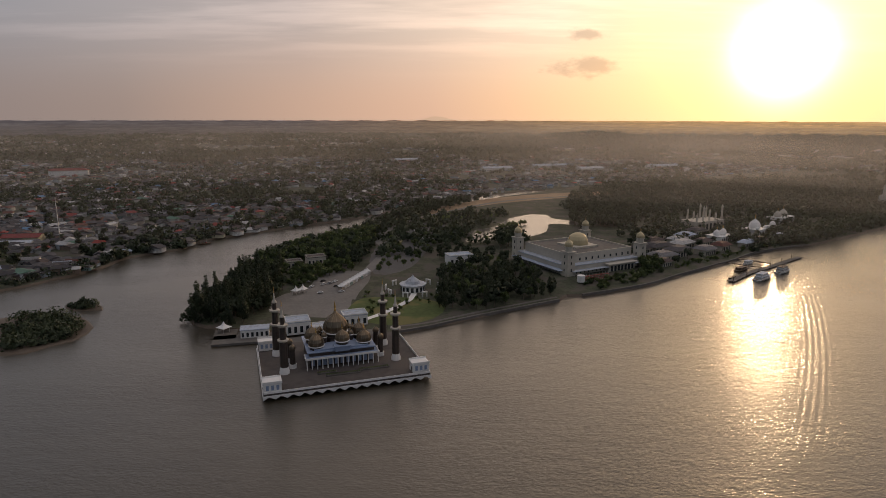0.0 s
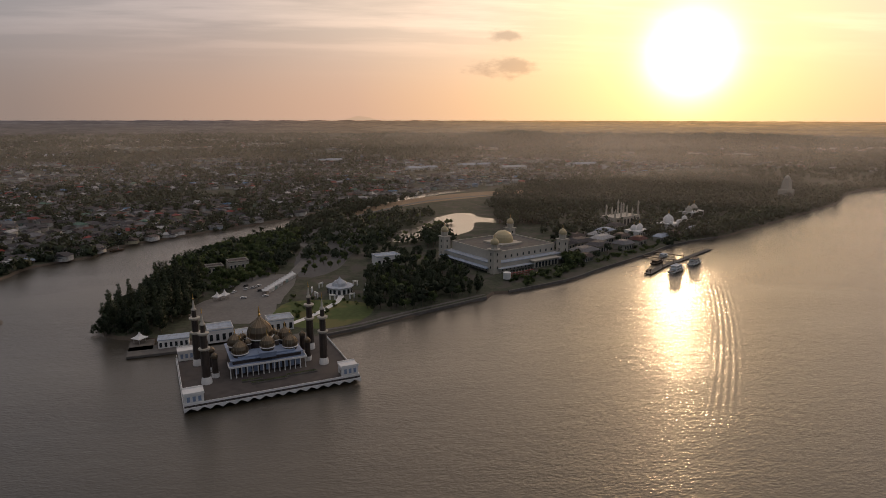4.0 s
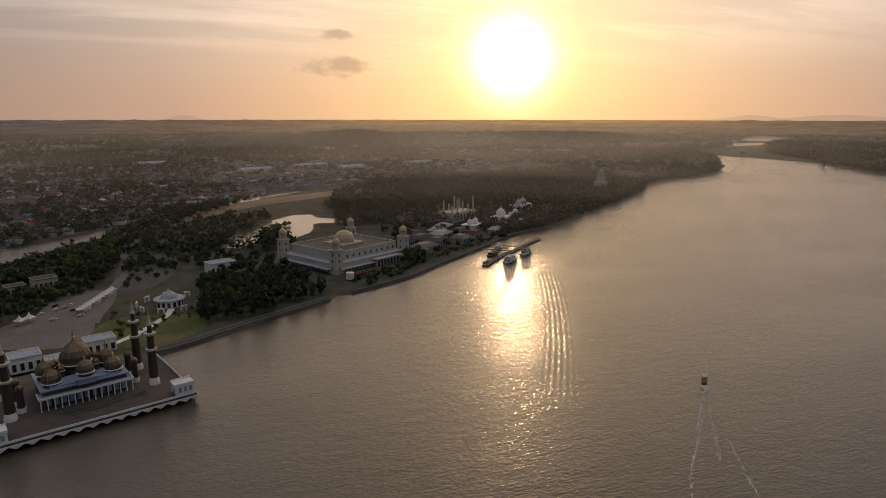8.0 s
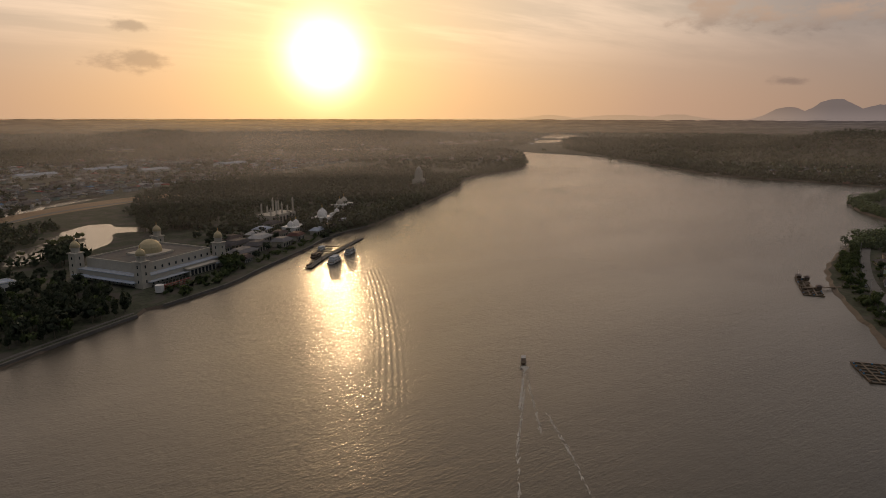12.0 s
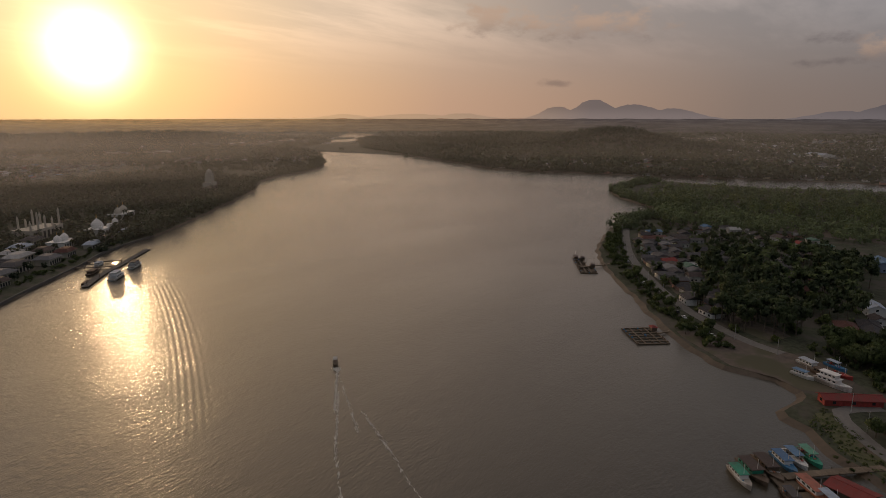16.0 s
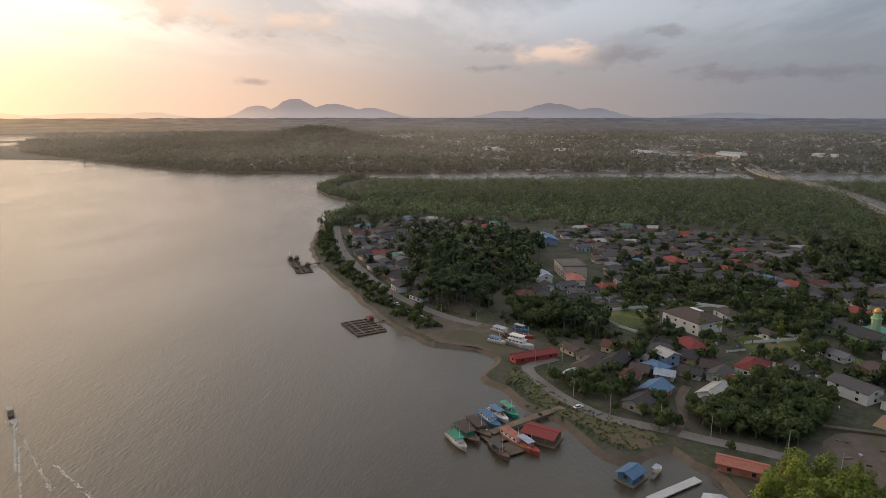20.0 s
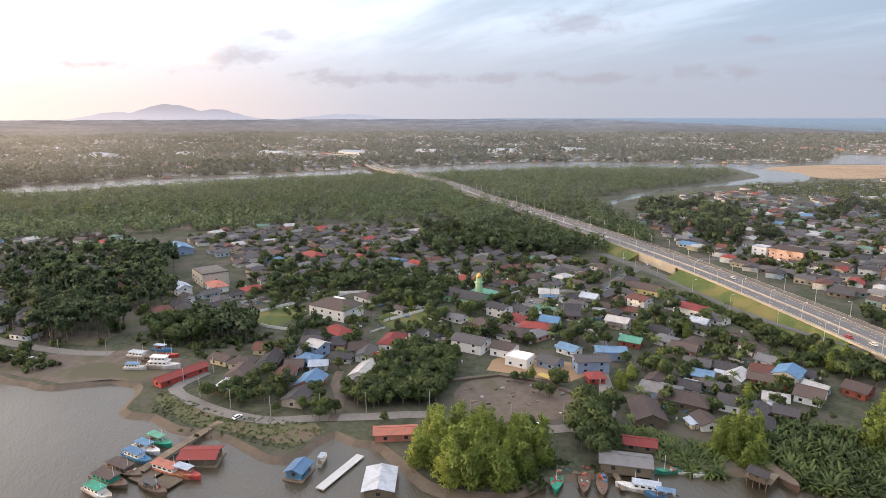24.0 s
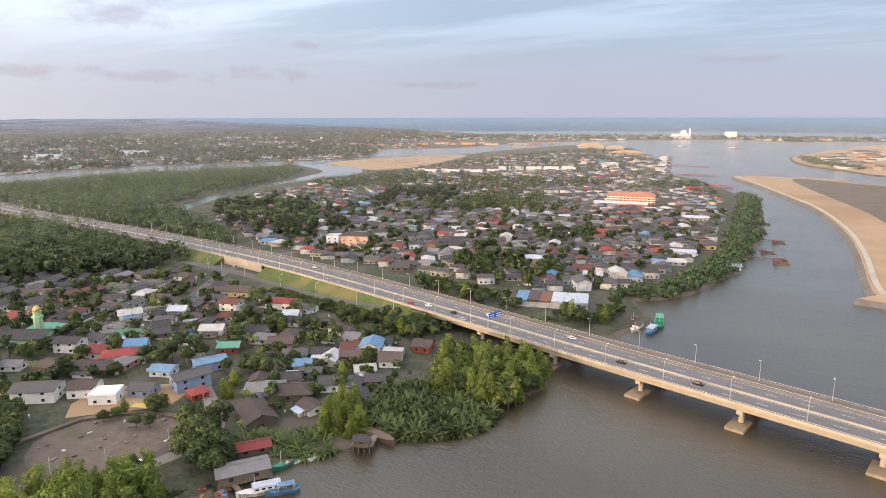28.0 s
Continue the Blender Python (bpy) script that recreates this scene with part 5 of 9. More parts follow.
def far_houses(name, spots, label, seed, size=(7, 15), tall=(2.6, 5.0), lean=None, panes=False):
    """Many small far houses: one mesh of walls, one of pitched roofs."""
    r = np.random.default_rng(seed)
    spots = spots[spots[:, 2] < G + 5.0]
    k = len(spots)
    w, d = r.uniform(*size, k), r.uniform(size[0], size[1] * 0.75, k)
    h, rise, turn = r.uniform(*tall, k), r.uniform(0.9, 2.2, k), r.uniform(0, math.pi, k)
    if lean is not None:
        turn = np.radians(lean + r.choice([0, 90], k) + r.normal(0, 9, k))
    c, s = np.cos(turn), np.sin(turn)

    def lay(px, py, pz):
        return np.stack([spots[:, 0] + px * c - py * s, spots[:, 1] + px * s + py * c, spots[:, 2] + pz], 1)

    base = [lay(a * w / 2, b * d / 2, z) for z in (0 * h - 0.2, h) for a, b in ((-1, -1), (1, -1), (1, 1), (-1, 1))]
    walls = np.stack(base, 1).reshape(-1, 3)
    quad = np.array([(0, 1, 5, 4), (1, 2, 6, 5), (2, 3, 7, 6), (3, 0, 4, 7)])
    faces = (np.arange(k)[:, None, None] * 8 + quad).reshape(-1, 4)
    tagged(new(name, arrays(name, walls, faces, FAR_WALL)), label + ": walls", "houses", kind="stuff")
    e = 0.7
    top = [lay(a * (w / 2 + e), b * (d / 2 + e), h - 0.25) for a, b in ((-1, -1), (1, -1), (1, 1), (-1, 1))]
    top += [lay(-(w / 2 + e * 0.5) * 0.92, 0 * d, h + rise), lay((w / 2 + e * 0.5) * 0.92, 0 * d, h + rise)]
    roofs = np.stack(top, 1).reshape(-1, 3)
    quad = np.array([(0, 1, 5, 4), (2, 3, 4, 5), (1, 2, 5, 5), (3, 0, 4, 4)])
    quads = np.array([(0, 1, 5, 4), (2, 3, 4, 5)])
    tris = np.array([(1, 2, 5), (3, 0, 4)])
    me = bpy.data.meshes.new(name)
    me.from_pydata(roofs.tolist(), [], (np.arange(k)[:, None, None] * 6 + quads).reshape(-1, 4).tolist() + (np.arange(k)[:, None, None] * 6 + tris).reshape(-1, 3).tolist())
    me.materials.append(FAR_ROOF)
    if panes:
        rows = []
        for side in (1, -1):
            for u in (-0.3, 0.05, 0.32):
                rows.append(np.stack([lay((u + e0 * 0.06) * w, side * (d / 2 + 0.05), z0 + 0 * h) for e0, z0 in ((-1, 0.9), (1, 0.9), (1, 2.1), (-1, 2.1))], 1))
        glass = np.concatenate(rows).reshape(-1, 3)
        tagged(new(name, arrays(name, glass, np.arange(len(glass)).reshape(-1, 4), GLASS)), label + ": windows", "houses", kind="stuff")
    tagged(new(name, me), label + ": roofs", "houses", kind="stuff")


RIVER_WOODS = [(1380, 880), (1560, 1230), (1850, 1640), (2400, 2150), (2900, 2000), (2500, 1000), (1750, 560)]
woods("river_woods", spots_in(RIVER_WOODS, 1500, 41), 7.0, LEAF_SHADED, 26, 2.2, "dark woods of the opposite river bank", 1.2, 41)
far_houses("town_houses", polar(4300, -42, 30, 480, 1900, 21, [(-1500, 0)] + TOWN_BANK + [(140, 1040), (900, 1500), (600, 2400), (-2400, 2400)], 0.75, -0.5), "crowded low town houses", 31)
far_houses("town_houses", polar(2200, -42, 60, 1700, 3600, 22, west_line, 1.0, -0.15), "scattered houses of the plain", 32, (9, 20))
far_houses("town_houses", polar(4200, 58, 150, 1290, 3600, 23, far_line, 0.85, -0.35, [RIVER_WOODS]), "scattered houses of the coastal plain", 33, (8, 18))

# ---- crystal prayer hall on its platform ----
hall = thing("waterfront_mosque", -51, 291, 0, 18.7, "domed mosque with bronze glass cladding on a white-edged river platform", "mosque")
PAVING = material("worn_paving", (0.085, 0.073, 0.068), 0.9, 0.35, 0.25, bump=0.2, spots=(0.11, 0.094, 0.084))
plat = part("platform", Shape().box(0, 0, 2.2, 75, 61, 1.2), [PAVING], hall, "worn brown paved platform")
# scalloped white fascia: arches along each edge
def fascia(x0, y0, x1, y1, bays, name="fascia"):
    d = Vector((x1 - x0, y1 - y0, 0))
    for k in range(bays):
        a, b = Vector((x0, y0, 0)) + d * (k / bays), Vector((x0, y0, 0)) + d * ((k + 1) / bays)
        n = Vector((d.y, -d.x, 0)).normalized() * 0.25
        rim = [(0, 2.55), (0, 0.7), (0.16, 1.15), (0.36, 1.75), (0.5, 2.0), (0.64, 1.75), (0.84, 1.15), (1, 0.7), (1, 2.55)]
        pts = [a + (b - a) * t + Vector((0, 0, z)) for t, z in rim]
        s = Shape()
        s.add([tuple(q + n) for q in pts] + [tuple(q - n) for q in pts], [tuple(range(9)), tuple(range(17, 8, -1))] + [(i, 9 + i, 9 + (i + 1) % 9, (i + 1) % 9) for i in range(9)])
        part("arch_bay", s, WHITE, plat)


fascia(-37.6, -30.6, 37.6, -30.6, 15)
fascia(-37.6, 30.6, -37.6, -30.6, 12)
fascia(37.6, -30.6, 37.6, 30.6, 12)
fascia(37.6, 30.6, -37.6, 30.6, 15)
for x0, y0, x1, y1 in ((-37.3, -30.3, 37.3, -30.3), (-37.3, -30.3, -37.3, 30.3), (37.3, -30.3, 37.3, 30.3)):
    part("parapet", Shape().bar((x0, y0, 3.85), (x1, y1, 3.85), 0.3, 0.9), WHITE, plat)
for i in range(-3, 4):
    for j in range(-2, 3):
        part("support_post", Shape().lathe(i * 11.5, j * 13.5, [(0.6, -2.0), (0.6, 2.3)], 8), DARK_CONCRETE, plat)
for x, y in ((-33.5, -26.5), (33.5, -25.5), (-33.0, 26.0)):
    lodge = part("corner_pavilion", Shape().box(x, y, 3.4, 7.6, 6.4, 4.2), WHITE, hall, "white corner pavilion with a flat parapet roof")
    part("roof", Shape().box(x, y, 7.6, 8.2, 7.0, 0.35).box(x, y - 3.3, 7.9, 8.2, 0.3, 0.7).box(x, y + 3.3, 7.9, 8.2, 0.3, 0.7), WHITE, lodge)
    for k in (-2.2, 0, 2.2):
        part("window", Shape().box(x + k, y - 3.22, 4.6, 1.2, 0.1, 2.2), PALE_BLUE, lodge)
    part("door", Shape().box(x - 3.83, y, 3.5, 0.1, 1.3, 2.3), GLASS, lodge)


RIB = material("pale_bronze_rib", (0.30, 0.24, 0.16), 0.35, 0.15, 0.5, metal=0.7)


def onion(x, y, z, r, stretch=1.15, finial=1.0):
    """The outline of a pointed dome and of the spike on it."""
    prof = [(r * 0.90, z), (r * 1.02, z + r * 0.22), (r * 1.0, z + r * 0.5 * stretch), (r * 0.82, z + r * 0.86 * stretch), (r * 0.52, z + r * 1.12 * stretch),
            (r * 0.2, z + r * 1.32 * stretch), (r * 0.06, z + r * 1.5 * stretch)]
    top = z + r * 1.45 * stretch
    spike = [(0.05 * r, top), (0.11 * r, top + 0.18 * r * finial), (0.05 * r, top + 0.3 * r * finial), (0.09 * r, top + 0.42 * r * finial), (0.02, top + 0.9 * r * finial)]
    return prof, spike


def dome(x, y, z, r, owner, skin, drum=1.6, band=WHITE, label=""):
    d = part("dome", Shape().lathe(x, y, onion(x, y, z, r)[0], 20), skin, owner, label or "bronze ribbed dome with gold bands")
    part("drum", Shape().lathe(x, y, [(r * 0.86, z - drum), (r * 0.86, z)], 16), DARK_TILE, d)
    part("ring", Shape().lathe(x, y, [(r * 1.02, z - 0.15), (r * 1.06, z + 0.1), (r * 0.95, z + 0.3)], 20), band, d)
    part("finial", Shape().lathe(x, y, onion(x, y, z, r)[1], 8), GOLD, d)
    ribs = Shape()
    for k in range(12):
        a = 2 * math.pi * k / 12
        prof = onion(x, y, z, r)[0]
        for (r0, z0), (r1, z1) in zip(prof, prof[1:]):
            ribs.bar((x + r0 * math.cos(a) * 1.01, y + r0 * math.sin(a) * 1.01, z0), (x + r1 * math.cos(a) * 1.01, y + r1 * math.sin(a) * 1.01, z1), 0.08 * r / 3)
    part("rib_cage", ribs, RIB, d)
    return d


# terraces of the hall: colonnade in front, stepped roofs above
base = part("prayer_hall", Shape().box(0.5, 5, 3.4, 31, 24, 7.2), DARK_TILE, hall, "dark glazed prayer hall walls")
part("lower_roof", Shape().box(0.5, -6.4, 8.4, 35, 7.0, 0.5).box(0.5, 5, 10.6, 33, 25, 0.5), PALE_BLUE, base, "pale blue-white terrace roof")
part("upper_terrace", Shape().box(0.5, -2.0, 11.0, 26, 9, 0.9), PALE_BLUE, base)
part("porch", Shape().box(0.5, -7.5, 11.0, 7, 4, 2.2).box(0.5, -7.5, 13.2, 8, 5, 0.4), PALE_BLUE, base, "pale blue raised porch")
part("cornice", Shape().box(0.5, -9.9, 8.3, 35.4, 0.3, 0.9).box(-17.0, -6.4, 8.3, 0.3, 7.0, 0.9).box(18.0, -6.4, 8.3, 0.3, 7.0, 0.9), WHITE, base)
for k in range(15):
    part("column", Shape().lathe(-16.5 + k * 34 / 14, -9.6, [(0.28, 3.4), (0.22, 3.8), (0.22, 8.0), (0.34, 8.4)], 8), WHITE, base)
for k in range(11):
    part("window", Shape().box(-13.5 + k * 2.8, -7.1, 4.2, 1.7, 0.15, 3.4), PALE_BLUE, base)
for k in range(7):
    part("arch_window", Shape().lathe(-11 + k * 3.8, -3.6, [(1.2, 8.9), (1.2, 9.9), (0.8, 10.6), (0.1, 11.0)], 10), WHITE, base)
part("drum_tower", Shape().lathe(0, 8, [(6.0, 10.8), (6.0, 13.6), (5.4, 13.8), (5.4, 15.2)], 20), DARK_TILE, base)
dome(0, 8, 15.4, 6.0, hall, BRONZE, 2.5, label="large bronze main dome with gold ribs")
for x, y, z, r in ((-11.0, -2.5, 12.6, 3.7), (1.0, -5.5, 15.0, 3.4), (12.0, -2.5, 12.6, 3.6), (-12.0, 6.5, 13.5, 3.5), (11.5, 6.5, 13.5, 3.5)):
    dome(x, y, z, r, hall, BRONZE, 2.2)
for x, y in ((-6.5, 3), (6.5, 3), (-7.5, 12), (7.5, 12), (-9, 9), (9, 10)):
    dome(x, y, 14.6, 1.5, hall, BRONZE, 3.6, label="small bronze turret dome")


def minaret(x, y, tall, r, owner):
    m = part("minaret", Shape().lathe(x, y, [(r, 6.5), (r * 0.96, tall * 0.55), (r * 0.8, tall * 0.56), (r * 0.78, tall * 0.8)], 10), DARK_TILE, owner, "tall dark clad minaret with pale balconies")
    part("plinth", Shape().lathe(x, y, [(r * 1.25, 3.4), (r * 1.25, 4.4), (r * 1.0, 6.6)], 10), WHITE, m)
    for z in (tall * 0.55, tall * 0.76):
        part("balcony", Shape().lathe(x, y, [(r * 0.85, z), (r * 1.35, z + 0.7), (r * 1.35, z + 1.3), (r * 0.9, z + 1.4)], 12), CREAM, m)
    part("lantern", Shape().lathe(x, y, [(r * 0.55, tall * 0.8), (r * 0.5, tall * 0.9)], 8), DARK_TILE, m)
    part("cap", Shape().lathe(x, y, [(r * 0.62, tall * 0.9), (r * 0.62, tall * 0.915), (r * 0.34, tall * 0.94), (r * 0.2, tall), (0.14, tall + 2.0), (0.05, tall + 4.4)], 10), CREAM, m)
    part("finial", Shape().lathe(x, y, [(0.1, tall + 1.6), (0.32, tall + 2.1), (0.1, tall + 2.6), (0.22, tall + 3.0), (0.04, tall + 4.8)], 8), GOLD, m)


for x, y in ((-26.8, -9.5), (-28.5, 15), (26.5, -9.0), (25.5, 13.5)):
    minaret(x, y, 34, 1.9, hall)
for x, y in ((-22.5, -4), (-23.0, 4.5), (20.6, -1.5), (20.5, 9.0)):
    t = part("turret", Shape().lathe(x, y, [(1.7, 3.4), (1.7, 5.4), (1.35, 5.6), (1.3, 12.6)], 10), DARK_TILE, hall, "short dark turret with a domed cap")
    part("turret_base", Shape().lathe(x, y, [(1.75, 3.4), (1.75, 5.5)], 10), WHITE, t)
    part("turret_cap", Shape().lathe(x, y, onion(x, y, 12.6, 1.6)[0], 12), BRONZE, t)
for x, y, w in ((-1, -19, 16), (14, -17, 14), (-8, -15.5, 9)):
    planter = part("planter", Shape().box(x, y, 3.4, w, 1.8, 0.5), DARK_CONCRETE, hall, "low planter bed")
    for k in range(int(w)):
        part("shrub", crown_mesh("shrub", "bush", 0.7, 0.1, 0.9, 24, 0.22, LEAF, 300 + k) if k == 0 and x == -1 else bpy.data.meshes["shrub"], None, planter).location = (x - w / 2 + 0.5 + k, y, 3.8)

# gatehouses, roofs and jetty behind the hall
def block_house(x, y, turn, w, d, h, wall, roof, name, label, category, arches=4, parapet=True, z=G):
    o = thing(name, x, y, z, turn, label, category)
    part("wall", Shape().box(0, 0, -0.4, w, d, h + 0.4), wall, o)
    part("roof", Shape().box(0, 0, h, w + 0.6, d + 0.6, 0.35), roof, o)
    if parapet:
        part("parapet", Shape().box(0, -d / 2, h + 0.3, w + 0.5, 0.25, 0.8).box(0, d / 2, h + 0.3, w + 0.5, 0.25, 0.8).box(-w / 2, 0, h + 0.3, 0.25, d, 0.8).box(w / 2, 0, h + 0.3, 0.25, d, 0.8), wall, o)
    for k in range(arches):
        px = -w / 2 + w * (k + 0.5) / arches
        win = part("window", Shape().box(px, -d / 2 - 0.02, 0.8, w / arches * 0.5, 0.12, h * 0.55), GLASS, o)
        part("frame", Shape().box(px, -d / 2 - 0.06, 0.8 + h * 0.55, w / arches * 0.62, 0.12, 0.2), WHITE, win)
    return o


block_house(-82, 338, 18.7, 13, 11, 6.5, WHITE, PALE_ROOF, "entrance_hall", "white arched entrance hall behind the mosque", "building", 4)
block_house(-66, 336, 18.7, 16, 8, 4.0, WHITE, PALE_ROOF, "arcade", "low white arcade with a flat roof", "building", 6)
block_house(-52, 352, 18.7, 14, 10, 6.0, WHITE, PALE_ROOF, "service_hall", "white hall with ribbed grey roof", "building", 4)
block_house(-104, 331, 14, 15, 8, 4.5, WHITE, PALE_ROOF, "jetty_hall", "white hall with long pale roof on the jetty", "building", 6, False, 1.2)
whole("jetty", Shape().box(-108, 326, 0.2, 34, 14, 1.2, radians(14)).box(-121, 332, 0.2, 12, 16, 1.2, radians(14)), DARK_CONCRETE, "dark concrete landing jetty beside the mosque", "jetty")
whole("causeway", Shape().box(-62, 325, 0.6, 60, 14, 1.4, radians(18.7)), DARK_CONCRETE, "dark paved causeway between platform and island", "causeway")


def canopy(x, y, w, turn=0, z=G, name="tent", label="white peaked tent canopy"):
    o = thing(name, x, y, z, turn, label, "tent")
    part("canopy", Shape().lathe(0, 0, [(w * 0.72, 2.8), (w * 0.70, 3.1), (w * 0.3, 4.0), (w * 0.12, 5.0), (0.08, 6.4)], 4 if w < 7 else 12), WHITE, o)
    for a in range(4):
        part("pole", Shape().lathe(w * 0.48 * math.cos(math.pi * a / 2), w * 0.48 * math.sin(math.pi * a / 2), [(0.1, -0.2), (0.1, 3.0)], 6), STEEL, o)
    return o


canopy(-123, 336, 6, 14, 1.3)
canopy(-96, 416, 5, 20)
canopy(-100, 412, 5, 20)

# car park, lawns, stalls and round kiosk in the park
sheet("car_park", [(-104, 372), (-62, 362), (-60, 400), (-54, 452), (-62, 478), (-92, 474), (-96, 430), (-112, 404)], G + 0.05, GRAVEL, label="grey car park by the mosque")
sheet("lawn", [(-58, 368), (-34, 348), (-14, 352), (0, 372), (-4, 398), (-52, 404)], G + 0.06, GRASS, label="mown green lawn")
sheet("clearing", [(-52, 470), (-62, 560), (-30, 690), (0, 720), (-2, 640), (-14, 560), (-26, 490)], G + 0.05, ASPHALT, label="dark open parking ground")
ribbon("path", [(-52, 352), (-36, 372), (-22, 400), (-20, 415)], 4.0, G + 0.12, WHITE, label="pale paved garden path")
ribbon("road", [(-62, 400), (-60, 470), (-52, 560), (-66, 620), (-40, 720), (10, 800), (90, 900), (200, 960)], 8.0, G + 0.1, GRAVEL, label="grey island road")
ribbon("quay_path", [(-25, 346), (-8, 353), (23, 374), (77, 407)], 2.4, G + 0.14, DARK_CONCRETE, label="dark paved quay walkway")
quay = Shape()
quay_pts = curve_points([(-25, 338), (-8, 347), (23, 368), (77, 401)], 6)
for a, b in zip(quay_pts, quay_pts[1:]):
    quay.bar((a.x, a.y, 0.6), (b.x, b.y, 0.6), 1.4, 2.6)
whole("quay_wall", quay, DARK_CONCRETE, "dark stone quay wall along the island", kind="structure")
quay2 = Shape()
quay_pts = curve_points([(95, 413), (146, 440), (182, 470), (243, 518), (285, 555), (350, 589)], 6)
for a, b in zip(quay_pts, quay_pts[1:]):
    quay2.bar((a.x, a.y, 0.8), (b.x, b.y, 0.8), 1.2, 2.6)
whole("quay_wall", quay2, DARK_CONCRETE, "curving stone embankment before the hall", kind="structure")
for k in range(11):
    t = k / 10
    o = thing("market_stall", -71 + 13 * t, 424 + 44 * t, G, 70, "white peaked market stall in a row", "stall", "row of market stalls")
    part("canopy", Shape().lathe(0, 0, [(3.2, 2.7), (3.1, 3.0), (1.2, 3.9), (0.1, 5.2)], 4), WHITE, o)
    part("counter", Shape().box(0, 0, 0, 3.4, 3.2, 2.6), WALLS, o)
kiosk = thing("round_kiosk", -21, 424, G, 0, "round white kiosk with a peaked blue-white roof", "kiosk")
part("wall", Shape().lathe(0, 0, [(8.5, -0.2), (8.5, 4.4)], 20), WHITE, kiosk)
part("roof", Shape().lathe(0, 0, [(9.4, 4.3), (9.4, 4.8), (5.4, 5.2), (4.6, 7.0), (1.0, 9.5), (0.1, 11.0)], 20), PALE_ROOF, kiosk, "pale peaked roof")
for k in range(16):
    a = 2 * math.pi * k / 16
    part("arch_opening", Shape().box(8.5 * math.cos(a), 8.5 * math.sin(a), 0.3, 0.15, 1.8, 3.2, a), GLASS, kiosk)
for k in range(9):
    a = 2 * math.pi * k / 9 + 0.3
    x, y = -21 + 19 * math.cos(a), 424 + 19 * math.sin(a)
    arch = thing("garden_arch", x, y, G, math.degrees(a), "small white garden arch", "arch", "arches round the kiosk")
    part("post", Shape().box(0, -1.6, -0.1, 0.7, 0.7, 3.0), WHITE, arch)
    part("post", Shape().box(0, 1.6, -0.1, 0.7, 0.7, 3.0), WHITE, arch)
    part("lintel", Shape().box(0, 0, 2.9, 0.9, 4.2, 0.8), WHITE, arch)
    planted.append((x, y, 3))
block_house(13, 503, 20, 20, 12, 8, WHITE, PALE_ROOF, "office_building", "square white two-storey building among trees", "building", 5)
block_house(-104, 500, 25, 15, 10, 7, CREAM, BROWN_ROOF, "house", "pale two-storey house among trees", "house", 5)
block_house(-120, 492, 25, 12, 9, 5, CREAM, BROWN_ROOF, "house", "pale house with a brown roof", "house", 4)
planted += [(13, 503, 13), (-104, 500, 10), (-120, 492, 9), (-21, 424, 14)]

# ---- convention hall with four domed towers ----
cc = thing("convention_hall", 112, 512.5, G, 28.5, "cream convention hall with four domed corner towers", "building")
cc.matrix_world = cc.matrix_world @ Matrix.Diagonal((0.9, 0.92, 0.9, 1))
main = part("hall_wall", Shape().box(0, 0, -0.4, 72, 62, 15.4), CREAM, cc)
part("hall_roof", Shape().box(0, 0, 15.0, 70, 60, 0.8), DARK_CONCRETE, cc, "flat grey roof")
part("hall_parapet", Shape().box(0, -30.6, 14.8, 72, 1.0, 2.0).box(0, 30.6, 14.8, 72, 1.0, 2.0).box(-35.6, 0, 14.8, 1.0, 62, 2.0).box(35.6, 0, 14.8, 1.0, 62, 2.0), CREAM, cc)
for x, y, w, d in ((0, -34, 76, 8), (-39, 0, 8, 66)):
    part("side_wing", Shape().box(x, y, -0.4, w, d, 8.6), CREAM, cc)
    part("wing_roof", Shape().box(x, y, 8.1, w + 1.5, d + 1.5, 0.6), PALE_ROOF, cc, "grey-blue wing roof")
    part("skirt_roof", Shape().box(x * 1.1, y * 1.12, 4.0, w + 4, d + 2, 0.5), PALE_ROOF, cc)
part("portico", Shape().box(14, -38, -0.2, 30, 10, 6.4).box(14, -38.5, 6.2, 33, 13, 0.8), CREAM, cc, "wide cream entrance portico")
for k in range(7):
    part("portico_opening", Shape().box(2 + k * 4, -43.05, 0.2, 2.4, 0.2, 4.6), GLASS, cc)
for k in range(16):
    part("window", Shape().box(-33 + k * 4.4, -38.05, 1.2, 1.2, 0.12, 2.6), GLASS, cc)
for k in range(14):
    part("window", Shape().box(-43.05, -28 + k * 4.3, 1.2, 0.12, 1.2, 2.6), GLASS, cc)
for k in range(10):
    part("window", Shape().box(-31 + k * 7, -31.05, 10.2, 1.6, 0.12, 2.4), GLASS, cc)
part("dome_base", Shape().box(0, 0, 15.6, 26, 26, 1.6), CREAM, cc)
part("main_dome", Shape().lathe(0, 0, [(9.4, 17.0), (9.4, 19.0), (9.0, 21.6), (7.4, 24.6), (4.8, 26.6), (2.0, 27.6), (0.1, 27.9)], 24), material("pale_gold_dome", (0.52, 0.44, 0.27), 0.5, 0.15, 0.4, metal=0.3), cc, "pale gold main dome")
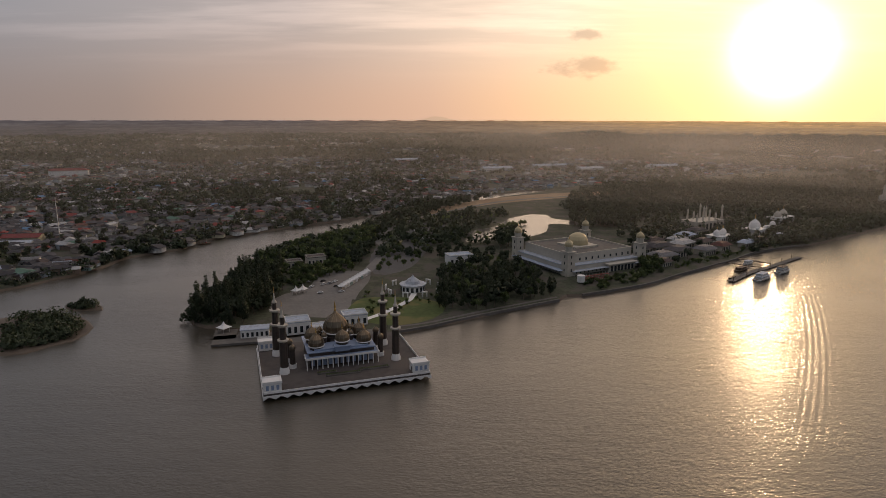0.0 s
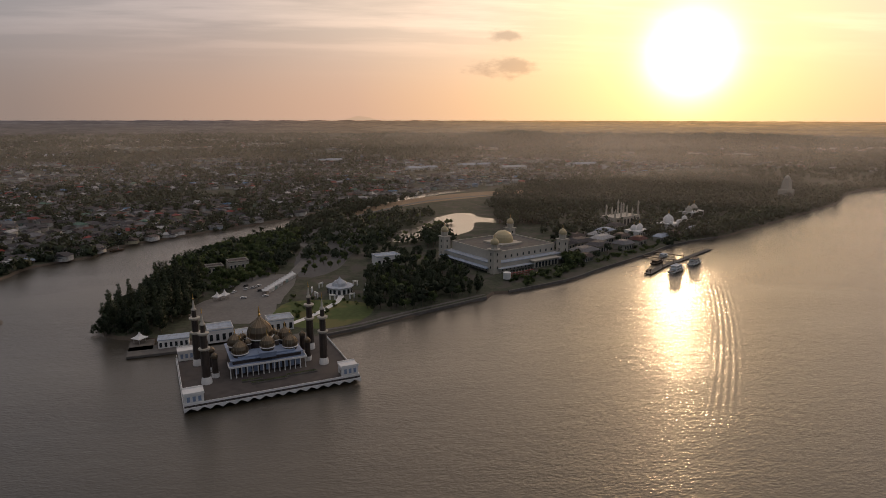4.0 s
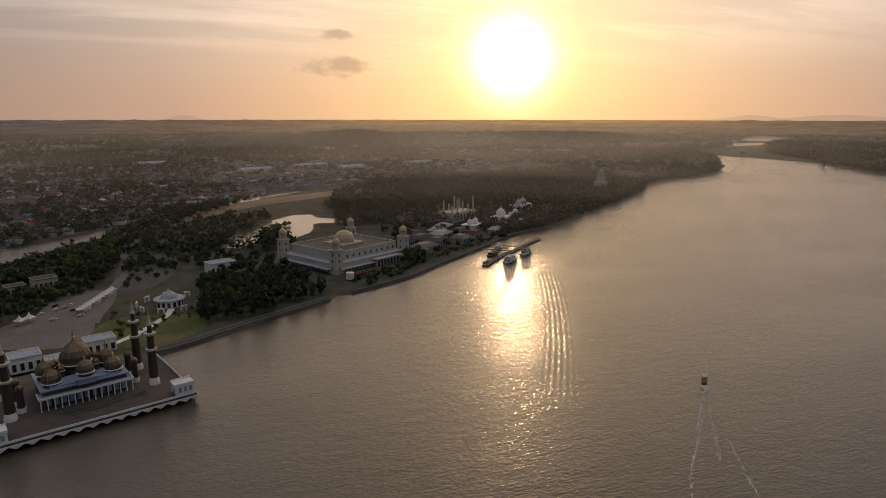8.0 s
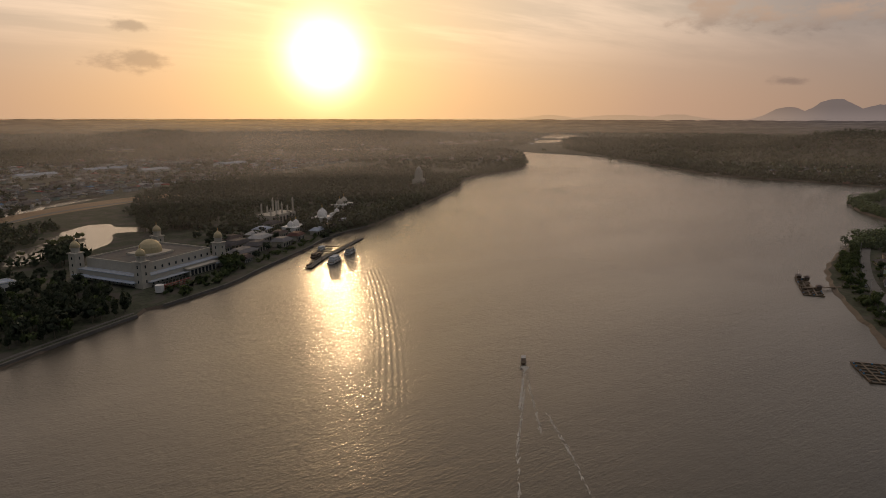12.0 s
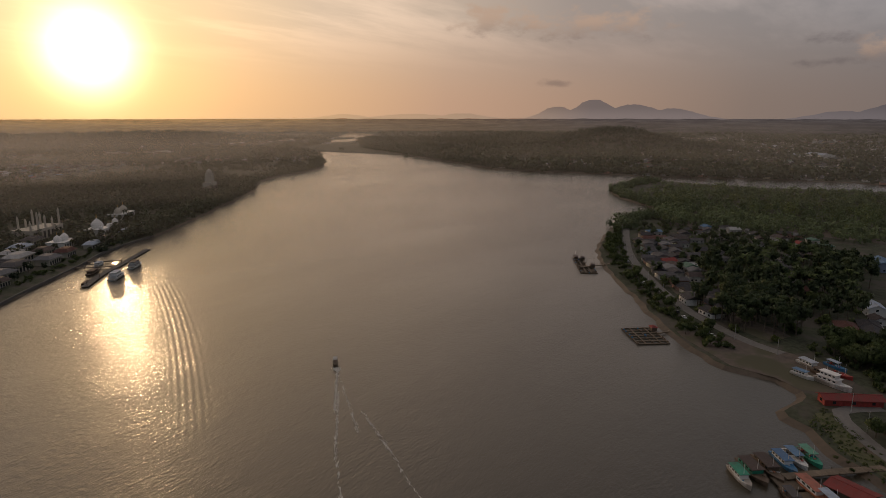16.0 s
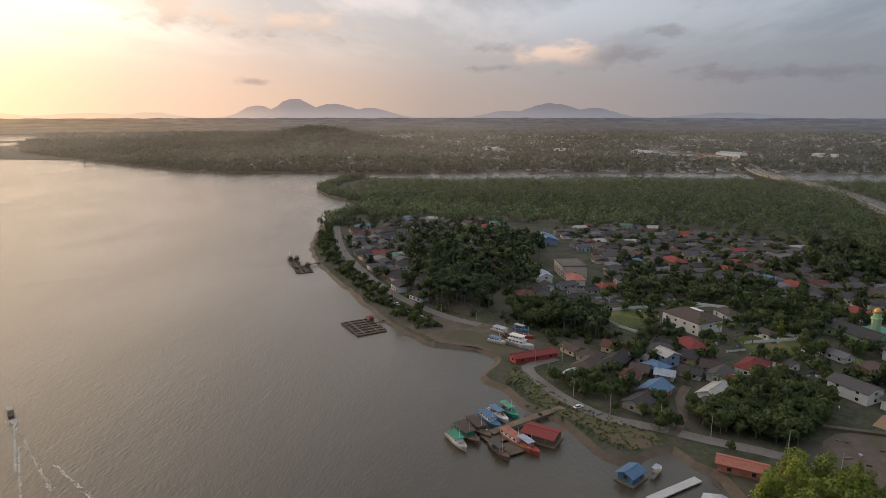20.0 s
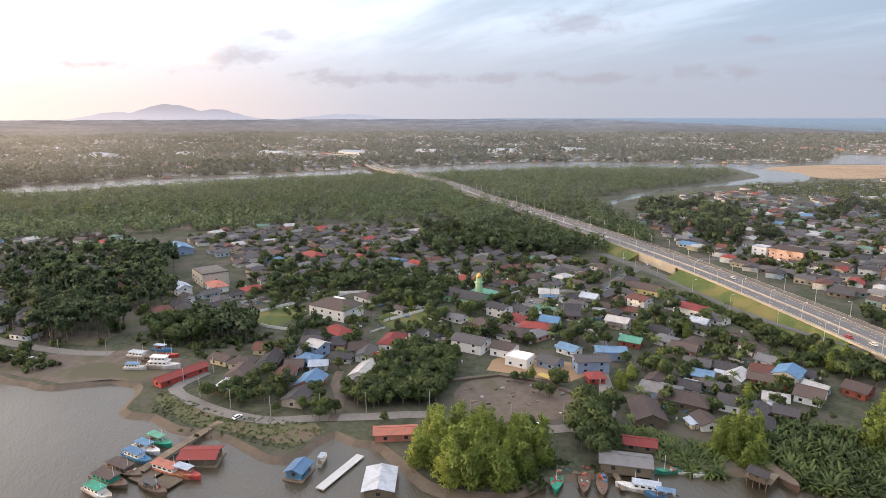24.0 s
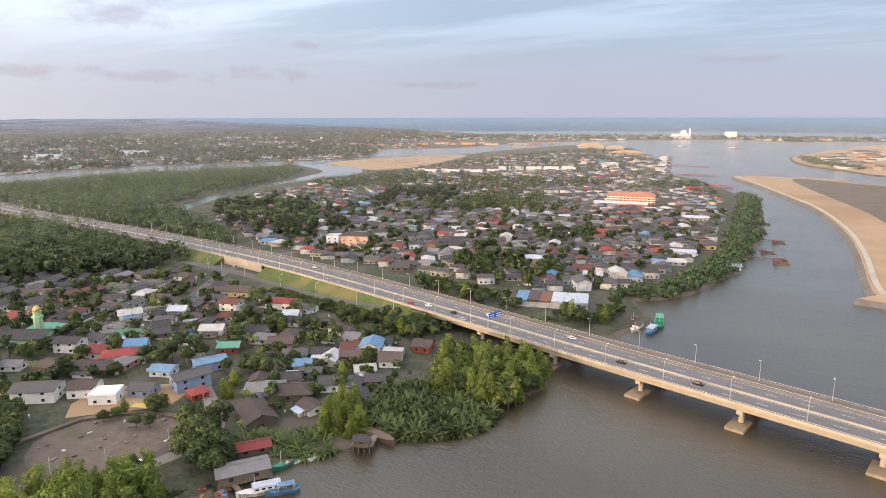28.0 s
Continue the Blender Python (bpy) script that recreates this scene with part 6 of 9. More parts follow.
for x, y in ((-41, -36), (41, -36), (-41, 36), (41, 36)):
    t = part("corner_tower", Shape().box(x, y, -0.4, 8.4, 8.4, 21, taper=0.9), CREAM, cc, "square cream corner tower with a small dome")
    part("tower_gallery", Shape().box(x, y, 20.4, 9.2, 9.2, 0.7), CREAM, t)
    part("tower_lantern", Shape().lathe(x, y, [(3.3, 21), (3.3, 24.6), (3.9, 24.8), (3.9, 25.3)], 8), CREAM, t)
    part("tower_dome", Shape().lathe(x, y, onion(x, y, 25.2, 3.6)[0], 14), bpy.data.materials["pale_gold_dome"], t)
    part("finial", Shape().lathe(x, y, onion(x, y, 25.2, 3.6)[1], 6), GOLD, t)
    for side in range(4):
        a = math.pi / 2 * side
        for z in (4.0, 10.0, 15.5):
            part("window", Shape().box(x + 4.12 * math.cos(a) * (1 - z * 0.004), y + 4.12 * math.sin(a) * (1 - z * 0.004), z, 0.3, 1.1, 2.4, a), GLASS, t)
planted.append((112, 512.5, 46))
stand = thing("grandstand", 113, 450, G, 28, "red and white stage scaffold with a round sign", "stage")
for k in range(9):
    part("upright", Shape().bar((-12 + k * 3, 0, -0.2), (-12 + k * 3, 0, 6.5), 0.2), STEEL, stand)
for z in (1.4, 2.8, 4.2):
    part("tier", Shape().box(0, 0.4, z, 26, 1.6, 0.3), RED_ROOF, stand)
part("round_sign", Shape().lathe(-14, 0, [(2.9, 1.0), (2.9, 5.8)], 16), WHITE, stand)

# pavilions on the promenade, domed monuments, white tower
for x, y, turn, w, d, h in ((186, 520, 32, 22, 14, 5), (206, 538, 36, 20, 13, 6), (196, 560, 32, 24, 14, 5), (232, 545, 38, 16, 12, 5), (222, 572, 38, 22, 12, 5), (254, 562, 38, 14, 10, 5), (176, 548, 32, 18, 12, 5)):
    o = thing("pavilion", x, y, G, turn, "cream promenade pavilion with a grey hipped roof", "building", "promenade pavilions")
    part("wall", Shape().box(0, 0, -0.3, w, d, h + 0.3), CREAM, o)
    part("roof", Shape().box(0, 0, h, w + 3, d + 3, 2.6, taper=0.55), GREY_ROOF, o)
    for k in range(5):
        part("opening", Shape().box(-w / 2 + w * (k + 0.5) / 5, -d / 2 - 0.03, 0.2, w / 9, 0.12, h * 0.65), GLASS, o)
    planted.append((x, y, w * 0.6))
for x, y, turn, w, d, h, roof in ((200, 588, 32, 20, 12, 4.5, BROWN_ROOF), (226, 594, 36, 18, 11, 4.5, GREY_ROOF), (246, 584, 38, 16, 10, 4.5, BROWN_ROOF), (240, 612, 38, 18, 12, 5, PALE_ROOF),
                                  (286, 580, 38, 18, 8, 4, PALE_ROOF), (304, 594, 38, 16, 8, 4, BROWN_ROOF), (338, 616, 38, 16, 8, 4, PALE_ROOF), (362, 634, 38, 18, 8, 4, PALE_ROOF),
                                  (384, 652, 38, 16, 8, 4, BROWN_ROOF), (180, 500, 32, 10, 9, 4, BROWN_ROOF), (330, 668, 36, 16, 10, 5, BROWN_ROOF), (262, 640, 36, 18, 12, 5, GREY_ROOF)):
    o = thing("pavilion", x, y, G, turn, "low cream riverside pavilion under a spreading hipped roof", "building", "promenade pavilions")
    part("wall", Shape().box(0, 0, -0.3, w, d, h + 0.3), CREAM, o)
    part("roof", Shape().box(0, 0, h, w + 2.5, d + 2.5, 2.4, taper=0.5), roof, o)
    for k in range(4):
        part("opening", Shape().box(-w / 2 + w * (k + 0.5) / 4, -d / 2 - 0.03, 0.2, w / 7, 0.12, h * 0.65), GLASS, o)
    planted.append((x, y, w * 0.5))


def shrine(x, y, turn, w, d, h, domes, label, skin=WHITE):
    o = thing("domed_monument", x, y, G, turn, label, "monument", "domed monuments")
    part("wall", Shape().box(0, 0, -0.3, w, d, h + 0.3), WHITE, o)
    part("cornice", Shape().box(0, 0, h, w + 0.8, d + 0.8, 0.5), WHITE, o)
    for k in range(6):
        part("opening", Shape().box(-w / 2 + w * (k + 0.5) / 6, -d / 2 - 0.03, 0.3, w / 11, 0.12, h * 0.7), GLASS, o)
    for a, b, r in domes:
        part("dome", Shape().lathe(a, b, [(r, h)] + [(p, q + 1.0) for p, q in onion(a, b, h, r)[0]], 16), skin, o)
        part("finial", Shape().lathe(a, b, [(p, q + 1.0) for p, q in onion(a, b, h, r)[1]], 6), GOLD, o)
    planted.append((x, y, max(w, d) * 0.6))


shrine(272, 606, 38, 24, 16, 5.5, [(-7, 0, 3.4), (0, -2, 3.6), (7, 1, 3.2)], "white building with three white domes")
shrine(322, 640, 38, 20, 18, 6.0, [(0, 0, 5.6), (8, -7, 1.8), (-8, -7, 1.8)], "white domed replica hall by the water")
shrine(352, 662, 38, 12, 10, 5, [(0, 0, 3.0)], "small white domed hall")
shrine(392, 722, 38, 30, 18, 6, [(-8, 0, 4.0), (6, 0, 4.6)], "pale low domed hall among trees", CREAM)
mon = thing("domed_monument", 282, 674, G, 30, "cream many-spired replica mosque", "monument", "domed monuments")
mon.matrix_world = mon.matrix_world @ Matrix.Diagonal((1.35, 1.35, 1.25, 1))
part("wall", Shape().box(0, 0, -0.3, 32, 16, 8.3), CREAM, mon)
for k in range(9):
    part("spire", Shape().lathe(-15 + 3.75 * k, -6 + 12 * (k % 2), [(0.8, 7.9), (0.7, 12 + 3 * (k % 3)), (0.9, 12.5 + 3 * (k % 3)), (0.05, 15.5 + 3 * (k % 3))], 8), CREAM, mon)
for k in range(7):
    part("arch_opening", Shape().box(-13 + 4.3 * k, -8.03, 0.5, 2.2, 0.12, 5.5), GLASS, mon)
tower = thing("white_tower", 618, 868, G, 30, "tall cream domed tower block above riverside trees", "tower")
part("wall", Shape().box(0, 0, -0.3, 22, 14, 14), CREAM, tower)
part("shaft", Shape().box(0, 0, 13.5, 11, 11, 14, taper=0.9), CREAM, tower)
part("dome", Shape().lathe(0, 0, onion(0, 0, 27.4, 4.5)[0], 14), CREAM, tower)
for k in range(5):
    part("window", Shape().box(-8 + 4 * k, -7.03, 3, 1.8, 0.12, 6), GLASS, tower)

# ---- pontoon and river boats by the promenade ----
def hull(long, wide, deep, up=0.8):
    """A boat's hull: pointed bow, square stern, flared sides."""
    s = Shape()
    ring_pts = [(-0.5, 0.38), (-0.2, 0.5), (0.15, 0.48), (0.36, 0.3), (0.5, 0.0)]
    rows = []
    for z, k, rise in ((-0.5, 0.62, 0), (deep, 1.0, up)):
        left = [(long * a * (0.92 + 0.08 * k), wide * b * k, z + rise * max(0, a) * 2) for a, b in ring_pts]
        right = [(x, -y, h) for x, y, h in left[-2::-1]]
        rows.append(left + right)
    m = len(rows[0])
    s.add(rows[0] + rows[1], [tuple(range(m, 2 * m))[::-1]] + [(i, m + i, m + (i + 1) % m, (i + 1) % m) for i in range(m)])
    inner = [(x * 0.93, y * 0.88, z - 0.3) for x, y, z in rows[1]]
    return s, inner


def paint(name, c):
    return material(name, c, 0.6, 0.35, 1.1, spots=(c[0] * 0.55 + 0.03, c[1] * 0.5 + 0.02, c[2] * 0.45 + 0.015))


BOAT_WHITE, BOAT_GREEN, BOAT_BLUE = paint("boat_white", (0.68, 0.68, 0.66)), paint("boat_green", (0.03, 0.30, 0.20)), paint("boat_blue", (0.06, 0.22, 0.42))
BOAT_RED, BOAT_BROWN, BOAT_ORANGE = paint("boat_red", (0.42, 0.06, 0.05)), paint("boat_brown", (0.14, 0.10, 0.07)), paint("boat_orange", (0.55, 0.22, 0.12))


def boat(x, y, turn, long, wide, skin, label, cabin=None, roof=None, decks=1, z=0.0, mast=True, clutter=0, group="moored boats", deep=1.1):
    o = thing("boat", x, y, z, turn, label, "boat", group)
    s, inner = hull(long, wide, deep)
    part("hull", s, skin, o)
    part("deck", Shape().prism([(a * 0.97, b * 0.9) for a, b, _ in inner], deep - 0.15, deep + 0.05), WOOD, o)
    for side in (1, -1):
        part("gunwale", Shape().bar((-long * 0.48, side * wide * 0.36, deep + 0.15), (long * 0.15, side * wide * 0.47, deep + 0.25), 0.16, 0.3), skin, o)
    top = deep
    for k in range(decks if cabin else 0):
        w, l = wide * (0.74 - 0.1 * k), long * (0.5 - 0.08 * k)
        c = part("cabin", Shape().box(-long * 0.1, 0, top, l, w, 1.9), cabin, o)
        for side in (1, -1) if long < 30 else ():
            for j in range(4):
                part("window", Shape().box(-long * 0.1 - l / 2 + l * (j + 0.5) / 4, side * w / 2, top + 0.8, l / 7, 0.08, 0.6), GLASS, c)
        top += 1.9
        part("roof", Shape().box(-long * 0.1, 0, top, l + 1.0, w + 0.7, 0.16), roof or cabin, o)
        top += 0.16
    if not cabin and roof:
        for a in (-0.32, 0.12):
            for side in (1, -1):
                part("post", Shape().bar((long * a, side * wide * 0.34, deep), (long * a, side * wide * 0.34, deep + 2.1), 0.1), STEEL, o)
        part("awning", Shape().box(-long * 0.1, 0, deep + 2.1, long * 0.52, wide * 0.86, 0.14), roof, o)
    if mast:
        part("mast", Shape().lathe(long * 0.12, 0, [(0.1, deep), (0.05, deep + 5.5)], 6), WHITE, o)
    r = random.Random(int(x * 13 + y))
    for k in range(clutter):
        part("gear", Shape().box(r.uniform(-0.35, 0.3) * long, r.uniform(-0.3, 0.3) * wide, deep, r.uniform(0.4, 1.2), r.uniform(0.4, 1.0), r.uniform(0.3, 0.9), r.uniform(0, 3)), r.choice([WOOD, BOAT_BLUE, BOAT_ORANGE, STEEL, BOAT_RED]), o)
    planted.append((x, y, wide))
    return o


def pontoon(name, pts, wide, z, label, mat=None, piles=True):
    o = thing(name, 0, 0, 0, 0, label, "jetty")
    line = curve_points(pts, 3.0)
    for k, (a, b) in enumerate(zip(line, line[1:])):
        part("plank_section", Shape().bar((a.x, a.y, z), (b.x, b.y, z), wide, 0.4), mat or WOOD, o)
        if piles and k % 3 == 0:
            d = (b - a).normalized()
            for side in (1, -1):
                part("support_post", Shape().lathe(a.x - d.y * wide * 0.52 * side, a.y + d.x * wide * 0.52 * side, [(0.16, -2), (0.16, z + 0.7)], 6), WOOD, o)
    return o


pontoon("ferry_pontoon", [(214, 452), (240, 478), (262, 495), (312, 536)], 5.0, 0.7, "long dark wooden ferry pontoon", DARK_CONCRETE)
pontoon("gangway", [(236, 514), (250, 500), (258, 494)], 2.5, 1.4, "narrow gangway down to the pontoon")
pontoon("gangway", [(252, 528), (272, 508)], 2.5, 1.4, "narrow gangway down to the pontoon")
boat(243, 462, 40, 24, 7.5, BOAT_WHITE, "white double-deck river cruise boat", WHITE, PALE_ROOF, 2)
boat(270, 484, 40, 22, 7.0, BOAT_WHITE, "white and dark double-deck river boat", WHITE, BROWN_ROOF, 2)
boat(240, 490, 40, 20, 5.5, BOAT_BROWN, "dark low ferry boat", BOAT_BROWN, BROWN_ROOF, 1)
boat(256, 512, 40, 14, 4.5, BOAT_WHITE, "small white launch at the pontoon", WHITE, PALE_ROOF, 1)
boat(220, 463, 40, 8, 3, BOAT_BROWN, "small dark boat at the pontoon", None, None, 1, mast=False)
for k in range(6):
    o = thing("mooring_post", 216 + 17 * k, 452 + 15.5 * k, 0, 0, "thin dark mooring post", "post", "mooring posts")
    part("post", Shape().lathe(0, 0, [(0.25, -2), (0.2, 4.5)], 6), WOOD, o)

# ---- trees of the island ----
PARK_EDGE = [(-133, 524), (-80, 535), (-70, 480), (-86, 462), (-104, 424), (-122, 440)]
isl_avoid = [([(-62, 400), (-60, 470), (-52, 560), (-66, 620), (-40, 720), (10, 800), (90, 900), (200, 960)], 7.0)]
planted += [(-82, 338, 8), (-66, 336, 9), (-52, 352, 9), (-64, 445, 8), (-75, 380, 14), (-85, 400, 12), (-80, 430, 12), (-75, 455, 10)]
grow(TALL, [(-152, 375), (-145, 345), (-118, 342), (-108, 370), (-112, 420), (-125, 470), (-150, 470)], 70, 0.7, 1.05, gap=1.6)
grow(SHADED, [(-154, 380), (-146, 346), (-112, 344), (-108, 420), (-128, 480), (-152, 470)], 60, 0.7, 1.0, gap=1.2, join="massed dark trees of the island park")
grow(BROAD, [(-154, 470), (-124, 470), (-70, 560), (-66, 640), (-85, 665), (-122, 596), (-152, 545)], 120, 0.7, 1.1, gap=2.0, avoid=isl_avoid, join="massed green broad trees of the island park")
grow(SHADED, [(-85, 665), (-66, 640), (-40, 735), (20, 830), (70, 930), (-18, 838), (-62, 735)], 90, 0.7, 1.1, gap=2.2, avoid=isl_avoid, join="massed dark trees of the island park")
grow(SHADED, [(-6, 380), (24, 378), (74, 408), (84, 440), (60, 500), (36, 520), (-6, 470), (-2, 430)], 64, 0.65, 1.15, gap=3.0, join="massed dark trees of the island park")
grow(BROAD, [(-6, 380), (24, 378), (74, 408), (84, 440), (60, 500), (36, 520), (-6, 470), (-2, 430)], 40, 0.5, 0.95, gap=1.6, join="lighter green trees among the dark ones of the park")
grow(TALL, [(-4, 376), (24, 376), (74, 410), (60, 450), (0, 430)], 40, 0.55, 0.85, gap=1.5)
grow(SHADED, [(-10, 505), (44, 530), (46, 552), (14, 560), (-4, 550)], 26, 0.45, 0.75, gap=2.4, join="massed green broad trees of the island park")
grow(SHADED, [(44, 560), (64, 570), (70, 612), (56, 596)], 8, 1.1, 1.6, gap=2.4, join="massed dark trees of the island park")
grow(BUSH, [(110, 425), (140, 445), (178, 476), (170, 490), (130, 462), (100, 440)], 40, 0.8, 1.6, gap=1.0, join="massed low bushes of the island park")
grow(BROAD, [(150, 470), (180, 482), (176, 510), (160, 500)], 9, 0.7, 1.0, gap=1.5, join="massed green broad trees of the island park")
grow(SHADED, [(146, 655), (214, 692), (255, 815), (180, 823), (140, 720)], 90, 0.8, 1.3, gap=2.4, join="massed dark trees of the island park")
grow(SHADED, [(170, 490), (235, 530), (262, 580), (330, 625), (400, 690), (360, 720), (250, 660), (180, 600), (160, 540)], 70, 0.45, 0.85, gap=1.5, join="dark trees between the promenade pavilions")
grow(BUSH, [(166, 470), (240, 525), (285, 562), (350, 600), (396, 632), (392, 640), (345, 612), (280, 574), (236, 538), (160, 482)], 70, 0.5, 1.1, gap=0.5, join="hedge bushes along the promenade")
grow(BROAD, [(-64, 470), (-50, 470), (-30, 560), (-50, 620)], 14, 0.4, 0.7, gap=2.0, avoid=isl_avoid, join="massed green broad trees of the island park")
grow(BROAD, PARK_EDGE, 46, 0.45, 0.85, gap=1.3, avoid=isl_avoid, join="green trees round the park houses")
grow(BUSH, PARK_EDGE, 90, 0.7, 1.4, gap=0.5, avoid=isl_avoid, join="garden bushes round the park houses")
grow(SHADED, [(-69, 492), (-60, 629), (-12, 774), (-26, 797), (-90, 620), (-100, 522)], 90, 0.5, 0.8, gap=1.5, avoid=isl_avoid, join="dark trees between the road and the channel")
grow(BUSH, [(-30, 700), (12, 600), (60, 590), (20, 690), (60, 745), (110, 790), (60, 800), (0, 760)], 60, 0.8, 1.8, gap=1.5, join="bushes round the park lake")
grow(BROAD, [(-50, 468), (-26, 480), (-4, 600), (-20, 640)], 22, 0.35, 0.7, gap=2.5, join="young trees of the parking ground")
grow(SHADED, [(52, 606), (84, 612), (88, 618), (74, 634), (66, 630)], 7, 0.8, 1.1, gap=1.0, join="dark trees on the lake shore")
grow(BUSH, [(60, 668), (84, 676), (92, 700), (70, 694)], 14, 1.0, 1.8, gap=0.6, join="bushes on the lake's islet")
grow(BUSH, [(-50, 366), (-4, 380), (-8, 440), (-54, 420)], 30, 0.4, 0.9, gap=1.2, join="massed low bushes of the island park")
woods("park_woods", spots_in([(150, 790), (230, 790), (350, 770), (440, 740), (500, 705), (640, 830), (780, 950), (700, 1200), (300, 1100), (200, 980)], 1500, 61, G), 5.0, LEAF_SHADED, 40, 1.4, "dense dark park woodland", 1.2, 61)
woods("islet_mangroves", spots_in([(-262, 360), (-228, 308), (-211, 320), (-203, 335), (-214, 354), (-240, 370), (-252, 366)], 150, 62, 0.2), 3.0, LEAF_SHADED, 60, 0.7, "dark mangrove bushes on the islet", 1.0, 62)
woods("islet_mangroves", spots_in([(-243, 390), (-230, 379), (-218, 381), (-228, 393)], 26, 63, 0.2), 2.6, LEAF_SHADED, 60, 0.7, "dark mangrove bushes on the small islet", 1.0, 63)
shore = np.array([(p[0], p[1], 0.4) for p in west_line if (-165 < p[0] < -60 and 350 < p[1] < 700)], float)
shore = np.repeat(shore, 4, 0) + np.concatenate([rng.normal(0, 3.0, (len(shore) * 4, 2)), np.zeros((len(shore) * 4, 1))], 1)
woods("shore_bushes", shore, 3.0, LEAF_SHADED, 50, 0.8, "dark bushes overhanging the channel", 1.0, 64)
shore = np.array([(p[0], p[1], 0.6) for p in west_line if (-420 < p[0] < 90 and 380 < p[1] < 1000) and inside([(-500, 350), (-330, 350), (-255, 480), (-230, 560), (-70, 780), (90, 970), (90, 1010), (-300, 700), (-500, 500)], [p[0]], [p[1]])[0]], float)
shore = np.repeat(shore, 2, 0) + np.concatenate([rng.normal(0, 4.0, (len(shore) * 2, 2)) + np.array([-4, 5]), np.zeros((len(shore) * 2, 1))], 1)
woods("shore_bushes", shore, 3.6, LEAF_SHADED, 44, 1.0, "dark trees along the town's channel bank", 1.1, 65)

# ---- village houses ----
def gable_wall(w, d, h, rise):
    s = Shape().box(0, 0, -0.6, w, d, h + 0.6)
    for x in (-w / 2, w / 2):
        e = 0.06 if x > 0 else -0.06
        s.add([(x, -d / 2, h), (x, d / 2, h), (x, 0, h + rise), (x - e, -d / 2, h), (x - e, d / 2, h), (x - e, 0, h + rise)], [(0, 1, 2), (5, 4, 3)])
    return s


def gable_roof(w, d, h, rise, over=0.8, thick=0.14):
    s = Shape()
    slope = rise / (d / 2)
    for side in (1, -1):
        y0, y1 = side * (d / 2 + over), 0.0
        z0, z1 = h - slope * over, h + rise
        rim = [(-w / 2 - over, y0, z0), (w / 2 + over, y0, z0), (w / 2 + over, y1, z1), (-w / 2 - over, y1, z1)]
        top = [(x, y, z + thick) for x, y, z in rim]
        order = [(0, 1, 2, 3), (7, 6, 5, 4), (0, 4, 5, 1), (1, 5, 6, 2), (3, 7, 4, 0)]
        s.add(rim + top, order if side < 0 else [f[::-1] for f in order])
    s.bar((-w / 2 - over, 0, h + rise + thick), (w / 2 + over, 0, h + rise + thick), 0.45, 0.14)
    return s


def hip_roof(w, d, h, rise, over=0.8, thick=0.14):
    s = Shape()
    a, b, k = w / 2 + over, d / 2 + over, max(0.3, w / 2 - d * 0.42)
    low = [(-a, -b, h - 0.2), (a, -b, h - 0.2), (a, b, h - 0.2), (-a, b, h - 0.2)]
    up = [(x, y, z + thick) for x, y, z in low] + [(-k, 0, h + rise), (k, 0, h + rise)]
    s.add(low + up, [(3, 2, 1, 0), (0, 1, 5, 4), (1, 2, 6, 5), (2, 3, 7, 6), (3, 0, 4, 7), (4, 5, 9, 8), (6, 7, 8, 9), (5, 6, 9), (7, 4, 8)])
    s.bar((-k, 0, h + rise), (k, 0, h + rise), 0.4, 0.14)
    return s


def lean_roof(w, d, high, low, y0, thick=0.12):
    rim = [(-w / 2, y0, high), (w / 2, y0, high), (w / 2, y0 - d, low), (-w / 2, y0 - d, low)]
    top = [(x, y, z + thick) for x, y, z in rim]
    return Shape().add(rim + top, [(0, 1, 2, 3), (7, 6, 5, 4), (0, 4, 5, 1), (1, 5, 6, 2), (2, 6, 7, 3), (3, 7, 4, 0)])


house_parts = {}


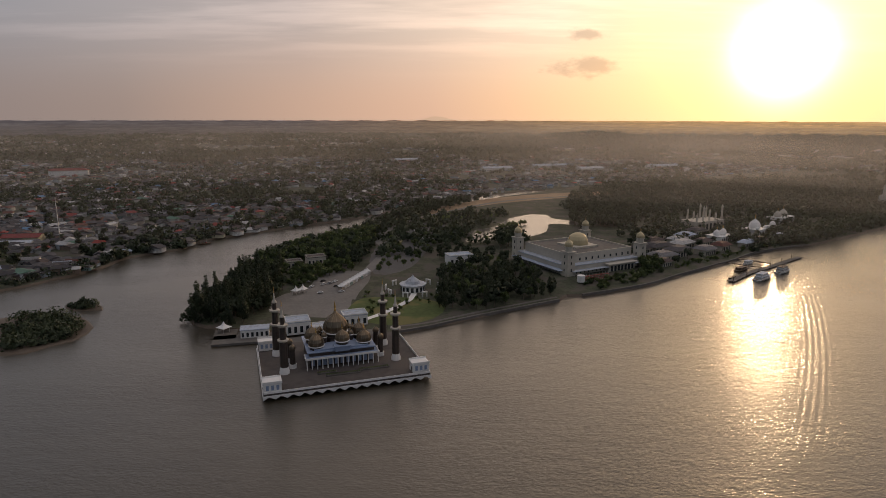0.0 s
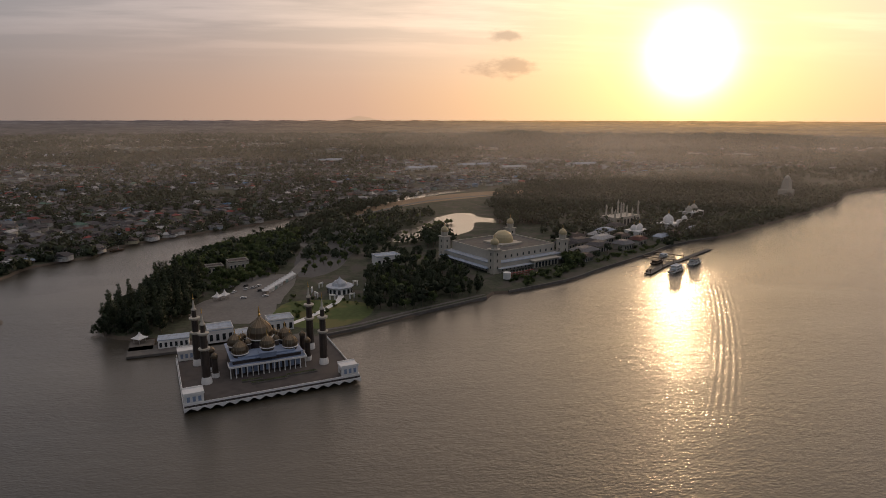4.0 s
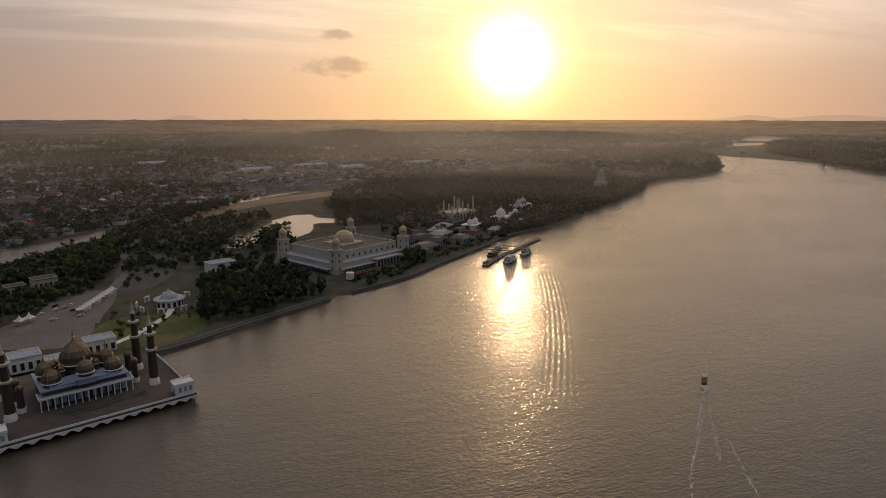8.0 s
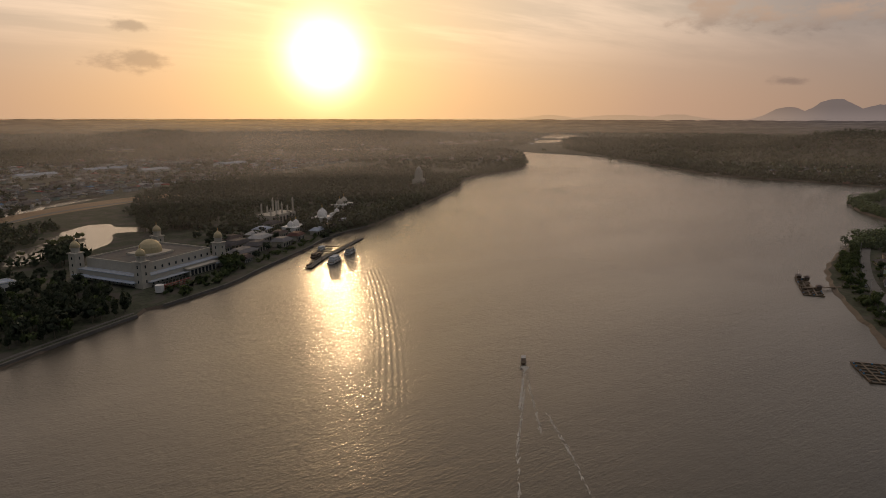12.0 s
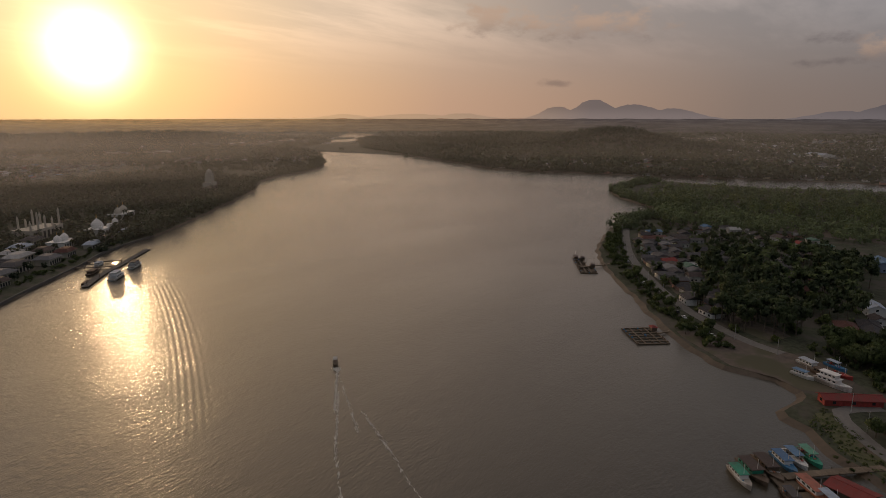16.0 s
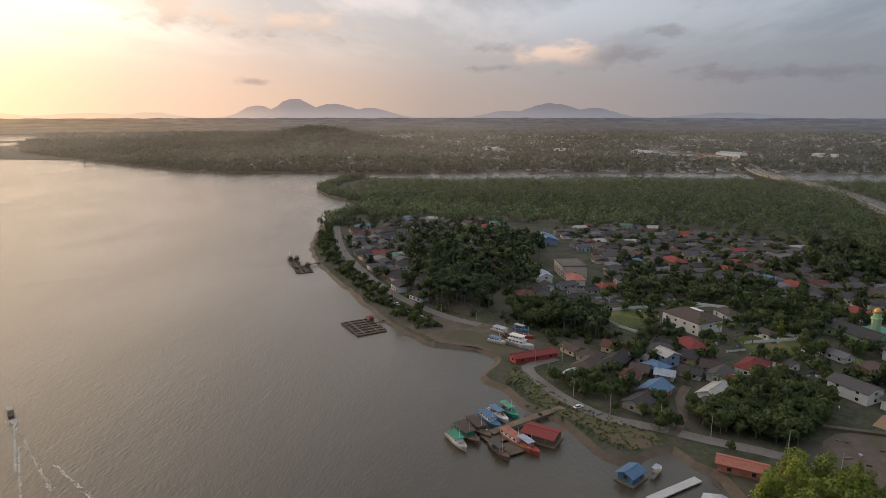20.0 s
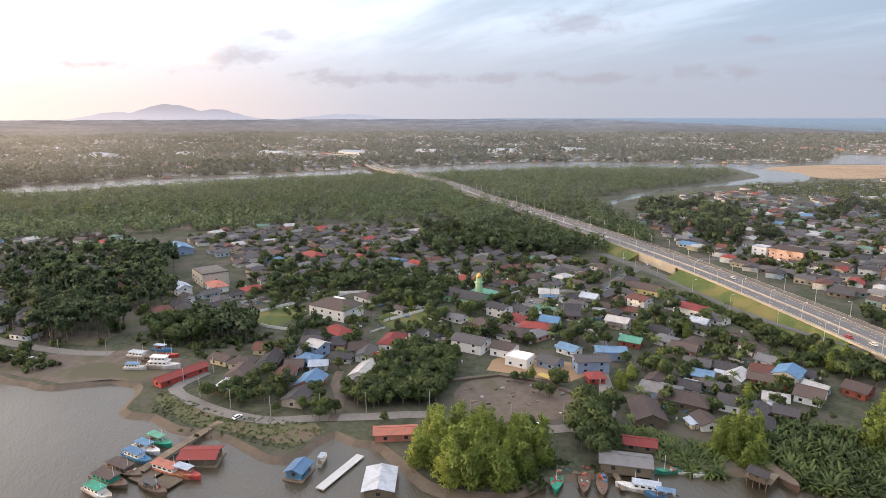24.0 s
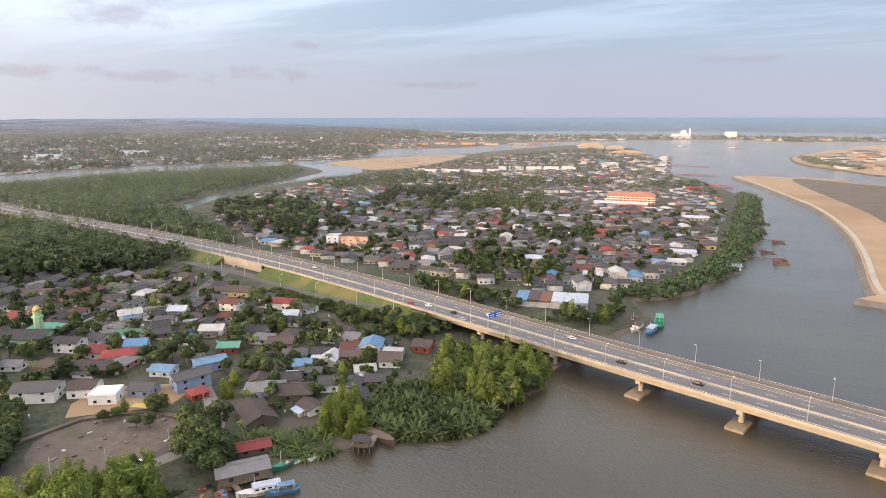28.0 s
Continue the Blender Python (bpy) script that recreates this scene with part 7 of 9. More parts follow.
def house_kit(w, d, h, style, wall, roof, rise, porch):
    """The meshes of one sort of house, kept to be shared."""
    key = (w, d, h, style, wall.name, roof.name, rise, porch)
    if key not in house_parts:
        kit = [("wall", (gable_wall(w, d, h, rise) if style == "gable" else Shape().box(0, 0, -0.6, w, d, h + 0.6)).mesh("wall", wall))]
        if style == "flat":
            kit.append(("roof", Shape().box(0, 0, h, w + 0.5, d + 0.5, 0.25).box(0, -d / 2, h + 0.2, w + 0.3, 0.2, 0.6).box(0, d / 2, h + 0.2, w + 0.3, 0.2, 0.6).box(-w / 2, 0, h + 0.2, 0.2, d, 0.6).box(w / 2, 0, h + 0.2, 0.2, d, 0.6).mesh("roof", roof)))
        else:
            kit.append(("roof", (gable_roof if style == "gable" else hip_roof)(w, d, h, rise).mesh("roof", roof)))
        storeys = 2 if h > 5 else 1
        for floor in range(storeys):
            z = 0.9 + floor * 3.0
            for side in (-1, 1):
                count = max(2, int(w / 6)) if d > 4 else 1
                for k in range(count):
                    x = -w / 2 + w * (k + 0.5) / count
                    if side < 0 and floor == 0 and k == count // 2:
                        kit.append(("door", Shape().box(x, -d / 2 - 0.03, 0.05, 1.0, 0.1, 2.0).mesh("door", WOOD)))
                    else:
                        kit.append(("window", Shape().box(x, side * (d / 2 + 0.03), z, 1.3, 0.1, 1.2).mesh("window", GLASS)))
            if d > 4:
                kit.append(("window", Shape().box(w / 2 + 0.03, 0, z, 0.1, 1.3, 1.2).mesh("window", GLASS)))
                kit.append(("window", Shape().box(-w / 2 - 0.03, 0, z, 0.1, 1.3, 1.2).mesh("window", GLASS)))
        if porch:
            kit.append(("porch_roof", lean_roof(w * 0.7, porch, h - 0.4 if storeys == 1 else 2.9, 2.2, -d / 2).mesh("porch_roof", roof)))
            for x in (-w * 0.32, 0, w * 0.32):
                kit.append(("post", Shape().box(x, -d / 2 - porch + 0.3, -0.4, 0.18, 0.18, 2.7).mesh("post", WOOD)))
        house_parts[key] = kit
    return house_parts[key]


def house(x, y, turn, w, d, h, roof=None, wall=None, style="gable", rise=1.9, porch=0.0, label="", group="village houses", z=G, name="house", keep=True):
    roof, wall = roof or GREY_ROOF, wall or WALLS
    o = thing(name, x, y, z, turn, label or "low weathered village house with a sheet roof", "house", group)
    for part_name, me in house_kit(w, d, h, style, wall, roof, rise, porch):
        p = new(part_name, me)
        p.parent = o
    if keep:
        planted.append((x, y, max(w, d) * 0.56))
    return o


# named houses of the east bank
villa = house(358, -87, 34, 26, 18, 7.0, BROWN_ROOF, WHITE, "hip", 3.4, 0, "large white two-storey villa with a dark hipped roof", "")
part("porte_cochere", Shape().box(8.5, -11, 5.4, 8, 6, 1.0), WHITE, villa, "white car porch")
for a, b in ((5, -13.5), (12, -13.5), (12, -8.8)):
    part("column", Shape().box(a, b, -0.2, 0.5, 0.5, 5.7), WHITE, villa)
house(346, -122, 34, 9, 6, 3.4, BROWN_ROOF, WHITE, "hip", 1.6, 0, "small white garden pavilion with a dark roof", "")
house(379, -112, 20, 13, 9, 3.6, BROWN_ROOF, WHITE, "hip", 2.0, 2, "white bungalow with a brown roof", "")
wall_line = Shape()
for a, b in (((352, -46), (376, -32)), ((376, -32), (404, -96)), ((404, -96), (396, -120)), ((352, -128), (346, -146)), ((352, -46), (340, -58)), ((334, -108), (346, -146))):
    wall_line.bar((*a, G + 0.7), (*b, G + 0.7), 0.25, 1.8)
whole("garden_wall", wall_line, WHITE, "white rendered garden wall round the villa", "wall")
house(322, -78, 20, 15, 10, 3.4, RED_ROOF, WOOD, "hip", 2.6, 2, "wooden house with a bright red hipped roof", "")
house(297, -100, -38, 16, 10, 3.4, RED_ROOF, WHITE, "hip", 2.6, 0, "white house with a bright red hipped roof", "")
house(264, -50, -35, 13, 10, 3.4, BLUE_ROOF, paint("coral_wall", (0.55, 0.25, 0.17)), "gable", 2.4, 0, "coral house with a bright blue gable roof", "")
house(290, -55, 40, 10, 9, 3.4, BLUE_ROOF, PALE_BLUE, "hip", 1.8, 2, "pale blue house with a blue roof", "")
house(301, -62, 30, 9, 8, 5.6, GREY_ROOF, PALE_BLUE, "gable", 1.6, 0, "narrow two-storey blue-grey house", "")
house(265, -75, -40, 15, 9, 3.4, GREY_ROOF, WHITE, "gable", 2.0, 2.5, "white house with a dark grey roof and green porch", "")
house(287, -24, -30, 15, 9, 3.8, BROWN_ROOF, WHITE, "hip", 2.4, 0, "white-walled house with a dark brown roof", "")
house(276, -15, -35, 8, 6, 2.6, PALE_ROOF, WOOD, "gable", 1.3, 0, "small shed with a pale metal roof", "")
house(252, -42, -40, 12, 9, 3.0, GREY_ROOF, None, "gable", 1.8, 2, "low house under a dark roof", "")
shed = house(298, 1, 119, 23, 6, 3.0, RED_ROOF, BOAT_RED, "gable", 1.2, 0, "long dark red boat shed", "", name="boat_shed")
house(309, -18, 40, 10, 7, 3.0, BROWN_ROOF, None, "gable", 1.5, 0, "small house with a brown roof", "")
house(470, -26, 12, 26, 18, 9.0, DARK_CONCRETE, CREAM, "flat", 0, 0, "unfinished three-storey white block with a flat roof", "", name="block")
house(447, -28, 12, 18, 10, 4.0, ORANGE_ROOF, WHITE, "hip", 2.0, 0, "house with an orange roof", "")
house(446, -6, 15, 14, 9, 5.6, PALE_ROOF, WHITE, "gable", 2.0, 0, "two-storey white house with a pale roof", "")
house(428, -8, 20, 9, 7, 3.0, GREY_ROOF, None, "gable", 1.6, 2, "small raised wooden house", "")
house(587, -10, 10, 26, 18, 5.0, BLUE_ROOF, PALE_BLUE, "gable", 3.0, 0, "large hall with a blue-grey roof", "")
house(513, -110, 15, 20, 12, 4.0, RED_ROOF, None, "hip", 2.4, 0, "house with a wide red roof", "")
house(488, -142, 15, 14, 10, 4.0, RED_ROOF, None, "hip", 2.2, 0, "house with a red roof", "")
prayer = house(350, -170, 28, 27, 16, 4.6, GREY_ROOF, GREEN_PAINT, "gable", 2.6, 0, "pale green village mosque hall with grey roof", "", name="village_mosque")
part("annex_roof", Shape().box(-6, -15, 3.6, 24, 12, 0.3), GREEN_ROOF, prayer, "wide green metal canopy roof")
for a in (-17, -9, -1, 5):
    part("post", Shape().box(a, -20, -0.2, 0.3, 0.3, 3.9), WHITE, prayer)
mt = part("tower", Shape().lathe(-3, -8.2, [(2.5, -0.3), (2.3, 11.0), (2.9, 11.2), (2.9, 11.9), (2.1, 12.0), (2.0, 14.2), (2.4, 14.4)], 8), GREEN_PAINT, prayer, "mint green octagonal minaret")
part("tower_dome", Shape().lathe(-3, -8.2, onion(0, 0, 14.4, 2.0)[0], 14), GOLD, mt, "small gold dome")
for z in (4.0, 8.0):
    part("tower_window", Shape().box(-3, -10.7, z, 0.9, 0.3, 1.8), GLASS, mt)
house(248, -146, 34, 11, 9, 4.0, WHITE, WHITE, "flat", 0, 0, "plain white flat-roofed new house", "")
house(275, -134, 34, 17, 11, 5.4, GREY_ROOF, WHITE, "gable", 1.8, 3, "long two-storey house with a dark roof", "")
house(262, -146, 34, 11, 10, 4.4, GREY_ROOF, WHITE, "gable", 1.8, 2, "house with a grey roof and green awning", "")
house(240, -158, 20, 10, 8, 3.2, GREY_ROOF, PALE_BLUE, "gable", 1.6, 1.5, "small house with blue-grey walls", "")
house(228, -172, 70, 15, 9, 6.0, GREY_ROOF, PALE_BLUE, "gable", 1.6, 0, "two-storey blue-grey house with a curved grey roof", "")
house(217, -166, 70, 7, 7, 2.8, RED_ROOF, BOAT_RED, "hip", 1.2, 0, "small open porch house with a red roof", "")
house(236, -190, 60, 14, 8, 4.6, BLUE_ROOF, PALE_BLUE, "gable", 1.2, 0, "house with a pale blue roof", "")
house(250, -176, 20, 10, 8, 3.0, BLUE_ROOF, None, "gable", 1.4, 0, "low house with a patched blue roof", "")
house(180, -162, -30, 17, 11, 3.6, BROWN_ROOF, WOOD, "gable", 2.4, 0, "wide wooden barn with a dark roof", "", name="barn")
house(164, -144, 50, 11, 6, 2.6, RED_ROOF, WOOD, "gable", 1.0, 0, "low shed with a faded red roof", "")
house(156, -131, 52, 16, 8, 3.2, GREY_ROOF, WOOD, "gable", 1.2, 0, "grey-roofed boat shed at the water's edge", "", name="boat_shed")
house(207, -68, 70, 15, 6, 3.2, ORANGE_ROOF, ORANGE_ROOF, "gable", 1.0, 0, "long salmon-orange metal storehouse on posts", "", name="storehouse")
house(316, -287, 20, 18, 10, 4.0, BROWN_ROOF, material("yellow_wall", (0.62, 0.50, 0.25), 0.8, 0.1, 0.5), "gable", 2.6, 0, "yellow-walled house with a brown roof", "")
house(273, -280, 15, 16, 11, 4.2, RED_ROOF, WHITE, "hip", 2.2, 2, "house with a crimson roof", "")
house(300, -176, 10, 14, 10, 3.6, RED_ROOF, WHITE, "hip", 2.0, 0, "house with a bright red roof panel", "")
house(388, -190, 10, 14, 10, 3.6, RED_ROOF, WHITE, "gable", 2.0, 2, "house with a red roof", "")
house(300, -155, 15, 16, 10, 3.4, BROWN_ROOF, WOOD, "hip", 2.0, 0, "wooden house with a maroon roof", "")
house(275, -210, 15, 12, 8, 3.0, GREEN_ROOF, BOAT_RED, "gable", 1.4, 0, "small red house with a sea-green roof", "")
house(345, -462, 15, 26, 15, 9.0, BROWN_ROOF, paint("pink_wall", (0.62, 0.42, 0.34)), "hip", 2.5, 0, "pink three-storey building with a brown roof", "", name="block")
house(368, -458, 15, 12, 10, 7.0, PALE_ROOF, WHITE, "flat", 0, 0, "plain white roadside shop building", "", name="block")
house(320, -450, 15, 24, 6, 3.0, GREY_ROOF, WHITE, "gable", 1.0, 0, "long low row of stalls", "")

# the lanes of houses between the clearing and the ramp
RED_WALL = paint("red_boards", (0.34, 0.09, 0.055))
PINK_WALL = paint("pink_render", (0.55, 0.36, 0.30))


def home(x, y, turn, w, d, h, roof, wall, style, rise, label):
    """A village house, left out where another stands already."""
    if free(x, y, min(w, d) * 0.22):
        a, side = radians(turn), 1 if (x * 7 + y) % 2 else -1
        if (x + 2 * y) % 5 < 3:
            annex = house(x - side * math.sin(a) * (d / 2 + 1.6), y + side * math.cos(a) * (d / 2 + 1.6), turn, round(w * 0.55), 3, 2.2, PALE_ROOF if (x * y) % 4 == 0 else GREY_ROOF, None, "gable", 0.5, 0, "low lean-to shed beside a village house", "sheds", keep=False, name="shed")
        house(x, y, turn, w, d, h, roof, wall, style, rise, 0 if (x + y) % 3 else 2.0, label, keep=False)
        planted.append((x, y, min(w, d) * 0.5))


def stand(kind, rows):
    """Single trees at their places."""
    for x, y, scale in rows:
        kind.plant(x, y, G - 0.05, scale * 0.95, (x * 37 + y * 11) % 360, int(abs(x * 3 + y)))
        planted.append((x, y, 1.6 * scale))


home(210, -259, 168, 15, 9, 3.2, GREY_ROOF, WHITE, "gable", 1.8, "white house with a dark gabled roof")
home(209, -219, 36, 11, 9, 3.2, GREY_ROOF, GREEN_PAINT, "gable", 1.8, "green-walled house with a grey roof")
home(200, -227, 28, 9, 9, 3, GREY_ROOF, None, "gable", 1.8, "low house under a dark patched roof")
home(191, -240, 39, 10, 9, 3, GREY_ROOF, WHITE, "gable", 1.8, "white house with a grey sheet roof")
home(182, -232, 34, 15, 8, 3.2, BROWN_ROOF, RED_WALL, "gable", 1.6, "long red-walled house with a brown roof")
home(164, -235, 24, 10, 12, 3.4, BROWN_ROOF, WHITE, "gable", 2.4, "wide house with a brown gabled roof")
home(168, -219, 39, 9, 8, 3, GREY_ROOF, WHITE, "gable", 1.6, "white house with a dark roof")
home(158, -212, 34, 8, 8, 3, GREY_ROOF, None, "gable", 1.6, "low house with a dark roof")
home(173, -199, 37, 8, 10, 3.6, GREY_ROOF, WHITE, "gable", 2.0, "raised white house with a dark roof")
home(183, -185, 33, 19, 12, 3.2, BROWN_ROOF, WOOD, "hip", 2.4, "wide wooden house with a brown hipped roof")
home(194, -182, 37, 16, 10, 3.2, GREY_ROOF, PALE_BLUE, "hip", 2.0, "pale blue house with a grey hipped roof")
home(192, -196, 31, 9, 9, 3, GREY_ROOF, None, "gable", 1.8, "low house with a dark roof")
home(166, -178, 161, 9, 7, 2.8, GREY_ROOF, WHITE, "gable", 1.4, "white cottage with a dark roof")
home(226, -228, 30, 12, 10, 3.4, BROWN_ROOF, PINK_WALL, "gable", 2.0, "pink house with a brown roof")
home(245, -211, 33, 10, 8, 3.4, GREEN_ROOF, RED_WALL, "gable", 1.6, "red-walled house with a pale green roof")
home(273, -226, 30, 12, 9, 3.4, GREY_ROOF, WHITE, "gable", 1.8, "white house with dark roof")
home(305, -217, 61, 10, 9, 3, GREY_ROOF, WHITE, "gable", 1.8, "white house with a dark roof")
home(295, -209, 60, 10, 9, 3, GREY_ROOF, None, "gable", 1.8, "low house with a dark roof")
home(318, -241, 29, 10, 9, 3.6, PALE_ROOF, WHITE, "gable", 1.8, "white house with a pale roof")
home(334, -255, 33, 11, 9, 3.2, GREY_ROOF, None, "gable", 1.8, "low house with a dark roof")
home(338, -223, 58, 12, 10, 3.4, GREY_ROOF, WHITE, "gable", 2.0, "white house with a grey roof")
home(332, -284, 41, 18, 9, 3.6, BROWN_ROOF, WHITE, "hip", 1.8, "white house with a brown hipped roof")
home(285, -246, 34, 12, 9, 3.2, GREY_ROOF, WHITE, "gable", 1.8, "white house with a grey roof")
home(290, -192, 39, 10, 10, 3.2, GREY_ROOF, GREEN_PAINT, "gable", 2.0, "green-walled house with a dark roof")
home(254, -280, 3, 13, 9, 3.2, GREY_ROOF, WHITE, "gable", 1.8, "white house with a grey roof")
home(253, -267, 19, 9, 8, 3.2, PALE_ROOF, WHITE, "gable", 1.6, "white house with a pale roof")
home(228, -262, 14, 11, 9, 3, BROWN_ROOF, None, "gable", 1.8, "low house with a brown roof")
home(308, -201, 27, 13, 9, 3, GREY_ROOF, WHITE, "gable", 1.8, "white house with a dark roof")
home(242, -157, 31, 10, 10, 3.2, GREY_ROOF, PALE_BLUE, "gable", 2.0, "pale blue house with a dark roof")
home(300, -237, 31, 10, 9, 3, BROWN_ROOF, None, "gable", 1.8, "low house with a brown roof")
home(198, -211, 36, 8, 8, 3, BLUE_ROOF, None, "gable", 1.6, "low house with a patched blue roof")
home(180, -253, 29, 8, 8, 3, GREY_ROOF, WHITE, "gable", 1.6, "small white house with a grey roof")
home(159, -258, 12, 9, 10, 3.4, BROWN_ROOF, RED_WALL, "gable", 2.0, "orange-red wooden house with a brown roof on posts")
home(198, -252, 17, 8, 9, 3, GREY_ROOF, WHITE, "gable", 1.8, "white house with a dark roof")
home(169, -222, 19, 8, 9, 3, GREY_ROOF, WHITE, "gable", 1.8, "white house with a dark roof")
home(309, -150, 48, 15, 10, 3.2, GREY_ROOF, WHITE, "gable", 2.0, "white house with a wide dark roof")
home(282, -163, 24, 19, 11, 3.2, BROWN_ROOF, WOOD, "hip", 2.2, "house with a red-brown hipped roof")
home(284, -178, 48, 16, 10, 3.6, RED_ROOF, WHITE, "hip", 2.0, "white house with a bright red roof")
home(289, -192, 39, 10, 9, 3, GREY_ROOF, None, "gable", 1.8, "low house with a dark roof")
home(296, -81, 71, 8, 10, 3, BROWN_ROOF, None, "gable", 2.0, "house with a brown roof")
home(278, -88, 72, 8, 9, 3, GREY_ROOF, None, "gable", 1.8, "house with a dark roof")
home(303, -65, 63, 8, 9, 3.6, GREY_ROOF, WHITE, "gable", 1.8, "white house with a dark gabled roof")
home(287, -48, 66, 8, 9, 3, BROWN_ROOF, WOOD, "gable", 1.8, "wooden house with a brown roof")
home(254, -40, 67, 8, 10, 3, GREY_ROOF, WOOD, "gable", 2.0, "weathered house with a dark roof")
home(303, -117, 35, 9, 7, 3, GREY_ROOF, WHITE, "gable", 1.4, "small white house with a dark roof")
home(323, -66, 60, 8, 9, 3, GREY_ROOF, None, "gable", 1.8, "low house with a dark roof")
home(283, -58, 72, 8, 7, 2.8, PALE_ROOF, None, "gable", 1.4, "shed with a pale roof")
home(292, -208, 61, 11, 9, 3, GREY_ROOF, WHITE, "gable", 1.8, "white house with a grey roof")
home(305, -220, 63, 11, 9, 3, GREY_ROOF, None, "gable", 1.8, "low house with a dark roof")
stand(DARK, [(265, -198, 1.1), (255, -198, 1.1), (260, -189, 1), (259, -231, 1.2), (267, -246, 1.1), (275, -270, 1), (172, -125, 0.9), (287, -153, 1), (343, -267, 1.1), (231, -251, 0.9), (334, -154, 1), (347, -144, 1), (382, -138, 1.1), (392, -146, 1.1), (386, -152, 1), (365, -151, 1), (359, -157, 1), (336, -140, 1), (341, -71, 0.8), (313, -52, 1.1), (323, -58, 1), (297, -47, 1), (263, -40, 0.9), (215, -355, 1)])
stand(BROAD, [(260, -182, 0.9), (249, -188, 1), (250, -198, 0.9), (258, -226, 0.9), (240, -244, 0.8), (233, -253, 0.8), (218, -194, 0.8), (214, -199, 0.9), (190, -169, 0.7), (219, -148, 1), (218, -146, 0.8), (216, -136, 0.7), (211, -138, 0.7), (231, -133, 0.6), (229, -137, 0.6), (187, -135, 1.1), (186, -139, 1.2), (177, -137, 1.2), (181, -129, 1.1), (172, -128, 1.2), (170, -135, 1.1), (164, -126, 1), (166, -133, 0.9), (186, -147, 0.8), (189, -213, 0.6)])
stand(BROAD, [(176, -191, 0.6), (176, -170, 0.8), (226, -191, 0.7), (267, -163, 0.8), (297, -168, 0.9), (298, -186, 0.9), (285, -222, 0.8), (189, -115, 0.8), (194, -255, 0.7), (222, -284, 0.8), (216, -284, 0.8), (233, -288, 0.8), (207, -286, 0.8), (245, -291, 0.8), (190, -259, 0.9), (188, -268, 0.9), (173, -270, 1), (225, -287, 0.8), (223, -275, 0.8), (181, -287, 0.9), (206, -196, 0.9), (214, -195, 0.8), (322, -140, 1), (316, -132, 1), (320, -154, 1.1)])
stand(BROAD, [(324, -162, 1), (348, -138, 0.9), (396, -135, 1), (301, -169, 0.8), (301, -188, 0.8), (286, -153, 0.7), (285, -128, 0.7), (297, -127, 0.7), (307, -126, 0.6), (342, -78, 0.6), (278, -66, 0.7), (301, -57, 0.8), (248, -64, 0.7), (246, -61, 0.7), (242, -63, 0.6), (241, -47, 0.8), (235, -49, 0.9), (235, -53, 0.7), (232, -46, 0.7), (220, -68, 0.5), (175, -282, 1), (161, -274, 0.9), (185, -279, 0.9), (193, -281, 0.8), (204, -280, 0.8)])
stand(BROAD, [(212, -281, 0.8), (219, -280, 0.9), (226, -282, 0.9), (177, -215, 0.7), (169, -269, 0.9), (202, -351, 0.9), (193, -352, 0.9), (166, -340, 0.8), (97, -330, 1), (89, -372, 1)])
stand(PALM, [(279, -267, 1.1), (287, -269, 1), (190, -167, 0.7), (180, -208, 0.8), (170, -145, 0.7), (165, -150, 0.6), (256, -169, 0.7), (364, -219, 1.1), (366, -233, 1.1), (321, -102, 0.7), (276, -67, 0.8), (273, -78, 0.7), (236, -44, 0.6)])
stand(NIPA, [(221, -243, 0.8), (217, -245, 0.8), (222, -237, 0.7), (118, -334, 1), (122, -327, 1), (129, -330, 0.9), (111, -333, 1)])
stand(BAMBOO, [(209, -197, 0.7), (215, -184, 0.6), (208, -172, 0.7), (203, -171, 0.6), (231, -142, 0.6), (174, -210, 0.8), (346, -246, 0.8), (203, -102, 0.8), (189, -109, 0.7), (183, -248, 0.6), (189, -270, 0.9), (180, -270, 0.9), (240, -243, 0.8), (215, -201, 0.9), (211, -181, 0.7), (205, -171, 0.7), (349, -131, 0.8), (183, -285, 0.9), (182, -249, 0.6), (180, -350, 1), (106, -339, 1.1), (88, -341, 1)])

# the rest of the village: houses set beside one another wherever there is room
VILLAGE = [(302, -30), (330, -62), (372, -60), (400, -40), (432, -30), (480, -60), (560, -60), (640, -20), (690, -80), (620, -240), (560, -240), (470, -240), (430, -300), (400, -318), (300, -292),
           (230, -278), (178, -262), (146, -226), (150, -190), (172, -160), (196, -164), (226, -200), (262, -212), (250, -180), (268, -150), (246, -88), (290, -116), (310, -130), (330, -150), (320, -190),
           (290, -190), (300, -150), (306, -92)]
clearings = [[(233, -104), (241, -130), (222, -150), (200, -146), (194, -128), (206, -102)], [(375, -36), (390, -70), (368, -70), (352, -46)], [(345, -108), (350, -140), (322, -138), (318, -110)],
             [(322, -192), (344, -182), (352, -205), (330, -215)], [(312, 60), (300, 20), (318, 2), (345, 10), (338, 36), (330, 48)]]
SORTS = [(12, 8, 3.0, "gable", 1.7, 0), (10, 7.5, 2.8, "gable", 1.5, 1.8), (14, 9, 3.2, "gable", 2.0, 2.2), (11, 9, 3.0, "hip", 1.8, 0), (9, 7, 2.8, "gable", 1.4, 0), (15, 8, 3.0, "gable", 1.6, 2.0),
         (12, 10, 5.4, "gable", 1.8, 0), (13, 10, 3.2, "hip", 2.1, 1.8)]


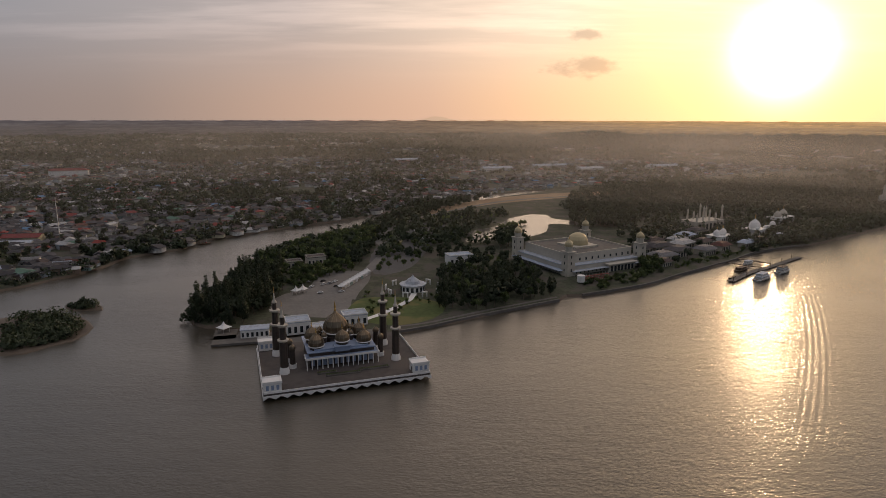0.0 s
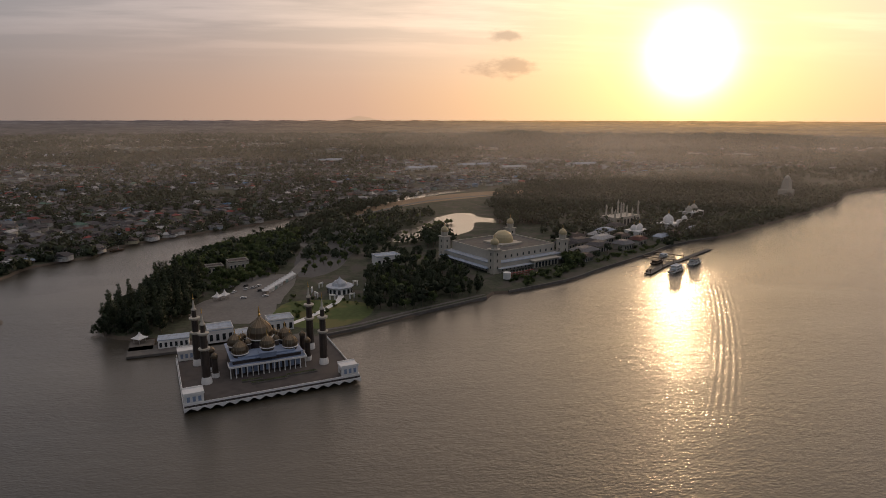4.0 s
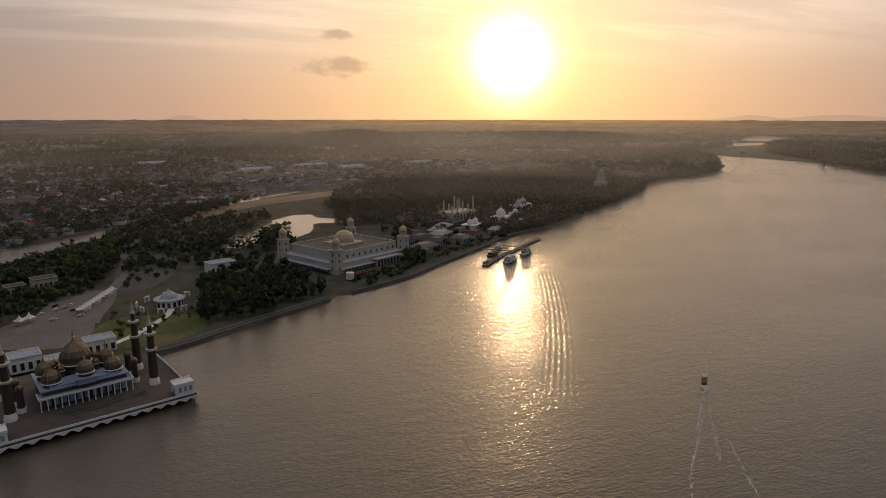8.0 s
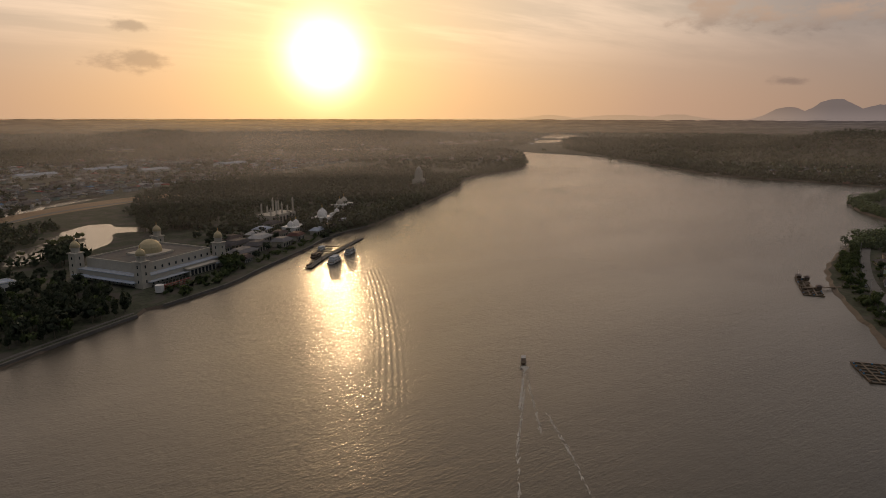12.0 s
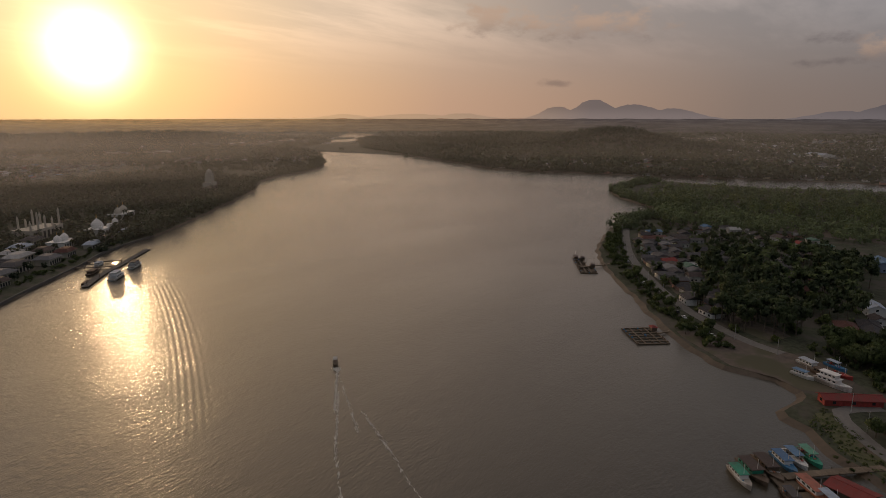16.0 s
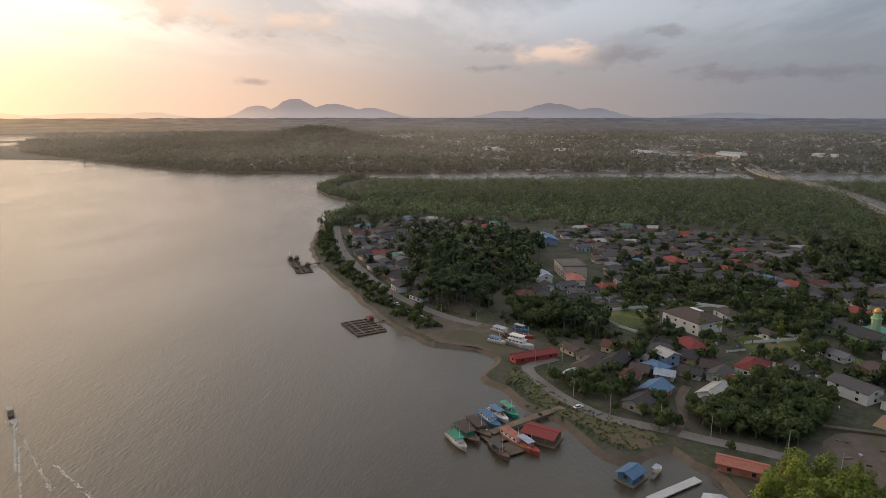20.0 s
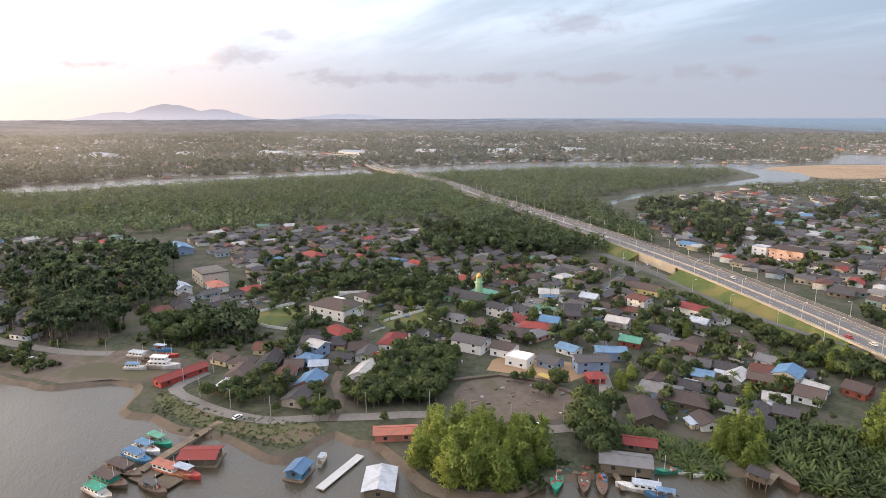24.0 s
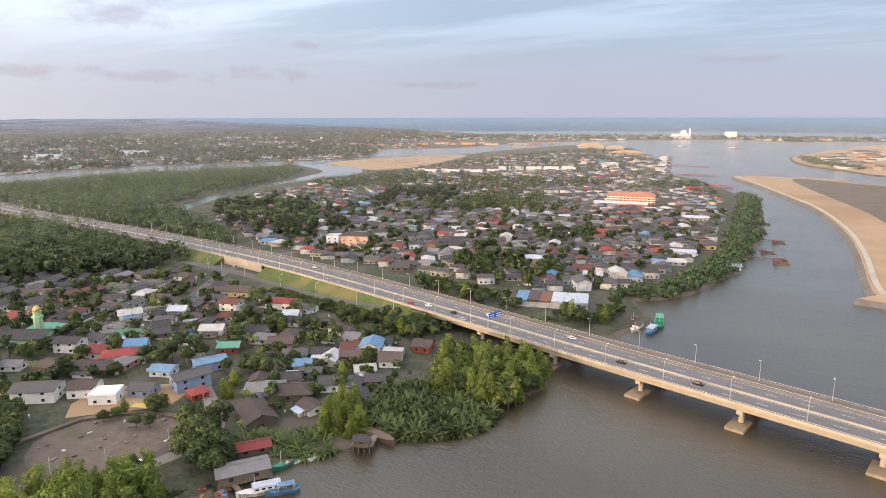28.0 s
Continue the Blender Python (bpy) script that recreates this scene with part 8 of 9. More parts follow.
def settle(outline, count, seed, lean, avoid, gap=0.0, group="village houses", skip=(), sorts=SORTS, z=G, join=""):
    """Houses set side by side wherever an outline has room."""
    xs, ys, r = candidates(outline, count * 50, seed, [(line, wide + 4.0) for line, wide in avoid], skip)
    made, spots = 0, []
    for x, y in zip(xs, ys):
        if made >= count:
            break
        if join and free(x, y, 5.0 + gap):
            spots.append((x, y, z))
            planted.append((x, y, 5.0))
            made += 1
        if join:
            continue
        w, d, h, style, rise, porch = sorts[int(r.integers(0, len(sorts)))]
        if not free(x, y, w * 0.42 + gap):
            continue
        turn = lean + r.choice([0, 90]) + r.normal(0, 7)
        word = {"gable": "gabled", "hip": "hipped"}[style]
        size = "two-storey" if h > 5 else "low"
        house(x, y, turn, w, d, h, None, None, style, rise, porch, f"{size} village house with a weathered {word} sheet roof" + (" and a porch" if porch else ""), group, z, keep=False)
        planted.append((x, y, w * 0.42))
        made += 1
    if join:
        far_houses("back_houses", np.array(spots), join, seed, (9, 14), (2.8, 4.6), lean, True)


front_avoid = [(line, 4.0) for line, _, _ in ROADS] + [(deck_line, 30.0), (slip_line, 13.0)]
settle([(306, -130), (352, -150), (330, -160), (372, -196), (400, -240), (408, -312), (300, -290), (220, -276), (170, -258), (140, -224), (150, -196), (196, -172), (222, -205), (262, -228), (310, -215), (322, -196), (290, -200), (262, -164), (300, -140)],
       46, 3, 20, front_avoid, 0.0, skip=clearings)
settle([(400, -200), (450, -150), (440, -60), (500, -50), (640, -20), (690, -90), (600, -235), (470, -250), (410, -300)], 210, 4, 12, front_avoid, 0.0, skip=clearings, join="low houses in the back of the village")
settle([(300, -20), (330, -60), (300, -92), (262, -96), (244, -70), (262, -36)], 12, 5, -35, front_avoid, 0.5, skip=clearings)
settle([(460, 40), (520, 120), (600, 170), (700, 180), (700, 40), (600, 10), (500, 10)], 50, 6, 35, front_avoid, 1.5, join="low houses on the point")
settle([(405, 10), (440, -10), (430, -60), (395, -40), (390, -10)], 8, 7, 20, front_avoid, 1.0)

# foundations and sheds of the walled plot
plot = Shape()
for k in range(7):
    plot.box(402 + 5 * (k % 4), -42 - 7 * (k // 4) - 5 * (k % 3), G - 0.1, 5, 4, 0.5 + 0.3 * (k % 3), 0.5)
whole("foundation_slabs", plot, GRAVEL, "grey concrete foundations of a building plot", "foundation")

# scrap and boards on the clearing
r = random.Random(12)
for k in range(26):
    x, y = 196 + r.random() * 40, -146 + r.random() * 42
    if inside(clearings[0], [x], [y])[0]:
        s = Shape().box(0, 0, -0.05, r.uniform(0.6, 3.0), r.uniform(0.4, 1.4), r.uniform(0.2, 0.8), r.uniform(0, 3))
        o = whole("scrap_board", s, r.choice([WOOD, STEEL, GRAVEL, WOOD, BOAT_BROWN]), "scrap board lying on bare earth", "scrap", "scrap on the clearing")
        o.location = (x, y, G + 0.06)
yard_roof = thing("lean_to", 224, -147, G, 20, "long low lean-to with a yellow sheet roof", "shed")
part("roof", Shape().box(0, 0, 2.3, 12, 3.5, 0.15), material("yellow_sheet", (0.52, 0.38, 0.10), 0.7, 0.2, 0.5), yard_roof)
for a in (-5, 0, 5):
    part("post", Shape().box(a, -1.4, -0.1, 0.15, 0.15, 2.4), WOOD, yard_roof)
yard_wall = Shape()
for a, b in (((244, -104), (240, -130)), ((240, -130), (224, -146)), ((224, -146), (203, -150))):
    yard_wall.bar((*a, G + 0.5), (*b, G + 0.5), 2.2, 1.0)
whole("yard_bank", yard_wall, EARTH, "low earth bank with a timber edge", "bank")

# clutter of the yards, fences and poles
r = np.random.default_rng(44)
xs, ys, _ = candidates(VILLAGE, 2600, 45)
junk = [Shape() for _ in range(4)]
for k, (x, y) in enumerate(zip(xs[:900], ys[:900])):
    junk[k % 4].box(x, y, G - 0.05, r.uniform(0.4, 2.4), r.uniform(0.3, 1.4), r.uniform(0.2, 1.3), r.uniform(0, 3))
for s, mat, word in zip(junk, (WHITE, WOOD, BOAT_BLUE, STEEL), ("white tanks and boards", "timber and crates", "blue drums and sheets", "tin sheets and barrels")):
    whole("yard_clutter", s, mat, f"{word} lying in the village yards", "clutter", kind="stuff")
fence = Shape()
for k, (x, y) in enumerate(zip(xs[900:1020], ys[900:1020])):
    a, l = radians(20 + 90 * (k % 2)) + r.normal(0, 0.1), r.uniform(3, 8)
    fence.bar((x - math.cos(a) * l, y - math.sin(a) * l, G + 0.5), (x + math.cos(a) * l, y + math.sin(a) * l, G + 0.5), 0.12, 1.1)
whole("yard_fences", fence, WALLS, "low boarded fences between village yards", "fences", kind="stuff")
pole = thing("utility_pole", 0, 0, 0, 0, "slim grey utility pole beside a village road", "pole", "utility poles")
part("post", Shape().lathe(0, 0, [(0.16, -0.2), (0.11, 8.5)], 6), STEEL, pole)
part("cross_arm", Shape().box(0, 0, 7.9, 1.6, 0.12, 0.14), WOOD, pole)
first_pole = True
for line, wide, _ in ROADS[:3]:
    pts = curve_points(line, 24.0)
    for a, b in zip(pts, pts[1:]):
        d = (b - a).normalized() * (wide / 2 + 0.9)
        m = pose(a.x - d.y, a.y + d.x, G, 0, 0, math.degrees(math.atan2(d.y, d.x)) + 90)
        if first_pole:
            pole.matrix_world, first_pole = m, False
        else:
            copy_thing(pole, m)

# ---- boats and floats at the east bank ----
pontoon("wooden_jetty", [(247, -11), (235, 3), (222, 17)], 3.4, 1.5, "long wooden village jetty")
whole("jetty_deck", Shape().box(213, 9, 0.5, 8, 6, 0.4, radians(37)).box(220, 15, 0.5, 7, 9, 0.4, radians(37)), WOOD, "square wooden jetty deck", "jetty")
boat(215, 29, 217, 14, 4.0, BOAT_WHITE, "white passenger boat with a green roof", WHITE, BOAT_GREEN, 1, clutter=3)
boat(221, 26, 219, 17, 5.4, BOAT_BROWN, "old rusty green-brown fishing trawler", BOAT_GREEN, BROWN_ROOF, 1, clutter=12)
boat(226, 22, 217, 18, 5.0, BOAT_BROWN, "dark weathered wooden fishing boat", BOAT_BROWN, BROWN_ROOF, 1, clutter=12)
boat(233, 18, 217, 15, 4.0, BOAT_BLUE, "blue and white fishing boat", WHITE, BLUE_ROOF, 1, clutter=8)
boat(238, 15, 217, 14, 4.0, BOAT_WHITE, "white fishing boat with blue awning", None, BLUE_ROOF, 1, clutter=8)
boat(242, 11, 217, 14, 3.8, BOAT_GREEN, "fishing boat with a bright green awning", None, GREEN_ROOF, 1, clutter=6)
boat(210, 13, 215, 13, 3.6, BOAT_BROWN, "long open grey boat", None, GREY_ROOF, 1, clutter=6)
boat(219, 8, 220, 19, 4.4, BOAT_ORANGE, "orange and white fishing boat", WHITE, ORANGE_ROOF, 1, clutter=12)
boat(215, 3, 220, 13, 3.8, BOAT_RED, "small fishing boat with red trim", None, PALE_ROOF, 1, clutter=10)


def float_house(x, y, turn, w, d, roof, wall, label, h=2.4):
    o = house(x, y, turn, w, d, h, roof, wall, "gable", 1.0, 0, label, "", 0.7, "floating_hut")
    part("raft", Shape().box(0, 0, -0.9, w + 2, d + 2, 0.6), WOOD, o)
    return o


float_house(223, -2, -114, 12, 8, RED_ROOF, WOOD, "floating hut with a wide red roof")
float_house(200, -31, -40, 7, 5.5, BLUE_ROOF, BOAT_BLUE, "small blue floating hut with a rusty pale roof")
float_house(181, -53, -25, 13, 9, PALE_ROOF, WOOD, "floating shed with a pale blue metal roof", 2.8)
boat(204, -40, -35, 7, 2.2, BOAT_WHITE, "small white boat with awning", None, PALE_ROOF, 1, mast=False)
pontoon("pontoon_walk", [(188, -35), (202, -53)], 3.2, 0.6, "grey floating pontoon walkway", STEEL, False)
pontoon("log_ramp", [(183, -66), (190, -74)], 2.0, 0.8, "dark timber ramp in the shallows")
boat(161, -107, 143, 17, 4.4, BOAT_GREEN, "green-hulled fishing boat with a red deck", None, None, 1, clutter=14)
boat(157, -115, 143, 19, 4.2, BOAT_BROWN, "derelict brown boat frame with bare ribs", None, None, 1, mast=False, clutter=14)
boat(153, -119, 143, 18, 4.0, BOAT_BROWN, "derelict grey boat frame with bare ribs", None, None, 1, mast=False, clutter=14)
boat(163, -113, 200, 10, 2.4, BOAT_BROWN, "small dark boat on the mud", None, None, 1, mast=False, clutter=2)
boat(145, -128, 48, 16, 4.0, BOAT_WHITE, "long white houseboat moored at the bank", WHITE, PALE_ROOF, 1, clutter=3)
boat(139, -131, 48, 11, 3.0, BOAT_BLUE, "white and blue cargo boat", None, BLUE_ROOF, 1, clutter=4)
pontoon("plank_walk", [(160, -128), (146, -122)], 1.8, 1.2, "narrow plank walkway over the mud")
boat(131, -174, 166, 18, 4.6, BOAT_BROWN, "large abandoned wooden hull on the bank", None, None, 1, mast=False, deep=2.0)
stilt = house(131, -164, 20, 5, 4, 2.2, GREY_ROOF, WOOD, "gable", 1.0, 0, "stilt fishing hut with a thatched roof", "", 3.2, "stilt_hut")
for a in (-3, -1, 1, 3):
    for b in (-2, 2):
        part("stilt", Shape().lathe(a, b, [(0.14, -5.0), (0.12, 0.0)], 6), WOOD, stilt)
part("platform", Shape().box(0, -3, -0.7, 8, 8, 0.25), WOOD, stilt)
for x, y, t in ((147, -147, 60), (143, -152, 80), (145, -156, 100)):
    boat(x, y, t, 6.5, 1.6, BOAT_WHITE, "small wooden sampan on the mud", None, None, 1, mast=False, deep=0.6)
boat(149, -143, 70, 9, 2.6, BOAT_GREEN, "small green fishing boat on the mud", None, None, 1, clutter=8)
# slipway boats
yacht = boat(314, 8, -120, 17, 5.0, BOAT_WHITE, "white motor yacht hauled out on the slipway", WHITE, WHITE, 2, z=G + 0.2, deep=1.6)
boat(333, 18, -130, 15, 4.4, BOAT_WHITE, "white passenger boat hauled out on land", WHITE, PALE_ROOF, 1, z=G, clutter=4)
boat(324, 12, -125, 12, 3.6, BOAT_BROWN, "grey work boat on the slipway", BOAT_BROWN, None, 1, z=G, clutter=6)
boat(318, 20, -118, 11, 3.4, BOAT_WHITE, "white cabin boat on the slipway timbers", WHITE, BLUE_ROOF, 1, z=G, clutter=5)
boat(338, 8, -128, 12, 3.4, BOAT_BLUE, "blue fishing boat hauled out on land", None, PALE_ROOF, 1, z=G, clutter=6)
boat(328, 5, -120, 10, 3.2, BOAT_RED, "small red boat on the slipway", None, None, 1, z=G, clutter=4)


def fish_farm(x, y, turn, nx, ny, cell, label):
    o = thing("fish_farm", x, y, 0, turn, label, "fish farm", "floating fish farms")
    for i in range(nx + 1):
        part("walkway", Shape().box((i - nx / 2) * cell, 0, 0.1, 0.9, ny * cell, 0.45), WOOD, o)
    for j in range(ny + 1):
        part("walkway", Shape().box(0, (j - ny / 2) * cell, 0.12, nx * cell, 0.9, 0.45), WOOD, o)
    r = random.Random(int(x))
    for k in range(nx * ny):
        part("drum", Shape().lathe(r.uniform(-0.5, 0.5) * nx * cell, r.choice([-0.5, 0.0, 0.5]) * ny * cell, [(0.45, 0.3), (0.45, 1.2)], 8), r.choice([BOAT_BLUE, BOAT_BROWN, WOOD]), o)
    part("hut", Shape().box(nx * cell * 0.3, -ny * cell * 0.45, 0.5, 4, 3, 2.2), WOOD, o)
    part("hut_roof", Shape().box(nx * cell * 0.3, -ny * cell * 0.45, 2.7, 5, 4, 0.9, taper=0.3), RED_ROOF if x < 400 else BROWN_ROOF, o)


fish_farm(336, 97, 38, 6, 4, 4.2, "floating fish farm of dark timber pens with a red hut")
fish_farm(462, 180, 30, 6, 3, 4.0, "dark floating fish pens with a shed")
fish_farm(482, 194, 30, 8, 2, 3.6, "dark timber fish pens and piles")
pontoon("plank_walk", [(342, 92), (352, 86)], 1.6, 0.9, "plank walkway to the fish farm")
pontoon("wooden_jetty", [(462, 186), (474, 178), (486, 170)], 2.4, 1.4, "wooden jetty to the fish pens")
boat(492, 202, 30, 12, 4, BOAT_BROWN, "dark work boat by the fish pens", BOAT_BROWN, BROWN_ROOF, 1)

# speedboat and its wake out on the river
boat(212, 210, 44, 8.0, 2.6, BOAT_BROWN, "small dark speedboat heading upriver", None, GREY_ROOF, 1, mast=False, group="")
FOAM = material("foam", (0.62, 0.60, 0.55), 0.9, 0.4, 0.8)
wake = thing("wake", 0, 0, 0.05, 0, "white foam wake spreading behind the speedboat", "wake", kind="stuff")


def foam_line(a, b, w0, w1, count, seed):
    r = np.random.default_rng(seed)
    s = Shape()
    a, b = np.array(a, float), np.array(b, float)
    d = (b - a) / np.linalg.norm(b - a)
    q = np.array([-d[1], d[0]])
    for k in range(count):
        t = r.uniform(0, 1)
        c = a + (b - a) * t + q * r.normal(0, 1) * (w0 + (w1 - w0) * t) * 0.35
        l, w = r.uniform(0.4, 1.6), r.uniform(0.05, 0.18)
        turn = math.atan2(d[1], d[0]) + r.normal(0, 0.25)
        u, v = np.array([math.cos(turn), math.sin(turn)]) * l, np.array([-math.sin(turn), math.cos(turn)]) * w
        s.add([(*(c - u), 0), (*(c - v), 0.02), (*(c + u), 0), (*(c + v), 0.02)], [(0, 1, 2, 3)])
    part("foam", s, FOAM, wake)


foam_line((209, 206), (206, 203), 3.0, 2.2, 160, 3)
foam_line((207, 204), (175, 175), 0.9, 0.7, 210, 1)
foam_line((190, 187), (148, 149), 1.2, 0.7, 150, 2)
foam_line((148, 148), (118, 117), 0.9, 0.5, 90, 5)
foam_line((203, 199), (166, 154), 0.8, 1.4, 90, 4)
foam_line((181, 165), (163, 136), 0.9, 1.1, 90, 6)
foam_line((163, 136), (126, 80), 1.0, 1.2, 90, 7)

# ---- trees of the east bank ----
east_avoid = [(line, wide / 2 + 1.0) for line, wide, _ in ROADS] + [(deck_line, 16.0), (slip_line, 8.0)]
SHORE_HOMES = [(372, 62), (394, 82), (450, 116), (530, 156), (600, 184), (640, 180), (600, 150), (545, 122), (500, 108), (455, 96), (400, 66)]
settle(SHORE_HOMES, 40, 31, 35, [(SHORE_ROAD, 2.0)], 0.2, join="low grey shoreside houses on the point")
GROVE = [(364, 56), (392, 84), (452, 96), (500, 104), (560, 100), (600, 78), (592, -6), (470, -2), (410, 2), (376, 26)]
grow(UMBRELLA, [(360, 52), (392, 84), (440, 92), (420, 50), (380, 24)], 34, 0.8, 1.2, gap=2.2, avoid=east_avoid)
grow(UMBRELLA, GROVE, 95, 0.8, 1.2, gap=2.4, avoid=east_avoid, join="tall spreading trees of the point")
grow(BROAD, GROVE, 40, 0.5, 0.9, gap=1.6, avoid=east_avoid, join="green trees mixed into the point's wood")
grow(DARK, GROVE, 24, 0.5, 0.9, gap=1.4, avoid=east_avoid, join="dark woodland trees on the point")
ROADSIDE = [(352, 36), (378, 72), (420, 104), (470, 132), (530, 164), (600, 188), (680, 206), (700, 180), (690, 60), (600, 0), (480, 0), (420, -9), (372, 10)]
grow(DARK, ROADSIDE, 110, 0.5, 0.95, gap=1.2, avoid=east_avoid, join="dark roadside trees of the point")
grow(BUSH, ROADSIDE, 160, 0.8, 1.6, gap=0.5, avoid=east_avoid, join="scrub under the trees of the point")
grow(BUSH, [(330, 62), (350, 82), (390, 110), (446, 146), (516, 186), (590, 210), (690, 224), (690, 214), (596, 198), (520, 170), (450, 132), (396, 96), (352, 62), (340, 50)], 220, 0.5, 1.3, gap=0.3, avoid=[(SHORE_ROAD, 4.0)], join="scrub and low trees along the shore road")
grow(BROAD, [(330, 62), (350, 82), (390, 110), (446, 146), (516, 186), (590, 210), (690, 224), (690, 214), (596, 198), (520, 170), (450, 132), (396, 96), (352, 62), (340, 50)], 50, 0.4, 0.8, gap=0.8, avoid=[(SHORE_ROAD, 5.0)], join="small trees along the shore road")
grow(PALM, [(470, 0), (560, 20), (600, 60), (520, 90), (460, 60)], 60, 0.9, 1.35, gap=0.8)
grow(BROAD, [(340, -4), (356, 22), (372, 4), (376, -14), (352, -12)], 16, 0.7, 1.5, gap=1.8, avoid=east_avoid)
grow(BUSH, [(336, -4), (356, 26), (372, 4), (340, -50), (312, -20), (318, -8)], 60, 0.6, 1.3, gap=0.6, avoid=east_avoid, join="undergrowth behind the slipway")
grow(DARK, [(345, -10), (372, 0), (376, -30), (346, -44), (326, -30)], 22, 0.9, 1.3, gap=1.8, avoid=east_avoid, join="dark trees behind the slipway")
grow(BROAD, [(270, -6), (290, -34), (250, -56), (238, -36), (258, -12)], 26, 0.5, 0.85, gap=1.4, avoid=east_avoid)
grow(BROAD, [(232, -70), (246, -54), (276, -84), (286, -110), (262, -120), (240, -104), (226, -92)], 90, 0.65, 1.1, gap=1.6, avoid=east_avoid)
grow(DARK, [(236, -70), (250, -64), (276, -92), (276, -114), (240, -100)], 25, 0.8, 1.1, gap=1.2, avoid=east_avoid, join="dark trees of the village grove")
grow(BAMBOO, [(164, -74), (188, -68), (202, -80), (196, -100), (176, -112), (163, -104), (162, -88)], 60, 0.85, 1.4, gap=1.2)
grow(BROAD, [(182, -136), (190, -132), (198, -146), (186, -150)], 6, 0.9, 1.2, gap=0.8)
grow(BAMBOO, [(148, -266), (122, -264), (104, -270), (92, -254), (92, -234), (97, -212), (115, -218), (130, -217), (139, -235)], 30, 0.75, 1.2, gap=1.5, z=0.6, avoid=[(deck_line, 15)])
grow(BAMBOO, [(148, -266), (122, -264), (104, -270), (92, -254), (92, -234), (97, -212), (115, -218), (130, -217), (139, -235)], 34, 0.7, 1.1, gap=1.2, z=0.6, avoid=[(deck_line, 15)], join="yellow-green waterside trees below the bridge")
grow(BROAD, [(148, -266), (122, -264), (104, -270), (92, -254), (92, -234), (97, -212), (115, -218), (130, -217), (139, -235)], 40, 0.6, 0.95, gap=1.0, z=0.6, avoid=[(deck_line, 15)])
grow(BAMBOO, [(163, -179), (155, -189), (141, -184), (137, -171), (145, -161)], 14, 0.8, 1.1, gap=1.3, z=0.6)
grow(NIPA, [(155, -210), (135, -227), (115, -218), (99, -211), (98, -200), (105, -188), (127, -176), (139, -171), (152, -182)], 150, 0.75, 1.15, gap=1.0, z=0.5)
grow(NIPA, [(180, -150), (153, -168), (139, -160), (143, -150), (154, -143), (167, -140)], 60, 0.6, 0.95, gap=0.9, z=0.6)
grow(NIPA, [(155, -210), (135, -227), (115, -218), (99, -211), (98, -200), (105, -188), (127, -176), (139, -171), (152, -182)], 160, 0.6, 1.0, gap=0.5, z=0.4, join="massed nipa palms along the muddy bank")
grow(BUSH, [(155, -210), (135, -227), (104, -222), (97, -206), (105, -188), (127, -176), (139, -171), (152, -182)], 120, 0.6, 1.2, gap=0.2, z=0.3, join="mangrove scrub along the muddy bank")
grow(BROAD, VILLAGE, 40, 0.6, 0.95, gap=1.4, avoid=east_avoid, group="")
grow(DARK, VILLAGE, 80, 0.55, 0.95, gap=1.3, avoid=east_avoid, join="dark garden trees among the village houses")
grow(PALM, VILLAGE, 60, 0.6, 0.95, gap=0.7, avoid=east_avoid)
grow(BUSH, VILLAGE, 260, 0.5, 1.1, gap=0.6, avoid=east_avoid, join="garden bushes among the village houses")
grow(BROAD, VILLAGE, 560, 0.4, 0.85, gap=0.4, avoid=east_avoid, join="garden trees among the village houses")
grow(BUSH, [(226, -4), (264, 12), (286, 10), (250, -12), (214, -36), (222, -48)], 9, 0.2, 0.45, gap=0.4, avoid=east_avoid)
grow(DARK, [(440, -250), (470, -160), (600, -235), (560, -300), (430, -330)], 140, 0.9, 1.4, gap=2.0, avoid=east_avoid, join="dark trees beside the viaduct")
grow(DARK, [(400, -110), (440, -60), (480, -80), (470, -160), (420, -170)], 60, 0.7, 1.1, gap=1.6, avoid=east_avoid, join="dark trees behind the villa")
grow(BROAD, [(350, -120), (400, -120), (420, -170), (380, -170), (352, -150)], 50, 0.55, 0.95, gap=1.2, avoid=east_avoid, join="green trees behind the prayer hall")
grow(BUSH, [(176, -286), (220, -292), (300, -308), (300, -298), (210, -282), (172, -276)], 170, 0.6, 1.3, gap=0.5, join="green bushes on the ramp's slope")
grow(BUSH, [(160, -146), (164, -118), (176, -112), (172, -92), (166, -78), (184, -70), (204, -68), (214, -58), (206, -62), (160, -88), (156, -120)], 90, 0.35, 0.8, gap=0.3, z=0.8, join="scrub along the muddy water edge")
grow(BROAD, [(160, -286), (205, -292), (214, -282), (176, -270)], 24, 0.6, 0.9, gap=1.0, join="green trees below the ramp")
woods("foreshore_weeds", spots_in([(214, -30), (238, -8), (266, 14), (288, 10), (254, -12), (232, -40), (222, -46)], 420, 71, G), 0.55, LEAF, 34, 0.16, "low weeds and grass on the foreshore", 0.8, 71)

